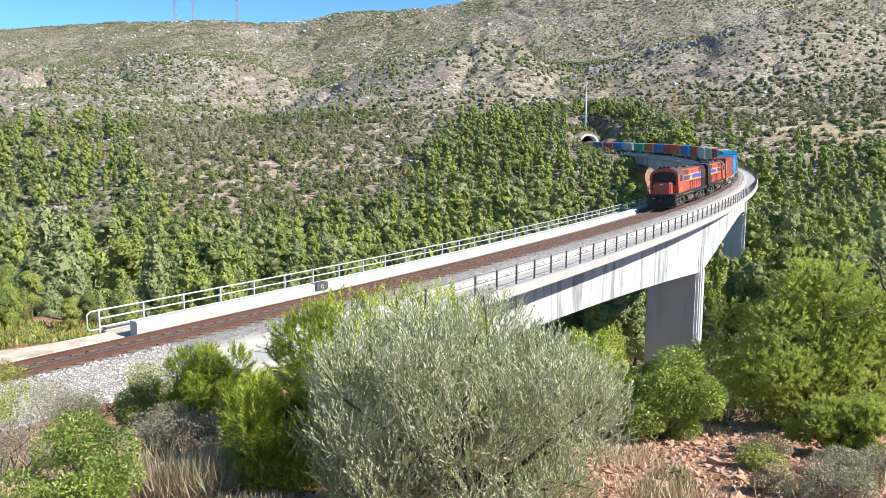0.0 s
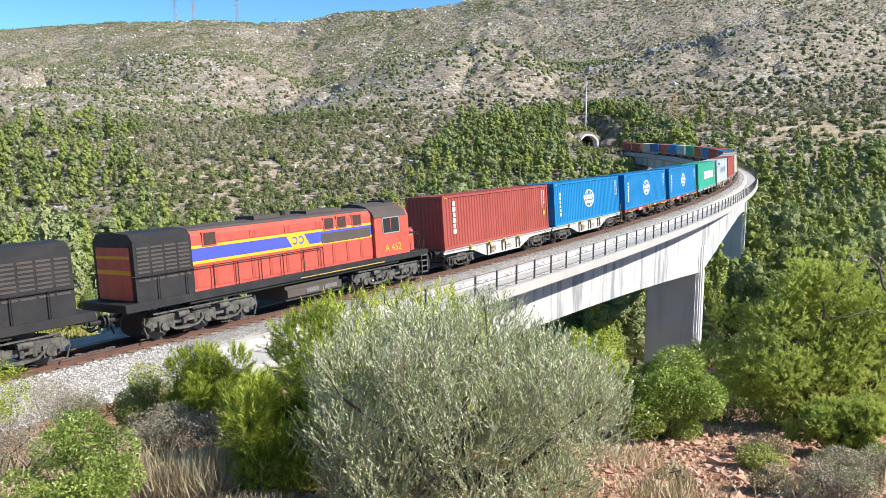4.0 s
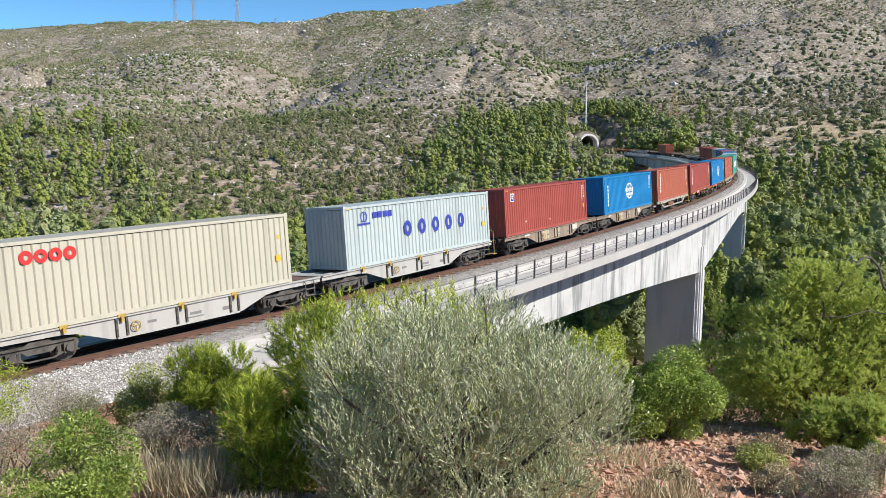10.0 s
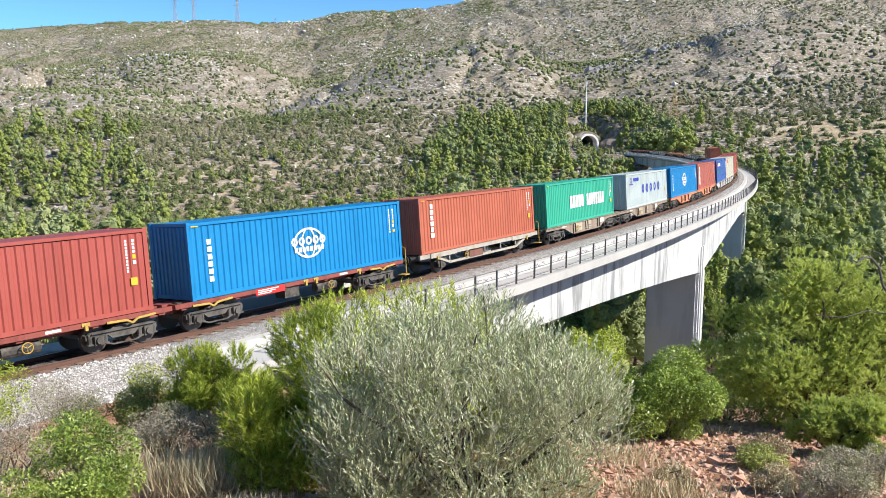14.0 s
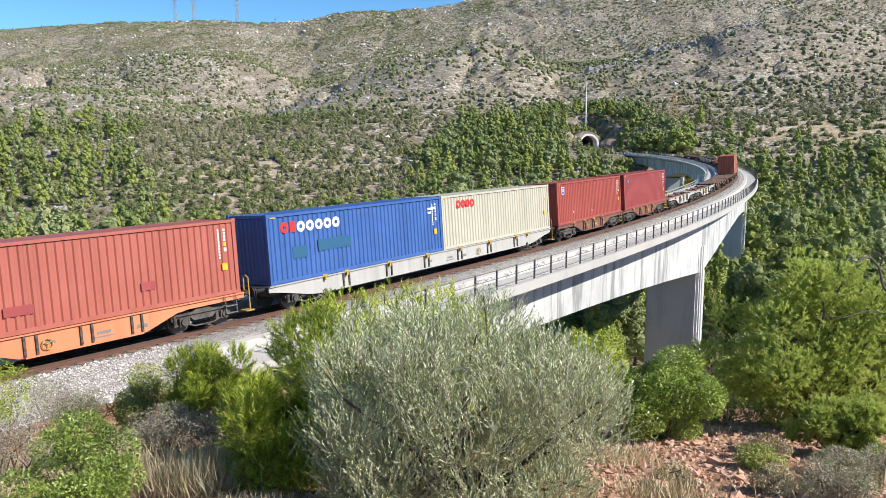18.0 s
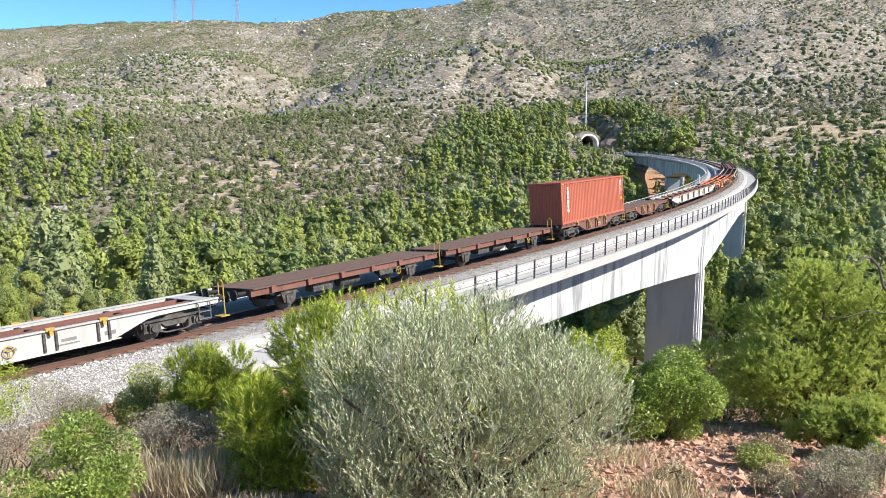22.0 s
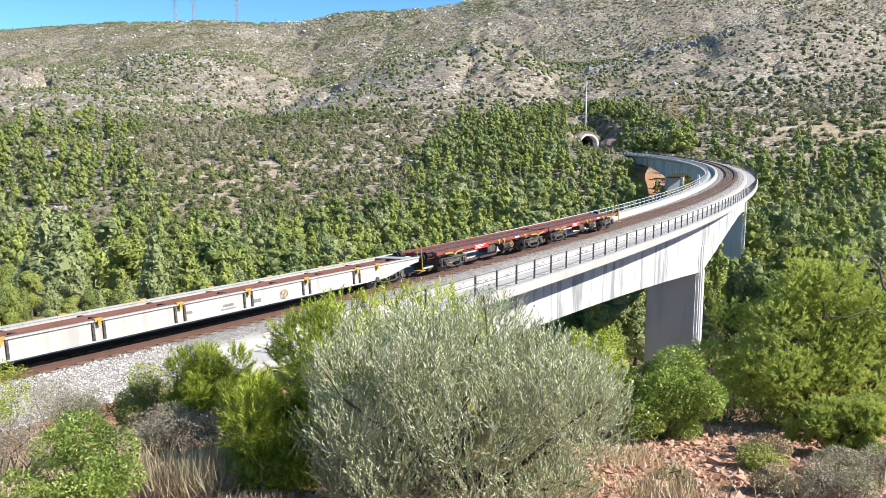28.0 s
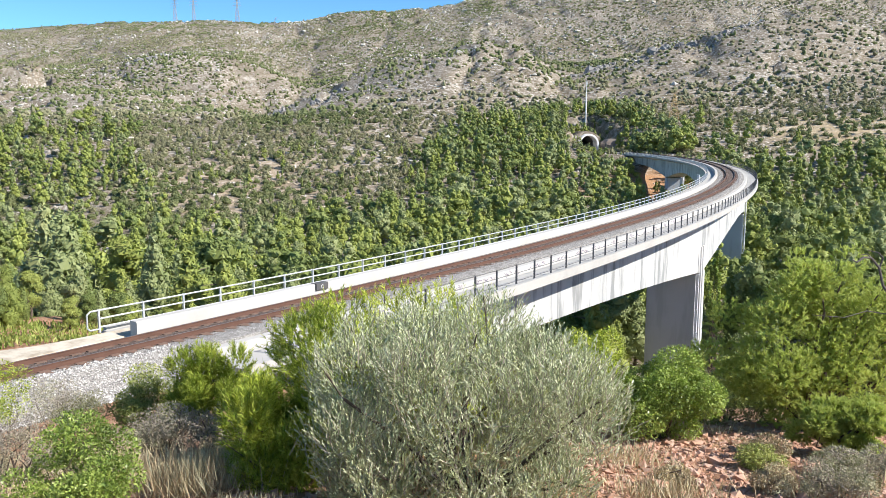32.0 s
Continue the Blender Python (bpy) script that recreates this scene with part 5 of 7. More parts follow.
def weeds():
    """Green weeds along the inner edge of the bench."""
    gen = np.random.default_rng(91)
    n = 14000
    s, lat = gen.uniform(-112, -62, n), gen.uniform(-12.5, -5.5, n)
    x, y = track_xy(s, lat)
    z = height(x, y)
    d = unit(np.concatenate([gen.normal(size=(n, 2)) * 0.4, np.ones((n, 1))], 1))
    l = gen.uniform(0.3, 0.7, n) * (0.45 + 0.4 * smooth((-lat - 9) / 6))
    c = np.stack([x, y, z], 1) + d * l[:, None] / 2
    v, f = diamonds(c, d, gen.normal(size=d.shape), l, gen.uniform(0.05, 0.12, n))
    tagged(put("weeds", v, f, WEED), "yellow-green weeds at the edge of the path", "weeds", kind="stuff")


weeds()


def ballast_stones():
    """Loose ballast on the near shoulder of the bank."""
    gen = np.random.default_rng(93)
    n = 13000
    ss = gen.uniform(-108, -73.5, n)
    w = gen.uniform(0, 1, n) ** 0.8
    V, F = [], []
    for i in range(n):
        l, z = 1.15 + 2.7 * w[i], -0.2 - 1.15 / 2.1 * max(0.0, 2.7 * w[i] - 0.65)
        c = cant_at(ss[i])
        ll, zz = l * math.cos(c) - z * math.sin(c), l * math.sin(c) + z * math.cos(c)
        px, py = track_xy(ss[i], ll)
        k = gen.uniform(0.025, 0.055)
        v = OCTA * gen.uniform(0.7, 1.3, (6, 1)) * np.array([k * gen.uniform(0.8, 1.4), k, k * 0.8])
        t = gen.uniform(0, 6.28)
        a, b = math.cos(t), math.sin(t)
        V.append(np.stack([v[:, 0] * a - v[:, 1] * b + px, v[:, 0] * b + v[:, 1] * a + py, v[:, 2] + zz + 0.012], 1))
        F.append(OCTA_F + 6 * i)
    m, nt, b = material("loose ballast", 0.95, 0, 0.1)
    g = nt.nodes.new("ShaderNodeNewGeometry")
    nt.links.new(ramp(nt, g.outputs["Random Per Island"], [(0.0, (0.28, 0.265, 0.25)), (0.5, (0.46, 0.445, 0.425)), (1.0, (0.64, 0.63, 0.6))]), b.inputs["Base Color"])
    tagged(put("ballast_stones", np.concatenate(V), np.concatenate(F), m), "loose pale grey ballast stones on the track's shoulder", "stones", kind="stuff")


ballast_stones()


# ---------- the train ----------
def paint(name, col, fade=0.3, rust=0.25, rough=0.45):
    """Old paint on corrugated steel: faded patches, streaks that run down, rust specks."""
    m, nt, b = material(name, rough, 0, 0.35)
    big = noise_tex(nt, 0.6, 5, 0.6)
    runs = noise_tex(nt, 1.3, 6, 0.65, stretch=(1.6, 1.6, 0.12))
    spots = noise_tex(nt, 5.0, 6, 0.7)
    light = tuple(min(0.85, v * 1.3 + 0.014) for v in col)
    c = mix(nt, maths(nt, "MULTIPLY", ramp(nt, big, [(0.38, (0, 0, 0)), (0.68, (1, 1, 1))]), fade), col, light)
    c = mix(nt, maths(nt, "MULTIPLY", ramp(nt, runs, [(0.5, (0, 0, 0)), (0.72, (1, 1, 1))]), rust + 0.15), c, tuple(v * 0.6 for v in col))
    c = mix(nt, maths(nt, "MULTIPLY", ramp(nt, spots, [(0.66, (0, 0, 0)), (0.74, (1, 1, 1))]), rust), c, (0.16, 0.07, 0.04))
    nt.links.new(c, b.inputs["Base Color"])
    bump(nt, b, spots, 0.1, 0.004)
    return m


PAINT = {
    "blue": paint("blue paint", (0.003, 0.175, 0.41), 0.35, 0.22),
    "red": paint("red oxide paint", (0.3, 0.064, 0.05), 0.4, 0.25),
    "orange": paint("orange red paint", (0.37, 0.105, 0.062), 0.4, 0.2),
    "crimson": paint("crimson paint", (0.28, 0.056, 0.056), 0.35, 0.12),
    "pink": paint("faded red paint", (0.34, 0.1, 0.075), 0.4, 0.25),
    "green": paint("green paint", (0.03, 0.33, 0.22), 0.3, 0.25),
    "pale": paint("pale grey blue paint", (0.4, 0.46, 0.46), 0.2, 0.4),
    "cream": paint("cream paint", (0.44, 0.42, 0.34), 0.2, 0.3),
    "navy": paint("navy paint", (0.04, 0.105, 0.31), 0.4, 0.4),
}
WAGON = {
    "white": paint("white wagon paint", (0.42, 0.41, 0.385), 0.2, 0.4),
    # rust stains, and the shadow along the sills, both put into this brown
    "stained": paint("stained and shaded wagon paint", (0.24, 0.185, 0.14), 0.5, 0.7),
    "grey": paint("grey wagon paint", (0.38, 0.37, 0.35), 0.3, 0.35),
    "redframe": paint("red wagon paint", (0.22, 0.058, 0.045), 0.3, 0.7),
    "brown": paint("brown wagon paint", (0.17, 0.075, 0.055), 0.4, 0.5),
    "salmon": paint("orange wagon paint", (0.58, 0.2, 0.1), 0.4, 0.35),
    "slate": paint("slate wagon paint", (0.2, 0.24, 0.3), 0.4, 0.5),
    "bare": paint("beige wagon paint", (0.34, 0.31, 0.26), 0.4, 0.5),
}
PATCH = paint("cream wagon panel", (0.42, 0.35, 0.25), 0.3, 0.8)
PALEPATCH = paint("pale wagon panel", (0.5, 0.47, 0.42), 0.3, 0.6)
AXLEDUST = plain("dusty bogie frame", (0.12, 0.11, 0.1), 0.75, 0.2, 0.75, 3.0, (0.025, 0.022, 0.02))
GRIME = plain("bogie grime", (0.055, 0.05, 0.046), 0.7, 0.25, 0.6, 6.0, (0.2, 0.18, 0.15))
TREAD = plain("wheel tread", (0.12, 0.1, 0.09), 0.5, 0.6, 0.3)
BLACK = plain("black paint", (0.018, 0.018, 0.02), 0.6, 0, 0.3, 2.0, (0.06, 0.055, 0.05))
WHITE = plain("white marking", (0.75, 0.75, 0.73), 0.6, 0, 0.12)
YELLOW = plain("yellow paint", (0.72, 0.42, 0.03), 0.6, 0, 0.2)
REDMARK = plain("red marking", (0.6, 0.03, 0.03), 0.6, 0, 0.1)
BLUEMARK = plain("blue marking", (0.03, 0.05, 0.33), 0.6, 0, 0.1)
TEAL = plain("teal marking", (0.02, 0.1, 0.2), 0.6, 0, 0.1)
STEEL = plain("worn steel", (0.25, 0.24, 0.22), 0.5, 0.6, 0.4)
PLANK = plain("deck plank", (0.16, 0.1, 0.075), 0.9, 0, 0.5, 1.5, (0.08, 0.06, 0.05))
GREYROOF = plain("roof grime", (0.075, 0.066, 0.062), 0.85, 0, 0.4, 1.0)
LOCORED = paint("locomotive red paint", (0.42, 0.078, 0.054), 0.6, 0.5)
DUSTY = plain("dusty bogie", (0.13, 0.125, 0.115), 0.75, 0.2, 0.85, 4.0, (0.018, 0.017, 0.016))
# dark brown that stands for the unlit inside of the hood's openings
INTAKE = plain("unlit intake", (0.07, 0.04, 0.035), 0.85, 0, 0.5, 5.0, (0.02, 0.018, 0.016))
PALESTEEL = plain("pale window frame", (0.36, 0.36, 0.35), 0.5, 0.4)
FAINT = plain("faint grey lettering", (0.2, 0.2, 0.2), 0.8, 0, 0.3)
FITTING = plain("dusty yellow fitting", (0.46, 0.31, 0.07), 0.75, 0, 0.45, 6.0)
FADED = plain("faded yellow lettering", (0.3, 0.2, 0.08), 0.8, 0, 0.4, 6.0)
LOCOBLUE = paint("locomotive blue paint", (0.06, 0.08, 0.42), 0.3, 0.15)
m_, nt_, b_ = material("window glass", 0.08, 0, 0.5)
b_.inputs["Base Color"].default_value = (0.02, 0.025, 0.03, 1)
GLASS = m_

CL, CW, CH = 12.192, 2.438, 2.896


def set_material(ob, mat):
    ob.material_slots[0].link = "OBJECT"
    ob.material_slots[0].material = mat
    return ob


def corrugated(length, h, pitch=0.278, deep=0.042):
    """A trapezoid-ribbed sheet in the x, z plane that faces -y, from x = 0 to length, z = 0 to h."""
    n = int(length // pitch)
    p = length / n
    pts = []
    for i in range(n):
        o = i * p
        pts += [(o, 0.0), (o + p * 0.4, 0.0), (o + p * 0.52, deep), (o + p * 0.84, deep)]
    pts.append((length, 0.0))
    v = [(x, y, z) for x, y in pts for z in (0, h)]
    f = [(2 * i, 2 * i + 2, 2 * i + 3, 2 * i + 1) for i in range(len(pts) - 1)]
    return np.array(v), np.array(f)


def container_meshes():
    d = {}
    v, f = corrugated(CL - 0.24, CH - 0.34)
    d["side_panel"] = mesh_of("side_panel", v, f, WHITE)
    v, f = corrugated(CW - 0.24, CH - 0.34, 0.22, 0.04)
    d["end_panel"] = mesh_of("end_panel", v, f, WHITE)
    v, f = corrugated(CL - 0.2, CW - 0.2, 0.21, 0.02)
    d["roof"] = mesh_of("roof", v, f, WHITE)
    bm = bmesh.new()
    box(bm, -0.08, 0.08, -0.07, 0.07, 0, CH)
    box(bm, -0.089, 0.089, -0.081, 0.081, 0.0, 0.12)
    box(bm, -0.089, 0.089, -0.081, 0.081, CH - 0.12, CH)
    d["corner_post"] = bm_mesh("corner_post", bm, WHITE)
    bm = bmesh.new()
    for side in (-1, 1):
        y = side * (CW / 2 - 0.03)
        box(bm, 0.16, CL - 0.16, y - 0.03, y + 0.03, 0.02, 0.17)
        box(bm, 0.16, CL - 0.16, y - 0.03, y + 0.03, CH - 0.14, CH - 0.03)
    for x in (0.05, CL - 0.11):
        box(bm, x, x + 0.06, -CW / 2 + 0.1, CW / 2 - 0.1, 0.02, 0.17)
        box(bm, x, x + 0.06, -CW / 2 + 0.1, CW / 2 - 0.1, CH - 0.15, CH - 0.02)
    box(bm, 0.1, CL - 0.1, -CW / 2 + 0.05, CW / 2 - 0.05, 0.1, 0.15)
    d["frame"] = bm_mesh("frame", bm, WHITE)
    bm = bmesh.new()
    w = CW / 2 - 0.12
    box(bm, -0.03, 0.02, 0.01, w, 0.17, CH - 0.17)
    for z in (0.5, 1.2, 1.9):
        box(bm, -0.045, -0.03, 0.06, w - 0.06, z, z + 0.45)
    d["door_leaf"] = bm_mesh("door_leaf", bm, WHITE)
    bm = bmesh.new()
    rod(bm, (-0.07, 0, 0.12), (-0.07, 0, CH - 0.12), 0.02, 6)
    for z in (0.2, 1.0, 1.9, CH - 0.25):
        box(bm, -0.1, -0.03, -0.05, 0.05, z, z + 0.08)
    box(bm, -0.1, -0.07, 0.0, 0.45, 1.05, 1.09)
    d["lock_rod"] = bm_mesh("lock_rod", bm, STEEL)
    return d


CM = container_meshes()


def mark(parent, mat, shapes, label, name="marking"):
    """Flat shapes on the near wall, a part each. Shapes: ('r', u, v, w, h) bars, ('o', u, v, w, h, t) rings, centred at u from the front and v up."""
    y = -CW / 2 - 0.006
    made = []
    for sh in shapes:
        bm = bmesh.new()
        if sh[0] == "r":
            _, u, v, w, h = sh
            box(bm, u - w / 2 - CL / 2, u + w / 2 - CL / 2, y, y + 0.012, v - h / 2, v + h / 2)
        else:
            _, u, v, w, h, t = sh
            n = 24
            rings = [[bm.verts.new((u - CL / 2 + (w / 2 - q) * math.cos(a), y, v + (h / 2 - q) * math.sin(a))) for a in np.arange(n) * 2 * math.pi / n] for q in (0, t)]
            for i in range(n):
                j = (i + 1) % n
                bm.faces.new([rings[0][i], rings[0][j], rings[1][j], rings[1][i]])
        made.append(part(name, bm, mat, parent, label))
    return made


def lift(marks, d):
    for m in marks:
        m.location.y = -d


def letters(u, v, w, h, n, gap=0.3, hollow=True, t=None):
    """A row of plain letter-sized blocks over a width w."""
    step = w / n
    t = t or h * 0.24
    out = []
    for i in range(n):
        c = u + (i + 0.5) * step
        lw = step * (1 - gap)
        if hollow:
            out.append(("o", c, v, lw, h, t))
        else:
            out.append(("r", c, v, lw, h))
    return out


def container(colour, style, label, doors=False):
    top = new("shipping_container")
    tagged(top, label, "container", "containers on the train")
    mat = PAINT[colour]
    X, Y = CL / 2, CW / 2
    set_material(shared("side_panel", CM["side_panel"], top, pose(-X + 0.12, -Y + 0.012, 0.17)), mat)
    set_material(shared("side_panel", CM["side_panel"], top, pose(X - 0.12, Y - 0.012, 0.17, 0, 0, 180)), mat)
    set_material(shared("roof", CM["roof"], top, pose(-X + 0.1, -Y + 0.1, CH - 0.03, -90)), mat)
    set_material(shared("frame", CM["frame"], top, pose(-X, 0, 0)), mat)
    for sx in (-1, 1):
        for sy in (-1, 1):
            set_material(shared("corner_post", CM["corner_post"], top, pose(sx * (X - 0.09), sy * (Y - 0.082), 0)), mat)
    set_material(shared("end_panel", CM["end_panel"], top, pose(X - 0.02, -Y + 0.12, 0.17, 0, 0, 90)), mat)
    if doors:
        for sy in (0, 1):
            leaf = set_material(shared("door_leaf", CM["door_leaf"], top, pose(-X + 0.06, 0, 0) @ (Matrix.Diagonal((1, -1, 1, 1)) if sy else Matrix.Identity(4))), mat)
            for q in (0.28, 0.82):
                shared("lock_rod", CM["lock_rod"], leaf, pose(0, q, 0))
    else:
        set_material(shared("end_panel", CM["end_panel"], top, pose(-X + 0.02, Y - 0.12, 0.17, 0, 0, -90)), mat)
    pale = colour in ("pale", "cream")
    ink = BLUEMARK if pale else WHITE
    ids = [("r", 11.35, 2.5 - 0.115 * i, 0.075, 0.08) for i in range(10)] + [("r", 11.62, 2.5 - 0.125 * i, 0.09, 0.085) for i in range(4)]
    if not pale:
        mark(top, WHITE, ids + [("r", 11.62, 1.75, 0.12, 0.14)], "small white lettering too small to read")
    mark(top, YELLOW, [("r", 11.62, 1.95, 0.12, 0.14), ("r", 0.35, 2.74, 0.32, 0.04)] + ([("r", 11.55, 1.1, 0.24, 0.26)] if colour != "blue" else [("r", 11.64, 1.5, 0.16, 0.12)]), "yellow warning marks")
    if style == "globe":
        g = [("o", 6.0, 1.53, 1.75, 1.3, 0.09), ("o", 6.0, 1.53, 0.8, 1.3, 0.07)]
        g += letters(4.98, 1.62, 2.04, 0.36, 5, 0.14, True, 0.09) + letters(5.15, 1.27, 1.75, 0.2, 8, 0.25, False)
        mark(top, WHITE, g, "white globe emblem with two rows of blocks", "emblem")
        mark(top, WHITE, [("r", 0.92, 2.12 - 0.28 * i, 0.2, 0.2) for i in range(6)], "white column of characters")
    elif style == "big":
        mark(top, BLUEMARK, letters(4.0, 1.5, 5.9, 0.78, 5, 0.48, True, 0.2), "row of blue letter blocks", "emblem")
        mark(top, BLUEMARK, [("o", 1.35, 2.33, 0.5, 0.5, 0.05), ("r", 1.35, 2.33, 0.08, 0.4), ("r", 1.35, 2.0, 0.85, 0.09)] + letters(1.95, 2.36, 1.5, 0.28, 4, 0.2, False), "small blue emblem and characters")
    elif style == "words":
        mark(top, WHITE, letters(3.75, 1.45, 2.5, 0.85, 5, 0.2, False) + letters(6.75, 1.45, 3.4, 0.85, 8, 0.25, False), "two words as white blocks", "emblem")
    elif style == "small_red":
        mark(top, REDMARK, letters(1.35, 2.34, 1.85, 0.44, 4, 0.06, True, 0.14), "row of red letter blocks", "emblem")
    elif style == "column":
        mark(top, WHITE, [("r", 1.06, 2.42 - 0.3 * i, 0.3 if i % 2 else 0.24, 0.23) for i in range(6)], "column of white letter blocks", "emblem")
    elif style == "panel":
        mark(top, WHITE, [("r", 1.15, 1.55, 0.58, 1.95)], "white vertical panel", "emblem")
        lift(mark(top, BLACK, [("o", 1.15, 2.15 - 0.6 * i, 0.3, 0.32, 0.07) for i in range(3)], "dark letter blocks"), 0.006)
        mark(top, PAINT["crimson"], [("r", 3.9, 0.75, 0.9, 0.3), ("r", 8.3, 0.85, 0.55, 0.3)], "repainted patches")
    elif style == "square":
        mark(top, WHITE, [("r", 0.95, 2.32, 0.46, 0.5)], "white square emblem", "emblem")
        lift(mark(top, BLUEMARK, [("r", 0.95, 2.32, 0.36, 0.4)], "dark emblem"), 0.006)
        lift(mark(top, WHITE, [("o", 0.95, 2.34, 0.2, 0.24, 0.06)], "pale emblem"), 0.012)
        mark(top, WHITE, [("o", 2.6, 0.75, 0.12, 0.12, 0.059), ("o", 6.0, 0.6, 0.12, 0.12, 0.059)], "two pale spots")
    elif style == "dot":
        mark(top, PAINT["blue"], [("o", 1.0, 2.3, 0.36, 0.36, 0.17)], "light blue disc", "emblem")
    elif style == "wide":
        mark(top, REDMARK, [("o", 0.95, 2.3, 0.46, 0.46, 0.15), ("r", 1.4, 2.3, 0.3, 0.46)], "red letter blocks", "emblem")
        mark(top, WHITE, letters(1.62, 2.27, 2.7, 0.46, 5, 0.12, True, 0.14), "white letter blocks", "emblem")
        mark(top, TEAL, [("r", 1.75, 1.2, 0.85, 0.5), ("r", 3.9, 1.35, 2.1, 0.5)], "dark teal painted-out patches")
        mark(top, WHITE, [("r", 11.3, 2.3, 0.7, 0.1), ("r", 11.1, 2.1, 0.3, 0.1)], "small white lettering")
    return top


# ---- running gear, built once ----
def running_gear():
    d = {}
    bm = bmesh.new()
    rod(bm, (0, -0.80, 0), (0, -0.67, 0), 0.46, 24)
    rod(bm, (0, -0.815, 0), (0, -0.80, 0), 0.40, 24)
    rod(bm, (0, -0.67, 0), (0, -0.645, 0), 0.485, 24)
    d["wheel"] = bm_mesh("wheel", bm, TREAD)
    bm = bmesh.new()
    rod(bm, (0, -0.8, 0), (0, 0.8, 0), 0.09, 10)
    d["axle"] = bm_mesh("axle", bm, GRIME)
    bm = bmesh.new()
    for side in (-1, 1):
        y = side * 1.0
        prism(bm, [(-1.25, 0.68), (-1.15, 0.74), (-0.45, 0.75), (-0.3, 0.84), (0.3, 0.84), (0.45, 0.75), (1.15, 0.74), (1.25, 0.68), (1.2, 0.6), (0.55, 0.58), (0.4, 0.44), (-0.4, 0.44), (-0.55, 0.58), (-1.2, 0.6)], y - 0.07, y + 0.07)
        for x in (-0.9, 0.9):
            box(bm, x - 0.16, x + 0.16, y - 0.15, y + 0.15, 0.3, 0.62)
            rod(bm, (x, y + side * 0.12, 0.46), (x, y + side * 0.22, 0.46), 0.12, 10)
            for q in (-0.27, 0.27):
                rod(bm, (x + q, y, 0.36), (x + q, y, 0.62), 0.085, 8)
        rod(bm, (-1.15, y + side * 0.13, 0.7), (1.15, y + side * 0.13, 0.7), 0.025, 6)
        bent(bm, [(-0.72, y + side * 0.1, 0.34), (-0.4, y + side * 0.12, 0.24), (0.4, y + side * 0.12, 0.24), (0.72, y + side * 0.1, 0.34)], 0.03, 6)
        for x in (-1.17, -0.63, 0.63, 1.17):
            box(bm, x - 0.1, x + 0.1, y - 0.1, y + 0.1, 0.32, 0.36)
    box(bm, -0.25, 0.25, -1.0, 1.0, 0.5, 0.8)
    box(bm, -1.3, -1.2, -1.0, 1.0, 0.5, 0.66)
    box(bm, 1.2, 1.3, -1.0, 1.0, 0.5, 0.66)
    d["bogie"] = bm_mesh("bogie", bm, AXLEDUST)
    bm = bmesh.new()
    for side in (-1, 1):
        y = side * 1.0
        box(bm, -0.2, 0.2, y - 0.14, y + 0.14, 0.28, 0.66)
        for k in range(4):
            w = 0.62 - 0.1 * k
            box(bm, -w, w, y - 0.05, y + 0.05, 0.66 + 0.045 * k, 0.7 + 0.045 * k)
        prism(bm, [(-0.5, 0.98), (-0.3, 0.34), (-0.22, 0.34), (-0.22, 0.7), (0.22, 0.7), (0.22, 0.34), (0.3, 0.34), (0.5, 0.98)], y - 0.03 + side * 0.06, y + 0.03 + side * 0.06)
    d["axle_guard"] = bm_mesh("axle_guard", bm, GRIME)
    bm = bmesh.new()
    rod(bm, (0, 0, 0), (-0.42, 0, 0), 0.085, 10)
    rod(bm, (-0.3, 0, 0), (-0.56, 0, 0), 0.06, 10)
    rod(bm, (-0.56, 0, 0), (-0.62, 0, 0), 0.22, 14)
    d["buffer"] = bm_mesh("buffer", bm, BLACK)
    bm = bmesh.new()
    rod(bm, (0, 0, 0), (-0.5, 0, -0.05), 0.06, 8)
    box(bm, -0.75, -0.45, -0.06, 0.06, -0.14, 0.02)
    bent(bm, [(0, 0.3, -0.1), (-0.3, 0.3, -0.35), (-0.6, 0.28, -0.3)], 0.03, 6)
    d["coupling"] = bm_mesh("coupling", bm, BLACK)
    bm = bmesh.new()
    pts = [(0.17 * math.cos(a), 0, 0.17 * math.sin(a)) for a in np.arange(17) * math.pi / 8]
    bent(bm, pts, 0.018, 6)
    for a in (0.5, 2.6, 4.7):
        rod(bm, (0, 0, 0), (0.17 * math.cos(a), 0, 0.17 * math.sin(a)), 0.015, 6)
    d["handwheel"] = bm_mesh("handwheel", bm, FITTING)
    bm = bmesh.new()
    box(bm, -0.14, 0.14, -0.06, 0.08, -0.02, 0.09)
    box(bm, -0.05, 0.05, -0.1, 0.02, -0.16, 0.02)
    d["twistlock"] = bm_mesh("twistlock", bm, FITTING)
    bm = bmesh.new()
    bent(bm, [(0, 0, -0.55), (0, 0, 0.72), (0, 0.16, 0.82), (0, 0.3, 0.72), (0, 0.3, 0.2), (0, 0, 0.2)], 0.026, 6)
    box(bm, -0.25, 0.15, -0.1, 0.35, -0.58, -0.54)
    d["handrail"] = bm_mesh("handrail", bm, FITTING)
    bm = bmesh.new()
    for x in (-0.19, 0.19):
        box(bm, x - 0.04, x + 0.04, -0.05, 0.03, 0, 1)
    d["rib"] = bm_mesh("rib", bm, GRIME)
    return d


RG = running_gear()


def add_bogie(top, x):
    b = shared("bogie", RG["bogie"], top, pose(x, 0, 0))
    for q in (-0.9, 0.9):
        shared("axle", RG["axle"], b, pose(q, 0, 0.46))
        shared("wheel", RG["wheel"], b, pose(q, 0, 0.46))
        shared("wheel", RG["wheel"], b, pose(q, 0, 0.46, 0, 0, 180))


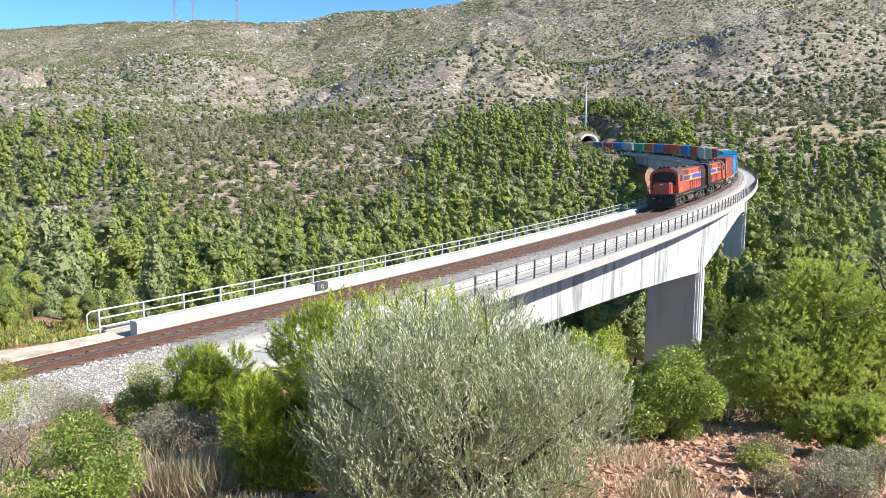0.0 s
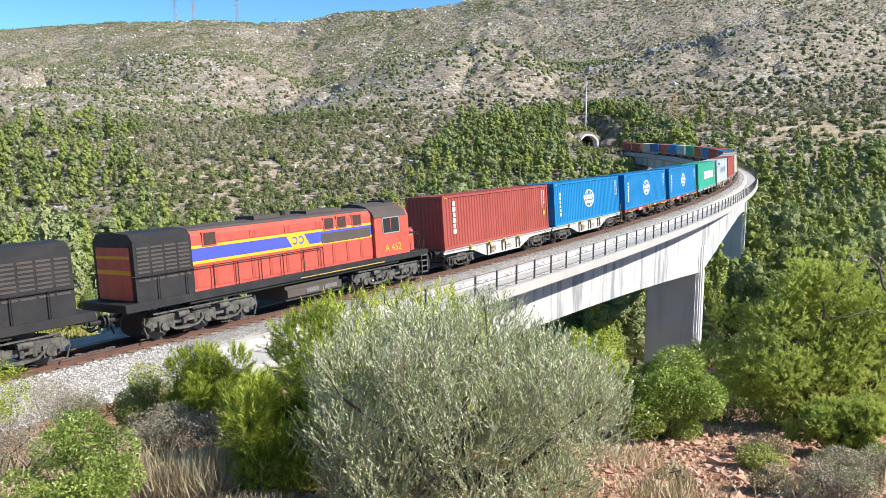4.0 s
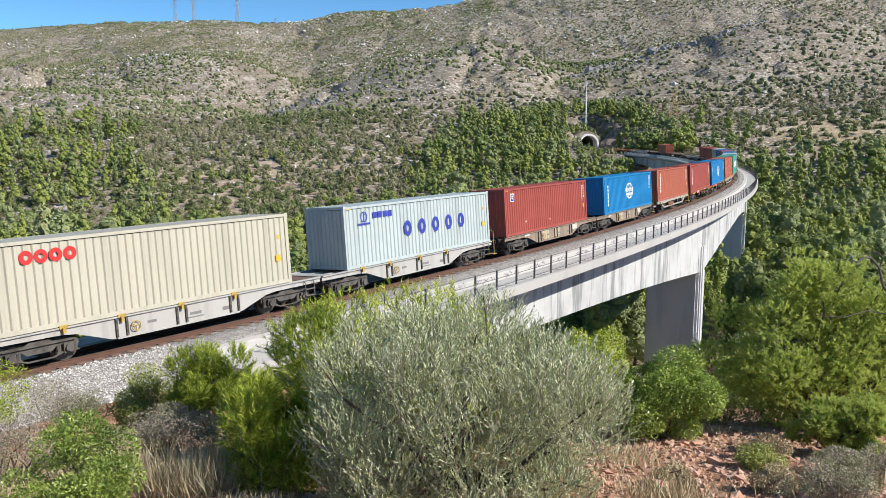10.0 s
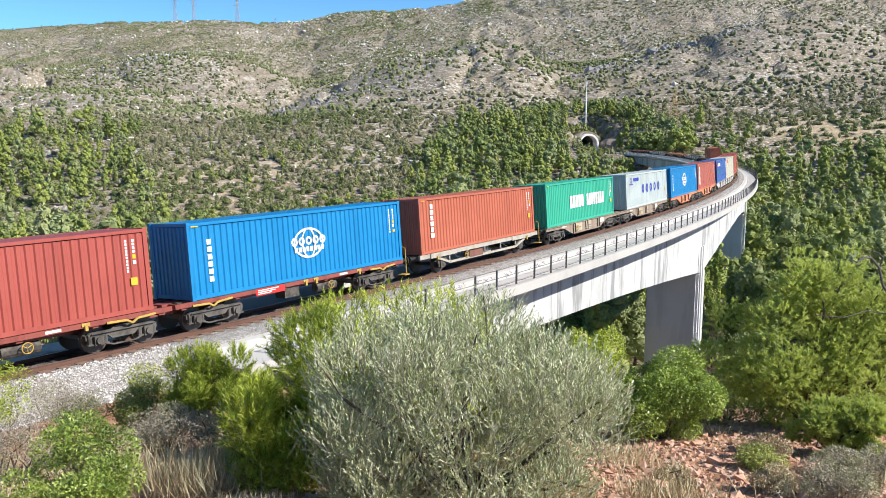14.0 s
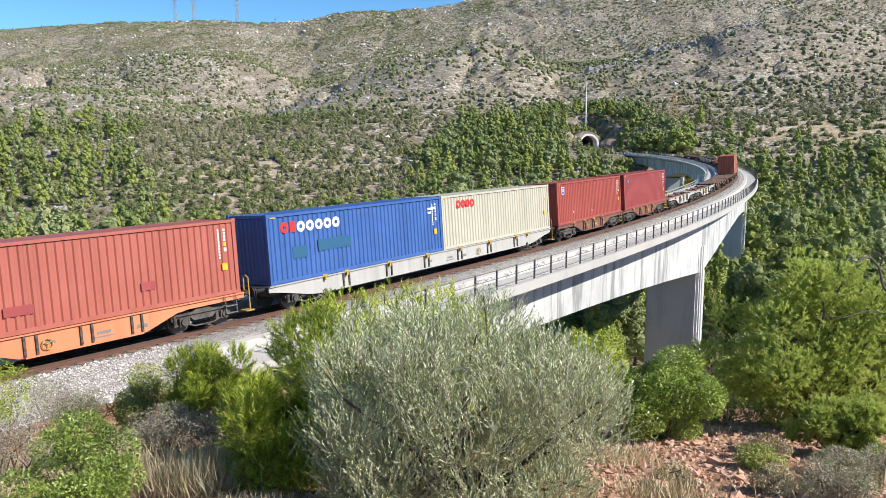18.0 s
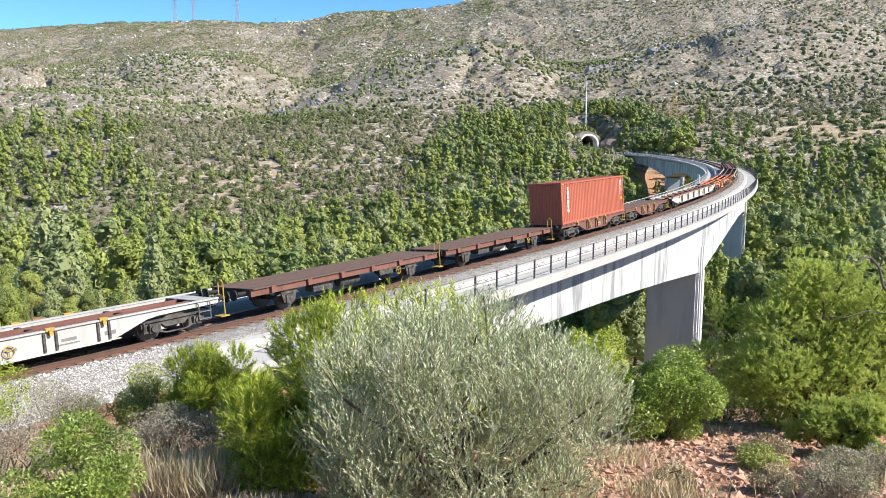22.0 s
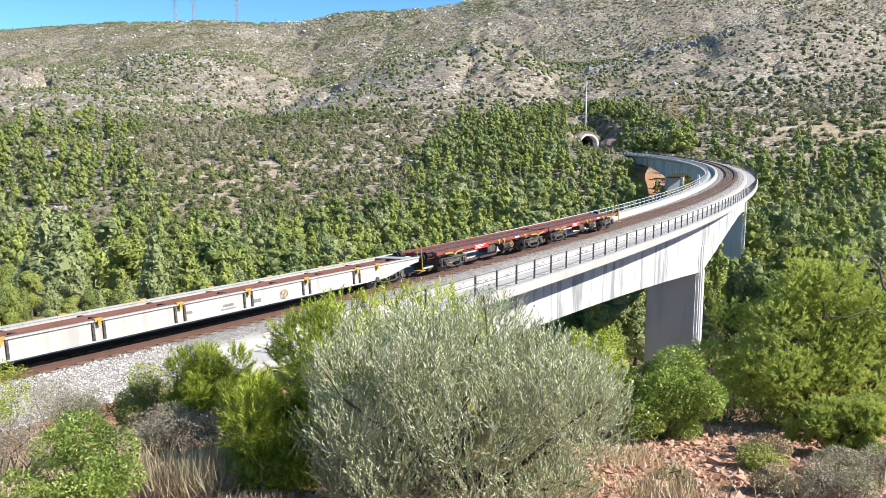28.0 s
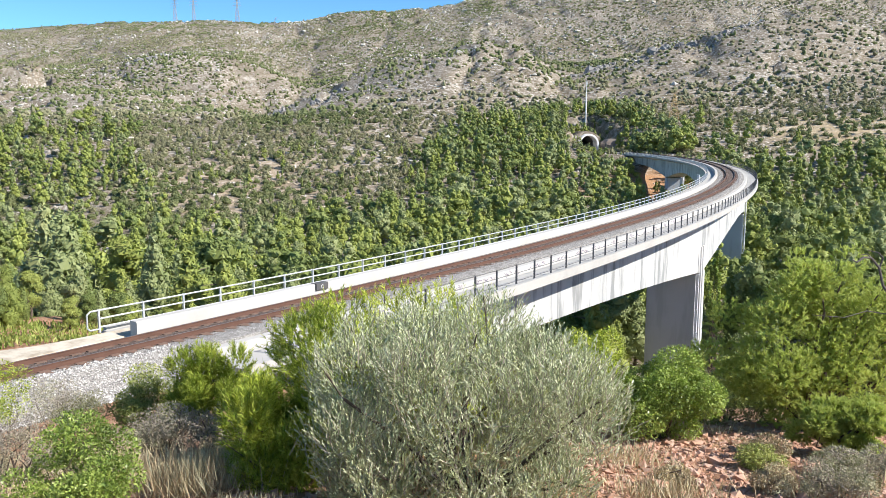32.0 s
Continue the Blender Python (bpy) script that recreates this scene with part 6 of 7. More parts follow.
def add_axle(top, x):
    b = shared("axle_guard", RG["axle_guard"], top, pose(x, 0, 0))
    shared("axle", RG["axle"], b, pose(0, 0, 0.46))
    shared("wheel", RG["wheel"], b, pose(0, 0, 0.46))
    shared("wheel", RG["wheel"], b, pose(0, 0, 0.46, 0, 0, 180))


def add_ends(top, x0, x1, front, rear, rail=True):
    """Buffers and couplings on the outer ends; front faces -x."""
    for x, on, turn in ((x0, front, 0), (x1, rear, 180)):
        if on:
            for y in (-0.87, 0.87):
                shared("buffer", RG["buffer"], top, pose(x, y, 1.03, 0, 0, turn))
            shared("coupling", RG["coupling"], top, pose(x, 0, 1.0, 0, 0, turn))
    if rear and rail:
        shared("handrail", RG["handrail"], top, pose(x1 + 0.25, -1.18, 0.95))


def sill_outline(x0, x1, kind):
    if kind == "long":
        return [(x0, 1.15), (x0, 0.9), (x0 + 0.7, 0.8), (x0 + 2.3, 0.48), (x0 + 2.9, 0.42), (x1 - 2.9, 0.42), (x1 - 2.3, 0.48), (x1 - 0.7, 0.8), (x1, 0.9), (x1, 1.15)]
    k = 3.0
    return [(x0, 1.15), (x0, 0.93), (x0 + k - 0.5, 0.9), (x0 + k, 0.84), (x0 + k + 1.2, 0.42), (x0 + k + 1.5, 0.38), (x1 - k - 1.5, 0.38), (x1 - k - 1.2, 0.42), (x1 - k, 0.84), (x1 - k + 0.5, 0.9), (x1, 0.93), (x1, 1.15)]


def wagon(kind, colour, length, label, front=True, rear=True, deck=False, clean=False):
    """A wagon or one unit of a twin wagon; its origin lies on the rails under its middle."""
    top = new("container_wagon")
    tagged(top, label, "wagon", "wagons of the train")
    mat = WAGON[colour]
    x0, x1 = -length / 2, length / 2
    if kind in ("fish", "long"):
        for side in (-1, 1):
            bm = bmesh.new()
            prism(bm, sill_outline(x0, x1, kind), side * 1.14 - 0.03, side * 1.14 + 0.03)
            lo = 0.42 if kind == "long" else 0.38
            a, b = (x0 + 3.8, x1 - 3.8) if kind == "long" else (x0 + 4.4, x1 - 4.4)
            box(bm, x0 + 0.01, x1 - 0.01, side * 1.16 - 0.08, side * 1.16 + 0.08, 1.1, 1.152)
            box(bm, a, b, side * 1.16 - 0.08, side * 1.16 + 0.08, lo - 0.002, lo + 0.05)
            part("side_sill", bm, mat, top)
        bm = bmesh.new()
        n = int(length / 2.6)
        for i in range(n + 1):
            x = x0 + 0.06 + i * (length - 0.3) / n
            box(bm, x, x + 0.14, -1.11, 1.11, 0.85, 1.04)
        box(bm, x0 + 0.3, x1 - 0.3, -0.9, 0.9, 0.74, 0.8)
        part("cross_frame", bm, GRIME, top, "dark grimy cross members and brake rigging")
        for y in (-0.42, 0.42):
            bm = bmesh.new()
            box(bm, x0 + 0.05, x1 - 0.05, y - 0.06, y + 0.06, 0.82, 1.09)
            part("centre_sill", bm, WAGON["brown"] if kind == "long" or colour == "white" else mat, top)
        if deck:
            n = 14
            w = (length - 0.3) / n
            bm = bmesh.new()
            box(bm, 0, w - 0.03, -1.08, 1.08, 1.09, 1.135)
            board = bm_mesh("plank", bm, PLANK)
            for i in range(n):
                shared("plank", board, top, pose(x0 + 0.15 + i * w, 0, 0))
        else:
            for a, b in ((x0 + 0.05, x0 + 0.75), (x1 - 0.75, x1 - 0.05)):
                bm = bmesh.new()
                box(bm, a, b, -1.08, 1.08, 1.085, 1.12)
                part("end_plate", bm, mat, top)
        # cream plates for the paler stretches; the shadowed rest is left brown
        if colour == "stained":
            for a, b, lo, tone in ((x0 + 4.75, x0 + 6.0, 0.5, PATCH), (x0 + 6.7, x0 + 7.7, 0.5, PATCH), (x1 - 4.4, x1 - 3.5, 0.72, PALEPATCH), (x0 + 2.6, x0 + 3.3, 0.95, PALEPATCH)):
                for side in (-1, 1):
                    bm = bmesh.new()
                    box(bm, a, b, side * 1.171 - 0.004, side * 1.171 + 0.004, lo, 1.06)
                    part("cream_panel", bm, tone, top, "cream panel with rust streaks")
        if kind == "fish":
            bm = bmesh.new()
            for q in (x1 - 0.95, x1 - 0.45):
                bent(bm, [(q, -1.2, 1.08), (q, -1.27, 1.0), (q, -1.27, 0.42)], 0.022, 6)
            for zz in (0.45, 0.72):
                box(bm, x1 - 0.97, x1 - 0.43, -1.32, -1.18, zz, zz + 0.03)
            part("shunter_step", bm, FITTING if colour == "brown" else STEEL, top, "small steel step at the wagon's end")
        ribs = np.linspace(x0 + 4.6, x1 - 4.6, 3 if kind == "fish" else 6)
        for x in ribs:
            for side in (-1, 1):
                shared("rib", RG["rib"], top, pose(x, side * 1.175, 0.45, 0, 0, 0 if side < 0 else 180) @ Matrix.Diagonal((1, 1, 0.62, 1)))
        if clean or colour in ("white", "grey", "brown") :
            locks = list(ribs) + ([x0 + 3.2, x1 - 3.2] if kind == "long" else [x0 + 2.6])
            for x in locks:
                for side in (-1, 1):
                    shared("twistlock", RG["twistlock"], top, pose(x, side * 1.2, 1.12, 0, 0, 0 if side < 0 else 180))
        shared("handwheel", RG["handwheel"], top, pose(x0 + 5.1 if kind == "fish" else 3.4, -1.24, 0.72))
        for u, v, w, h in ((0.6, 0.72, 0.5, 0.1), (0.6, 0.58, 0.7, 0.05), (-1.2, 0.75, 0.35, 0.1), (2.0, 0.66, 0.4, 0.14)):
            bm = bmesh.new()
            box(bm, u - w / 2, u + w / 2, -1.176, -1.168, v - h / 2, v + h / 2)
            part("lettering", bm, FITTING if colour == "brown" else FAINT, top, "small lettering too small to read")
        if kind == "fish":
            add_bogie(top, x0 + 1.85)
            add_bogie(top, x1 - 1.85)
        else:
            add_bogie(top, x0 + 2.3)
            add_bogie(top, x1 - 2.3)
    elif kind == "skel":
        bm = bmesh.new()
        box(bm, x0 + 0.05, x1 - 0.05, -0.3, 0.3, 0.72, 1.1)
        for i in range(6):
            x = x0 + 0.3 + i * (length - 0.8) / 5
            box(bm, x, x + 0.2, -1.15, 1.15, 0.9, 1.09)
        part("spine", bm, mat, top)
        for side in (-1, 1):
            bm = bmesh.new()
            box(bm, x0, x1, side * 1.15 - 0.06, side * 1.15 + 0.06, 0.98, 1.15)
            part("side_sill", bm, mat, top)
        for y in (-0.62, 0.62):
            bm = bmesh.new()
            box(bm, x0 + 0.4, x1 - 0.4, y - 0.12, y + 0.12, 1.06, 1.13)
            part("deck_beam", bm, GRIME, top)
        bm = bmesh.new()
        box(bm, x0 + 3.7, x0 + 5.2, -1.22, -1.19, 0.86, 1.13)
        part("number_board", bm, REDMARK, top, "red board with white lettering")
        bm = bmesh.new()
        box(bm, 2.0, 2.5, -1.216, -1.211, 1.02, 1.11)
        part("lettering", bm, WHITE, top)
        for k in range(3):
            bm = bmesh.new()
            box(bm, x0 + 3.8, x0 + 4.9 - 0.2 * k, -1.226, -1.221, 1.05 - 0.07 * k, 1.085 - 0.07 * k)
            part("lettering", bm, WHITE, top)
        bm = bmesh.new()
        box(bm, x0 + 5.3, x0 + 6.1, -1.1, -0.5, 0.5, 0.95)
        rod(bm, (x0 + 7.2, -0.9, 0.65), (x0 + 8.4, -0.9, 0.65), 0.2, 10)
        part("brake_gear", bm, GRIME, top)
        for xx in (x0 + 1.6, x1 - 1.6):
            bm = bmesh.new()
            bent(bm, [(xx - 0.9, -1.25, 1.0), (xx - 0.2, -1.28, 0.98), (xx, -1.28, 0.86), (xx + 0.2, -1.28, 0.98), (xx + 0.9, -1.25, 1.02)], 0.045, 6)
            part("lever", bm, FITTING, top)
        for x in (x0 + 6.4, x0 + 7.0, x1 - 3.2):
            for side in (-1, 1):
                shared("twistlock", RG["twistlock"], top, pose(x, side * 1.18, 1.05, 0, 0, 0 if side < 0 else 180))
        shared("handwheel", RG["handwheel"], top, pose(1.4, -1.26, 0.72))
        add_bogie(top, x0 + 1.85)
        add_bogie(top, x1 - 1.85)
    elif kind in ("two_axle", "truss", "flat"):
        for side in (-1, 1):
            bm = bmesh.new()
            box(bm, x0, x1, side * 1.16 - 0.05, side * 1.16 + 0.05, 0.93 if kind != "flat" else 0.88, 1.15)
            part("side_sill", bm, mat, top)
        bm = bmesh.new()
        box(bm, x0 + 0.05, x1 - 0.05, -0.35, 0.35, 0.8, 1.08)
        for i in range(9):
            x = x0 + 0.1 + i * (length - 0.4) / 8
            box(bm, x, x + 0.18, -1.1, 1.1, 0.88, 1.07)
        part("cross_frame", bm, GRIME, top)
        ax = length / 2 - 2.1
        add_axle(top, -ax)
        add_axle(top, ax)
        if kind == "flat":
            n = 40
            w = (length - 0.1) / n
            bm = bmesh.new()
            box(bm, 0, w - 0.012, -1.3, 1.3, 1.152, 1.2)
            board = bm_mesh("plank", bm, PLANK)
            for i in range(n):
                shared("plank", board, top, pose(x0 + 0.05 + i * w, 0, 0))
            for i in range(6):
                x = x0 + 1.1 + i * (length - 2.2) / 5
                for side in (-1, 1):
                    bm = bmesh.new()
                    box(bm, x - 0.12, x + 0.12, side * 1.27 - 0.06, side * 1.27 + 0.06, 0.9, 1.16)
                    part("stake_pocket", bm, mat, top)
            bm = bmesh.new()
            box(bm, -2.6, -1.4, -1.0, -0.5, 0.5, 0.9)
            rod(bm, (-0.8, -0.7, 0.66), (0.5, -0.7, 0.66), 0.22, 10)
            box(bm, 1.6, 2.6, -1.18, -1.1, 0.62, 0.9)
            part("brake_gear", bm, GRIME, top)
            shared("handwheel", RG["handwheel"], top, pose(2.9, -1.28, 0.7))
        elif kind == "truss":
            for side in (-1, 1):
                y = side * 1.13
                bm = bmesh.new()
                path = [(-5.0, y, 0.95), (-3.6, y, 0.5), (3.6, y, 0.5), (5.0, y, 0.95)]
                for p, q in zip(path, path[1:]):
                    d = (Vector(q) - Vector(p))
                    mm = Matrix.Translation(p) @ d.to_track_quat("X", "Z").to_matrix().to_4x4()
                    box(bm, -0.03, d.length + 0.03, -0.05, 0.05, -0.06, 0.06, mm)
                for x in (-3.6, -1.8, 0, 1.8, 3.6):
                    box(bm, x - 0.04, x + 0.04, y - 0.03, y + 0.03, 0.5, 0.95)
                part("truss", bm, mat, top)
            bm = bmesh.new()
            for x in (-2.6, -0.9, 0.9, 2.6):
                rod(bm, (x - 0.7, -1.1, 0.93), (x + 0.2, -1.1, 0.52), 0.025, 6)
            box(bm, 0.2, 2.0, 0.3, 0.9, 0.55, 0.85)
            part("brake_rigging", bm, GRIME, top)
            bm = bmesh.new()
            box(bm, -1.7, -0.3, -1.2, -0.8, 0.5, 0.86)
            part("tool_box", bm, WAGON["brown"], top, "rusty steel box")
            shared("handwheel", RG["handwheel"], top, pose(-1.95, -1.2, 0.7))
            for x in (x0 + 1.5, x1 - 1.5):
                shared("twistlock", RG["twistlock"], top, pose(x, -1.2, 0.95))
            bm = bmesh.new()
            for xx in (-ax, ax):
                box(bm, xx - 1.2, xx + 1.2, -1.26, -1.2, 0.9, 1.15)
            part("sill_plate", bm, mat, top)
        else:
            for x in (-3.0, -0.4, 2.2, 4.4):
                bm = bmesh.new()
                box(bm, x, x + 0.5, -1.24, -1.2, 0.9, 1.12)
                part("bracket", bm, WAGON["brown"], top)
            for x in (-2.2, -1.2, 0.6):
                bm = bmesh.new()
                box(bm, x, x + 0.7, -1.226, -1.212, 0.98, 1.1)
                part("lettering", bm, WHITE, top)
            shared("handwheel", RG["handwheel"], top, pose(0.3, -1.26, 0.68))
            bm = bmesh.new()
            box(bm, -1.6, 1.4, -0.7, 0.7, 0.55, 0.85)
            part("brake_gear", bm, GRIME, top)
    add_ends(top, x0, x1, front, rear)
    return top


def text_mesh(words, size, mat):
    cu = bpy.data.curves.new("lettering", "FONT")
    cu.body, cu.size, cu.align_x, cu.extrude = words, size, "CENTER", 0.004
    ob = bpy.data.objects.new("lettering", cu)
    scene.collection.objects.link(ob)
    bpy.context.view_layer.update()
    me = bpy.data.meshes.new_from_object(ob.evaluated_get(bpy.context.evaluated_depsgraph_get()))
    bpy.data.objects.remove(ob)
    me.materials.clear()
    me.materials.append(mat)
    return me


def locomotive(number, back):
    """A red hood-unit diesel; its cab end faces -x, or +x when turned back."""
    top = new("diesel_locomotive")
    tagged(top, "red diesel locomotive with a blue and yellow band, black underframe", "locomotive", "locomotives of the train")
    L = 17.2
    x0, x1 = -L / 2, L / 2
    bm = bmesh.new()
    box(bm, x0 + 0.4, x1, -1.4, 1.4, 1.2, 1.5)
    box(bm, x0 + 2.6, x1 - 2.6, -1.3, 1.3, 1.08, 1.22)
    bmesh.ops.bevel(bm, geom=bm.edges[:], offset=0.02, segments=1, affect="EDGES")
    part("underframe", bm, BLACK, top)
    bm = bmesh.new()
    for side in (-1, 1):
        box(bm, x0 + 3.8, x0 + 9.2, side * 1.425 - 0.004, side * 1.425 + 0.004, 1.25, 1.29)
    part("sill_lettering", bm, FITTING, top, "faded yellow lettering bars")
    # low nose
    bm = bmesh.new()
    box(bm, x0 + 0.72, x0 + 1.85, -0.85, 0.85, 1.5, 2.62)
    bmesh.ops.bevel(bm, geom=[e for e in bm.edges if e.verts[0].co.z > 2.5 or e.verts[1].co.z > 2.5], offset=0.1, segments=3, affect="EDGES")
    part("nose", bm, LOCORED, top)
    bm = bmesh.new()
    box(bm, x0 + 0.78, x0 + 1.8, -0.75, 0.75, 2.62, 2.66)
    part("nose_top", bm, BLACK, top)
    for side in (-1, 1):
        bm = bmesh.new()
        box(bm, x0 + 0.84, x0 + 1.85, side * 0.853 - 0.004, side * 0.853 + 0.004, 2.34, 2.46)
        part("nose_band", bm, LOCOBLUE, top)
        bm = bmesh.new()
        box(bm, x0 + 0.84, x0 + 1.85, side * 0.853 - 0.004, side * 0.853 + 0.004, 2.27, 2.335)
        part("nose_stripe", bm, YELLOW, top)
    for y in (-0.1, 0.1):
        bm = bmesh.new()
        rod(bm, (x0 + 0.72, y, 2.46), (x0 + 0.68, y, 2.46), 0.075, 12)
        part("headlight", bm, WHITE, top, "small white headlight")
    shared("number", text_mesh(number, 0.42, FADED), top, pose(x0 + 0.71, 0, 1.98, 90, 0, -90))
    for side in (-1, 1):
        bm = bmesh.new()
        bent(bm, [(x0 + 0.55, side * 1.25, 1.5), (x0 + 0.55, side * 1.25, 2.35), (x0 + 0.78, side * 0.95, 2.4), (x0 + 1.75, side * 0.95, 2.4)], 0.02, 6)
        bent(bm, [(x0 + 0.95, side * 1.32, 1.5), (x0 + 0.95, side * 1.32, 2.3), (x0 + 1.8, side * 1.32, 2.5)], 0.02, 6)
        part("nose_handrail", bm, BLACK, top)
    bm = bmesh.new()
    for y in (-0.42, 0.0, 0.42):
        rod(bm, (x0 + 2.2, y, 4.0), (x0 + 2.2, y, 4.22), 0.1, 8)
    box(bm, x0 + 2.0, x0 + 2.6, -0.55, 0.55, 3.98, 4.12)
    part("horn_box", bm, BLACK, top)
    # cab
    cabx = (x0 + 1.85, x0 + 4.35)
    arch = [(1.4, 1.5), (1.4, 3.35), (1.28, 3.6), (0.95, 3.85), (0.5, 3.98), (0, 4.02)]
    arch = arch + [(-a, b) for a, b in arch[-2::-1]]
    bm = bmesh.new()
    prism(bm, arch, cabx[0], cabx[1], "x")
    part("cab", bm, LOCORED, top)
    bm = bmesh.new()
    roof = [(1.42, 3.36), (1.3, 3.62), (0.96, 3.88), (0.5, 4.01), (0, 4.06), (-0.5, 4.01), (-0.96, 3.88), (-1.3, 3.62), (-1.42, 3.36), (-1.38, 3.36), (0, 3.9), (1.38, 3.36)]
    prism(bm, roof, cabx[0] + 0.16, cabx[1] + 0.02, "x")
    part("cab_roof", bm, GREYROOF, top)
    for y in (-0.95, -0.33, 0.33, 0.95):
        bm = bmesh.new()
        box(bm, cabx[0] - 0.02, cabx[0] + 0.02, y * 0.92 - 0.24, y * 0.92 + 0.24, 2.78, 3.36)
        part("windscreen", bm, GLASS, top)
    bm = bmesh.new()
    prism(bm, [(1.2, 2.3), (1.2, 3.25), (1.08, 3.46), (0.8, 3.62), (0.4, 3.7), (-0.4, 3.7), (-0.8, 3.62), (-1.08, 3.46), (-1.2, 3.25), (-1.2, 2.3)], cabx[0] - 0.015, cabx[0] - 0.005, "x")
    part("windscreen_surround", bm, BLACK, top)
    for side in (-1, 1):
        bm = bmesh.new()
        for a, b in ((0.75, 1.3), (1.36, 1.9)):
            box(bm, cabx[0] + a, cabx[0] + b, side * 1.405 - 0.012, side * 1.405 + 0.012, 2.62, 3.3)
        w = part("cab_window", bm, GLASS, top)
        bm = bmesh.new()
        a, b = cabx[0] + 0.7, cabx[0] + 1.95
        y = side * 1.41
        box(bm, a, b, y - 0.012, y + 0.012, 3.3, 3.35)
        box(bm, a, b, y - 0.012, y + 0.012, 2.57, 2.62)
        box(bm, a, a + 0.05, y - 0.012, y + 0.012, 2.6, 3.32)
        box(bm, b - 0.05, b, y - 0.012, y + 0.012, 2.6, 3.32)
        part("window_frame", bm, PALESTEEL, w)
        shared("number", text_mesh(number, 0.5, YELLOW), top, pose(cabx[0] + 1.25, side * 1.41, 1.72, 90, 0, 0 if side < 0 else 180))
    # hood
    hood = (cabx[1], x1 - 2.9)
    prof = [(1.22, 1.5), (1.22, 3.55), (1.05, 3.78), (0, 3.84), (-1.05, 3.78), (-1.22, 3.55), (-1.22, 1.5)]
    bm = bmesh.new()
    prism(bm, prof, hood[0], hood[1], "x")
    part("hood", bm, LOCORED, top)
    bm = bmesh.new()
    prism(bm, [(1.1, 3.74), (1.02, 3.82), (0, 3.9), (-1.02, 3.82), (-1.1, 3.74)], hood[0] + 0.02, hood[1] - 0.02, "x")
    box(bm, hood[0] + 1.2, hood[0] + 3.4, -0.5, 0.5, 3.86, 4.0)
    box(bm, hood[0] + 5.0, hood[0] + 6.4, -0.6, 0.6, 3.86, 4.02)
    rod(bm, (hood[0] + 4.2, 0, 3.85), (hood[0] + 4.2, 0, 4.1), 0.22, 10)
    part("hood_roof", bm, GREYROOF, top)
    for side in (-1, 1):
        y = side * 1.226
        bm = bmesh.new()
        box(bm, hood[0], hood[1], y - 0.004, y + 0.004, 2.62, 3.08)
        part("blue_band", bm, LOCOBLUE, top, "faded blue band")
        bm = bmesh.new()
        box(bm, hood[0] + 0.15, hood[0] + 3.3, y - 0.009, y + 0.009, 2.55, 2.98)
        part("patch_panel", bm, GREYROOF, top, "grey replacement panel over the band")
        bm = bmesh.new()
        for z in (2.5, 3.08):
            box(bm, hood[0], hood[1], y - 0.005, y + 0.005, z, z + 0.11)
        cx = (hood[0] + hood[1]) / 2 - 0.3
        vs = [(cx - 0.65, 2.6), (cx + 0.35, 2.6), (cx + 0.65, 3.1), (cx - 0.35, 3.1)]
        f = [bm.verts.new((a, y + side * 0.007, b)) for a, b in vs]
        bm.faces.new(f if side < 0 else f[::-1])
        part("yellow_band", bm, YELLOW, top, "yellow lines and emblem panel")
        bm = bmesh.new()
        for q in (-0.16, 0.2):
            rings = [[bm.verts.new((cx + q + r * math.cos(a), y + side * 0.01, 2.85 + r * math.sin(a))) for a in np.linspace(0.7, 5.6, 10)] for r in (0.17, 0.11)]
            for i in range(9):
                bm.faces.new([rings[0][i], rings[0][i + 1], rings[1][i + 1], rings[1][i]])
        part("emblem", bm, LOCOBLUE, top)
        n = 11
        w = (hood[1] - hood[0]) / n
        low, high = bmesh.new(), bmesh.new()
        box(low, 0.03, w - 0.03, -0.014, 0.014, 1.62, 2.46)
        box(high, 0.05, 2 * w - 0.05, -0.014, 0.014, 3.22, 3.52)
        low, high = bm_mesh("hood_door", low, LOCORED), bm_mesh("hood_panel", high, LOCORED)
        for i in range(n):
            shared("hood_door", low, top, pose(hood[0] + i * w, y, 0))
        for i in range(n // 2):
            shared("hood_panel", high, top, pose(hood[0] + 2 * i * w, y, 0))
        # openings as flat dark panels, the shade within them put into the colour
        for a in (hood[0] + 0.75, hood[0] + 1.75, hood[0] + 2.55, hood[1] - 1.1):
            bm = bmesh.new()
            box(bm, a, a + 0.55, y - 0.018, y + 0.018, 3.16, 3.62)
            shutter = part("intake", bm, INTAKE, top, "dark panel for the unlit air intake opening")
            bm = bmesh.new()
            for u0, u1, v0, v1 in ((a - 0.05, a, 3.12, 3.66), (a + 0.55, a + 0.6, 3.12, 3.66), (a, a + 0.55, 3.62, 3.66), (a, a + 0.55, 3.12, 3.16)):
                box(bm, u0, u1, y - 0.028, y + 0.028, v0, v1)
            part("intake_frame", bm, LOCORED, shutter)
        bm = bmesh.new()
        yy = side * 1.36
        for x in np.arange(hood[0] + 3.4, x1 - 0.3, 1.15):
            rod(bm, (x, yy, 1.5), (x, yy, 2.4), 0.02, 6)
        rod(bm, (hood[0] + 3.4, yy, 2.4), (x1 - 0.35, yy, 2.4), 0.02, 6)
        part("handrail", bm, BLACK, top)
        bm = bmesh.new()
        for k in range(4):
            box(bm, x0 + 0.50, x0 + 0.95, side * 1.38 - 0.15, side * 1.38 + 0.02, 0.35 + 0.28 * k, 0.39 + 0.28 * k)
        box(bm, x0 + 0.48, x0 + 0.51, side * 1.38 - 0.02, side * 1.38 + 0.02, 0.3, 1.3)
        box(bm, x0 + 0.93, x0 + 0.96, side * 1.38 - 0.02, side * 1.38 + 0.02, 0.3, 1.3)
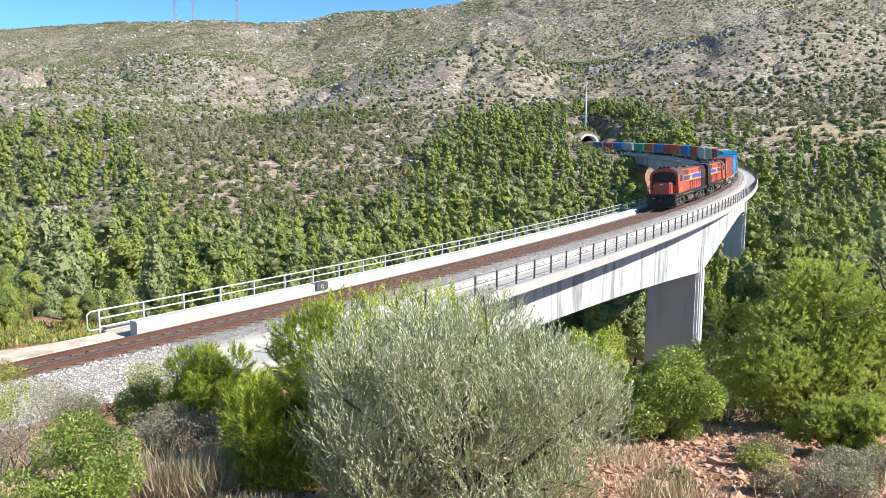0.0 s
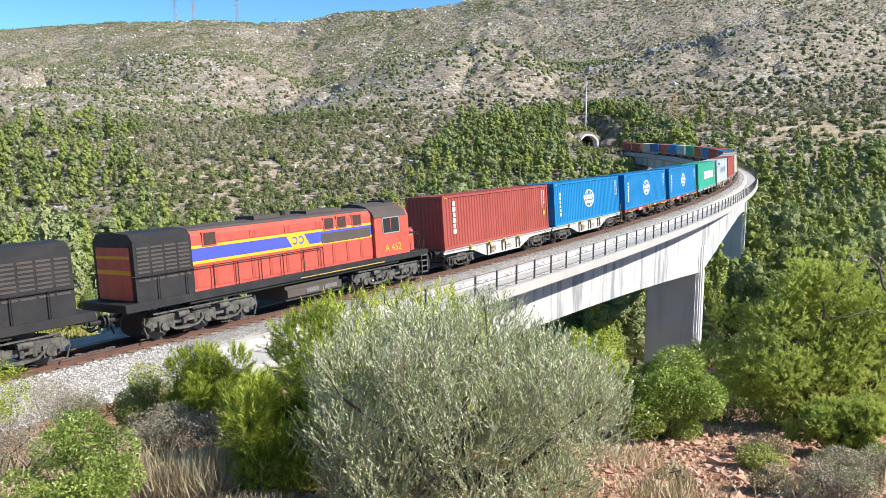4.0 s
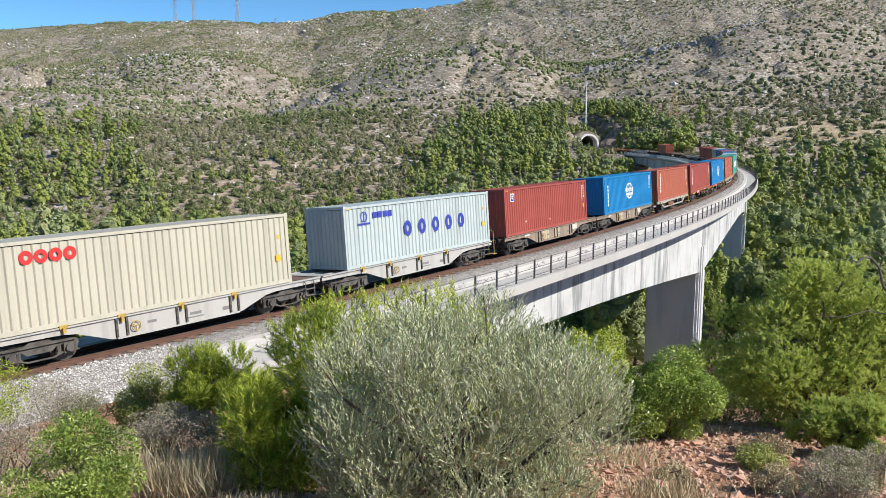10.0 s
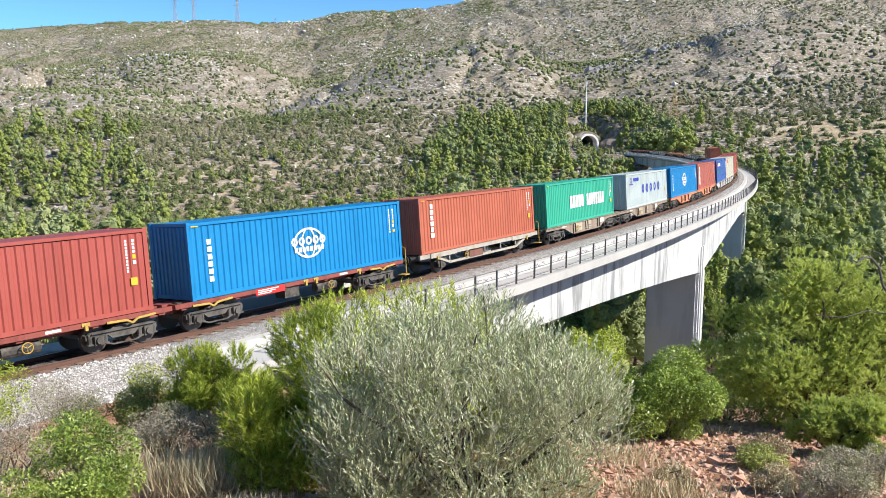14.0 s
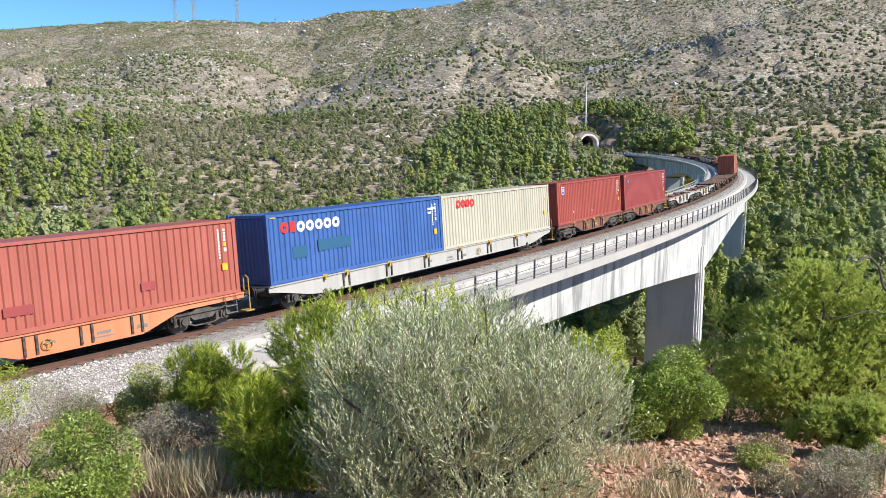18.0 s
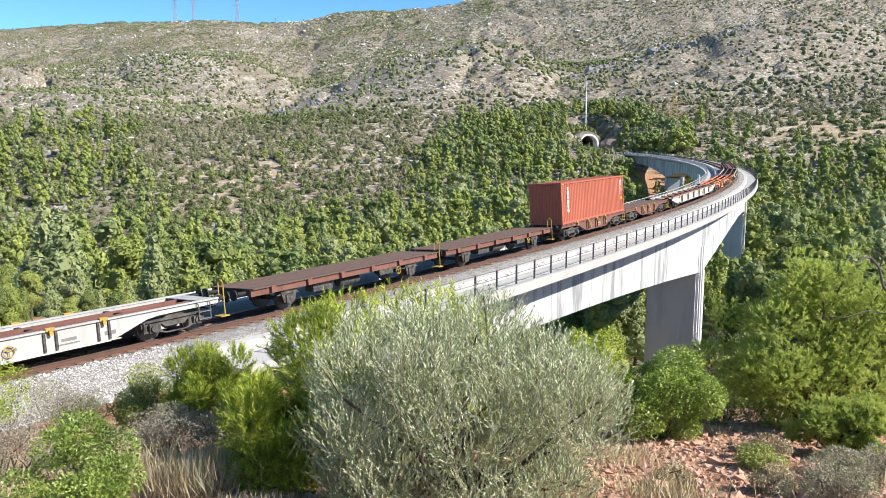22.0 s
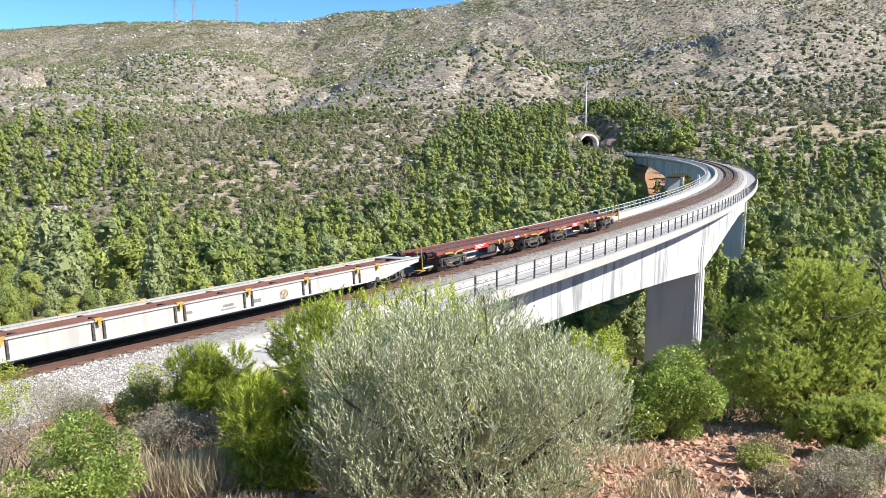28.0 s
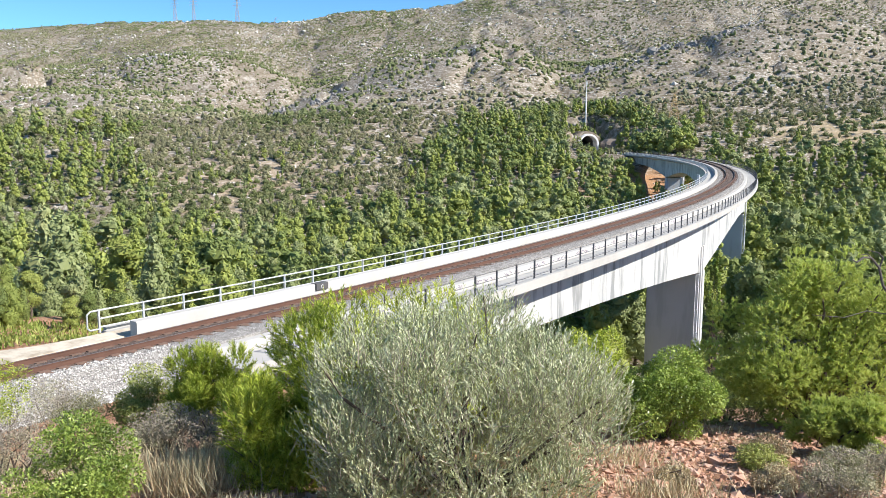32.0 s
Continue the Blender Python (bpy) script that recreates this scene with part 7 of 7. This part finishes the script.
        part("steps", bm, STEEL, top)
    # radiator end
    bm = bmesh.new()
    prism(bm, [(1.26, 1.5), (1.26, 3.6), (1.0, 3.86), (0, 3.92), (-1.0, 3.86), (-1.26, 3.6), (-1.26, 1.5)], hood[1] + 0.002, x1 - 0.55, "x")
    part("radiator_hood", bm, BLACK, top, "soot-black radiator end of the hood")
    bm = bmesh.new()
    for side in (-1, 1):
        for k in range(4):
            a = hood[1] + 0.12 + k * 0.55
            for j in range(9):
                box(bm, a, a + 0.46, side * 1.265 - 0.012, side * 1.265 + 0.012, 2.2 + j * 0.14, 2.27 + j * 0.14)
    part("radiator_grille", bm, GREYROOF, top)
    bm = bmesh.new()
    box(bm, x1 - 0.553, x1 - 0.52, -1.05, 1.05, 1.55, 3.4)
    part("end_panel", bm, LOCORED, top)
    bm = bmesh.new()
    box(bm, x1 - 0.521, x1 - 0.512, -1.05, 1.05, 2.45, 2.6)
    box(bm, x1 - 0.521, x1 - 0.512, -1.05, 1.05, 3.0, 3.1)
    part("end_stripe", bm, YELLOW, top)
    # tank, bogies
    bm = bmesh.new()
    box(bm, -1.9, 1.3, -1.3, 1.3, 0.38, 1.0)
    bmesh.ops.bevel(bm, geom=[e for e in bm.edges if abs(e.verts[0].co.x - e.verts[1].co.x) > 1], offset=0.15, segments=2, affect="EDGES")
    part("fuel_tank", bm, GREYROOF, top)
    for side in (-1, 1):
        for a in (-1.6, -0.5):
            bm = bmesh.new()
            box(bm, a, a + 0.75, side * 1.31 - 0.012, side * 1.31 + 0.012, 0.6, 0.78)
            part("tank_plate", bm, STEEL, top)
    for c in (-5.3, 5.3):
        bm = bmesh.new()
        for side in (-1, 1):
            y = side * 1.08
            prism(bm, [(-2.5, 0.62), (-2.3, 0.86), (-1.4, 0.9), (-0.9, 0.74), (0.9, 0.74), (1.4, 0.9), (2.3, 0.86), (2.5, 0.62), (2.3, 0.5), (-2.3, 0.5)], y - 0.08, y + 0.08)
            for x in (-1.8, 0.0, 1.8):
                box(bm, x - 0.2, x + 0.2, y - 0.16, y + 0.16, 0.32, 0.7)
                rod(bm, (x, y + side * 0.1, 0.5), (x, y + side * 0.24, 0.5), 0.15, 12)
                for q in (-0.42, 0.42):
                    rod(bm, (x + q, y, 0.4), (x + q, y, 0.78), 0.1, 8)
            for x in (-0.95, 0.95):
                rod(bm, (x, y + side * 0.12, 0.45), (x, y + side * 0.12, 0.9), 0.08, 8)
                box(bm, x - 0.3, x + 0.3, y - 0.1, y + 0.14, 0.26, 0.36)
            rod(bm, (-2.2, y + side * 0.14, 0.95), (2.2, y + side * 0.14, 0.98), 0.035, 6)
            for x in (-0.9, 0.9):
                bent(bm, [(x - 0.85, y + side * 0.16, 0.62), (x - 0.5, y + side * 0.16, 0.34), (x, y + side * 0.16, 0.28), (x + 0.5, y + side * 0.16, 0.34), (x + 0.85, y + side * 0.16, 0.62)], 0.05, 6)
                rod(bm, (x - 0.1, y + side * 0.2, 0.82), (x + 0.35, y + side * 0.2, 0.82), 0.11, 10)
            for x in (-2.45, 2.45):
                bent(bm, [(x, y, 0.9), (x * 1.02, y, 0.5), (x * 0.97, y, 0.16)], 0.03, 6)
        box(bm, -0.4, 0.4, -1.0, 1.0, 0.5, 0.95)
        b = part("bogie", bm, DUSTY, top)
        b.location.x = c
        for x in (-1.8, 0.0, 1.8):
            shared("wheel", RG["wheel"], b, pose(x, 0, 0.5) @ Matrix.Diagonal((1.08, 1, 1.08, 1)))
            shared("wheel", RG["wheel"], b, pose(x, 0, 0.5, 0, 0, 180) @ Matrix.Diagonal((1.08, 1, 1.08, 1)))
    bm = bmesh.new()
    prism(bm, [(-1.35, 1.12), (-1.35, 0.45), (-1.0, 0.22), (1.0, 0.22), (1.35, 0.45), (1.35, 1.12)], x0 + 0.26, x0 + 0.4, "x")
    part("pilot", bm, BLACK, top)
    add_ends(top, x0 + 0.28, x1, True, True, False)
    return top


# front, rear, kind, colour, ends with buffers, label
FISH = "container wagon unit with deep fishbelly side sills"
UNITS = [
    (21.62, 34.25, "fish", "white", "front", "white " + FISH), (34.45, 47.2, "fish", "white", "rear", "white " + FISH),
    (48.35, 61.3, "skel", "redframe", "front", "red skeletal container wagon unit with yellow fittings"), (61.42, 74.35, "skel", "redframe", "rear", "red skeletal container wagon unit with yellow fittings"),
    (75.6, 88.2, "two_axle", "slate", "both", "slate-grey two-axle container wagon with rusty brackets"),
    (89.5, 102.3, "fish", "stained", "front", "rust-stained beige " + FISH), (102.42, 115.1, "fish", "stained", "rear", "rust-stained beige " + FISH),
    (116.6, 130.5, "fish", "grey", "front decked", "pale grey " + FISH), (130.6, 144.55, "fish", "grey", "rear", "pale grey " + FISH),
    (146.1, 160.1, "fish", "stained", "front decked", "rust-stained beige " + FISH), (160.2, 174.15, "fish", "stained", "rear", "rust-stained beige " + FISH),
    (175.75, 188.1, "truss", "bare", "both", "beige two-axle container wagon with trussed side frames"),
    (189.4, 202.4, "skel", "redframe", "front", "red skeletal container wagon unit with yellow fittings"), (202.5, 215.45, "skel", "redframe", "rear", "red skeletal container wagon unit with yellow fittings"),
    (216.8, 229.5, "truss", "bare", "both", "beige two-axle container wagon with trussed side frames"),
    (230.8, 244.5, "fish", "stained", "front", "rust-stained beige " + FISH), (244.6, 258.55, "fish", "stained", "rear", "rust-stained beige " + FISH),
    (259.95, 272.4, "fish", "salmon", "front", "orange " + FISH), (272.5, 285.3, "fish", "salmon", "rear", "orange " + FISH),
    (286.5, 311.05, "long", "grey", "both", "long pale grey container wagon with deep side sills"),
    (312.3, 324.85, "fish", "brown", "front", "brown " + FISH), (324.95, 337.75, "fish", "brown", "rear", "brown " + FISH),
    (338.85, 351.35, "fish", "white", "front", "empty white " + FISH), (351.45, 364.2, "fish", "white", "rear", "empty white " + FISH),
    (365.7, 378.1, "flat", "brown", "both", "empty rust-brown flat wagon with a plank deck"), (378.9, 391.2, "flat", "brown", "both", "empty rust-brown flat wagon with a plank deck"),
    (393.0, 405.6, "fish", "brown", "front decked", "brown " + FISH), (405.7, 418.4, "fish", "brown", "rear decked", "empty brown decked " + FISH),
    (420.05, 444.8, "long", "white", "both", "empty long white container wagon with yellow locks"),
    (445.9, 458.4, "fish", "salmon", "front", "empty orange " + FISH), (458.5, 471.15, "fish", "salmon", "rear", "empty orange " + FISH),
    (472.7, 497.5, "long", "white", "both", "empty long white container wagon with yellow locks"),
    (499.0, 511.85, "skel", "redframe", "front", "empty red skeletal container wagon unit"), (511.95, 524.7, "skel", "redframe", "rear", "empty red skeletal container wagon unit"),
]
# front, colour, style, doors, label
BOXES = [
    (21.7, "red", "column", 0, "red corrugated shipping container with a white letter column"),
    (34.86, "blue", "globe", 1, "bright blue corrugated shipping container with a white globe emblem"),
    (48.47, "blue", "globe", 0, "bright blue corrugated shipping container with a white globe emblem"),
    (62.12, "blue", "globe", 1, "bright blue corrugated shipping container with a white globe emblem"),
    (75.85, "green", "words", 0, "green corrugated shipping container with white letter blocks"),
    (89.62, "pale", "big", 0, "rust-streaked pale grey shipping container with blue letter blocks"),
    (102.85, "red", "square", 0, "red corrugated shipping container with a small square emblem"),
    (116.7, "cream", "small_red", 0, "cream shipping container with red letter blocks and rusty posts"),
    (132.2, "pale", "big", 0, "pale blue-grey shipping container with blue letter blocks"),
    (146.23, "red", "square", 0, "red corrugated shipping container with a small square emblem"),
    (161.85, "blue", "globe", 0, "bright blue corrugated shipping container with a white globe emblem"),
    (175.9, "orange", "column", 0, "orange-red shipping container with a white letter column"),
    (189.5, "red", "column", 0, "red corrugated shipping container with a white letter column"),
    (203.25, "blue", "globe", 0, "bright blue corrugated shipping container with a white globe emblem"),
    (216.97, "orange", "column", 0, "orange-red shipping container with a white letter column"),
    (230.95, "green", "words", 0, "green corrugated shipping container with white letter blocks"),
    (246.25, "pale", "big", 0, "pale blue-grey shipping container with blue letter blocks"),
    (260.0, "blue", "globe", 0, "bright blue corrugated shipping container with a white globe emblem"),
    (272.95, "pink", "panel", 1, "faded red shipping container with a white vertical panel"),
    (286.6, "navy", "wide", 0, "navy shipping container with red and white letter blocks"),
    (298.82, "cream", "small_red", 0, "cream shipping container with red letter blocks and rusty posts"),
    (312.33, "red", "square", 0, "red corrugated shipping container with a small square emblem"),
    (325.4, "crimson", "dot", 1, "crimson shipping container with a light blue disc"),
    (393.1, "orange", "column", 0, "orange-red shipping container with a white letter column"),
]
FLOOR = 1.155


def run(t):
    """How far the train has gone at t seconds."""
    return 0.15 + 19.49 * t + 0.01344 * t * t


def pose_between(a, b, h):
    """A rigid vehicle whose pivots stand on the track at a and b."""
    pa, pb = np.array(track_xy(a)), np.array(track_xy(b))
    m = (pa + pb) / 2
    yaw = math.atan2(pb[1] - pa[1], pb[0] - pa[0])
    return pose(float(m[0]), float(m[1]), 0, -math.degrees(cant_at((a + b) / 2)), 0, math.degrees(yaw)) @ pose(0, 0, h)


MOVERS = []      # thing, middle, half distance between pivots, height, turned back


def build_train():
    MOVERS.append((locomotive("A 454", False), -6.45, 5.3, 0.0, False))
    MOVERS.append((locomotive("A 452", True), 11.75, 5.3, 0.0, True))
    spans = []
    for a, b, kind, colour, ends, label in UNITS:
        empty = a > 338
        w = wagon(kind, colour, b - a, label, "rear" not in ends, "front" not in ends, "decked" in ends, empty or kind == "long")
        inset = 2.3 if kind == "long" else 2.1 if kind in ("flat", "truss", "two_axle") else 1.85
        half = (b - a) / 2 - inset
        MOVERS.append((w, (a + b) / 2, half, 0.0, False))
        spans.append((a, b, half))
    for f, colour, style, doors, label in BOXES:
        c = container(colour, style, label, doors)
        mid = f + CL / 2
        a, b, half = next(q for q in spans if q[0] - 0.2 <= mid <= q[1] + 0.2)
        MOVERS.append((c, (a + b) / 2, half, FLOOR, mid - (a + b) / 2))


build_train()


def motions():
    """The whole train rolls down the line towards the near end."""
    times = [0.5 * i for i in range(65)]
    for thing, mid, half, h, extra in MOVERS:
        rows = []
        for t in times:
            c = mid - run(t)
            m = pose_between(c - half, c + half, h)
            if extra is True:
                m = m @ pose(0, 0, 0, 0, 0, 180)
            elif extra:
                m = m @ pose(extra, 0, 0)
            rows.append((t, m))
        walk(thing, rows)


motions()
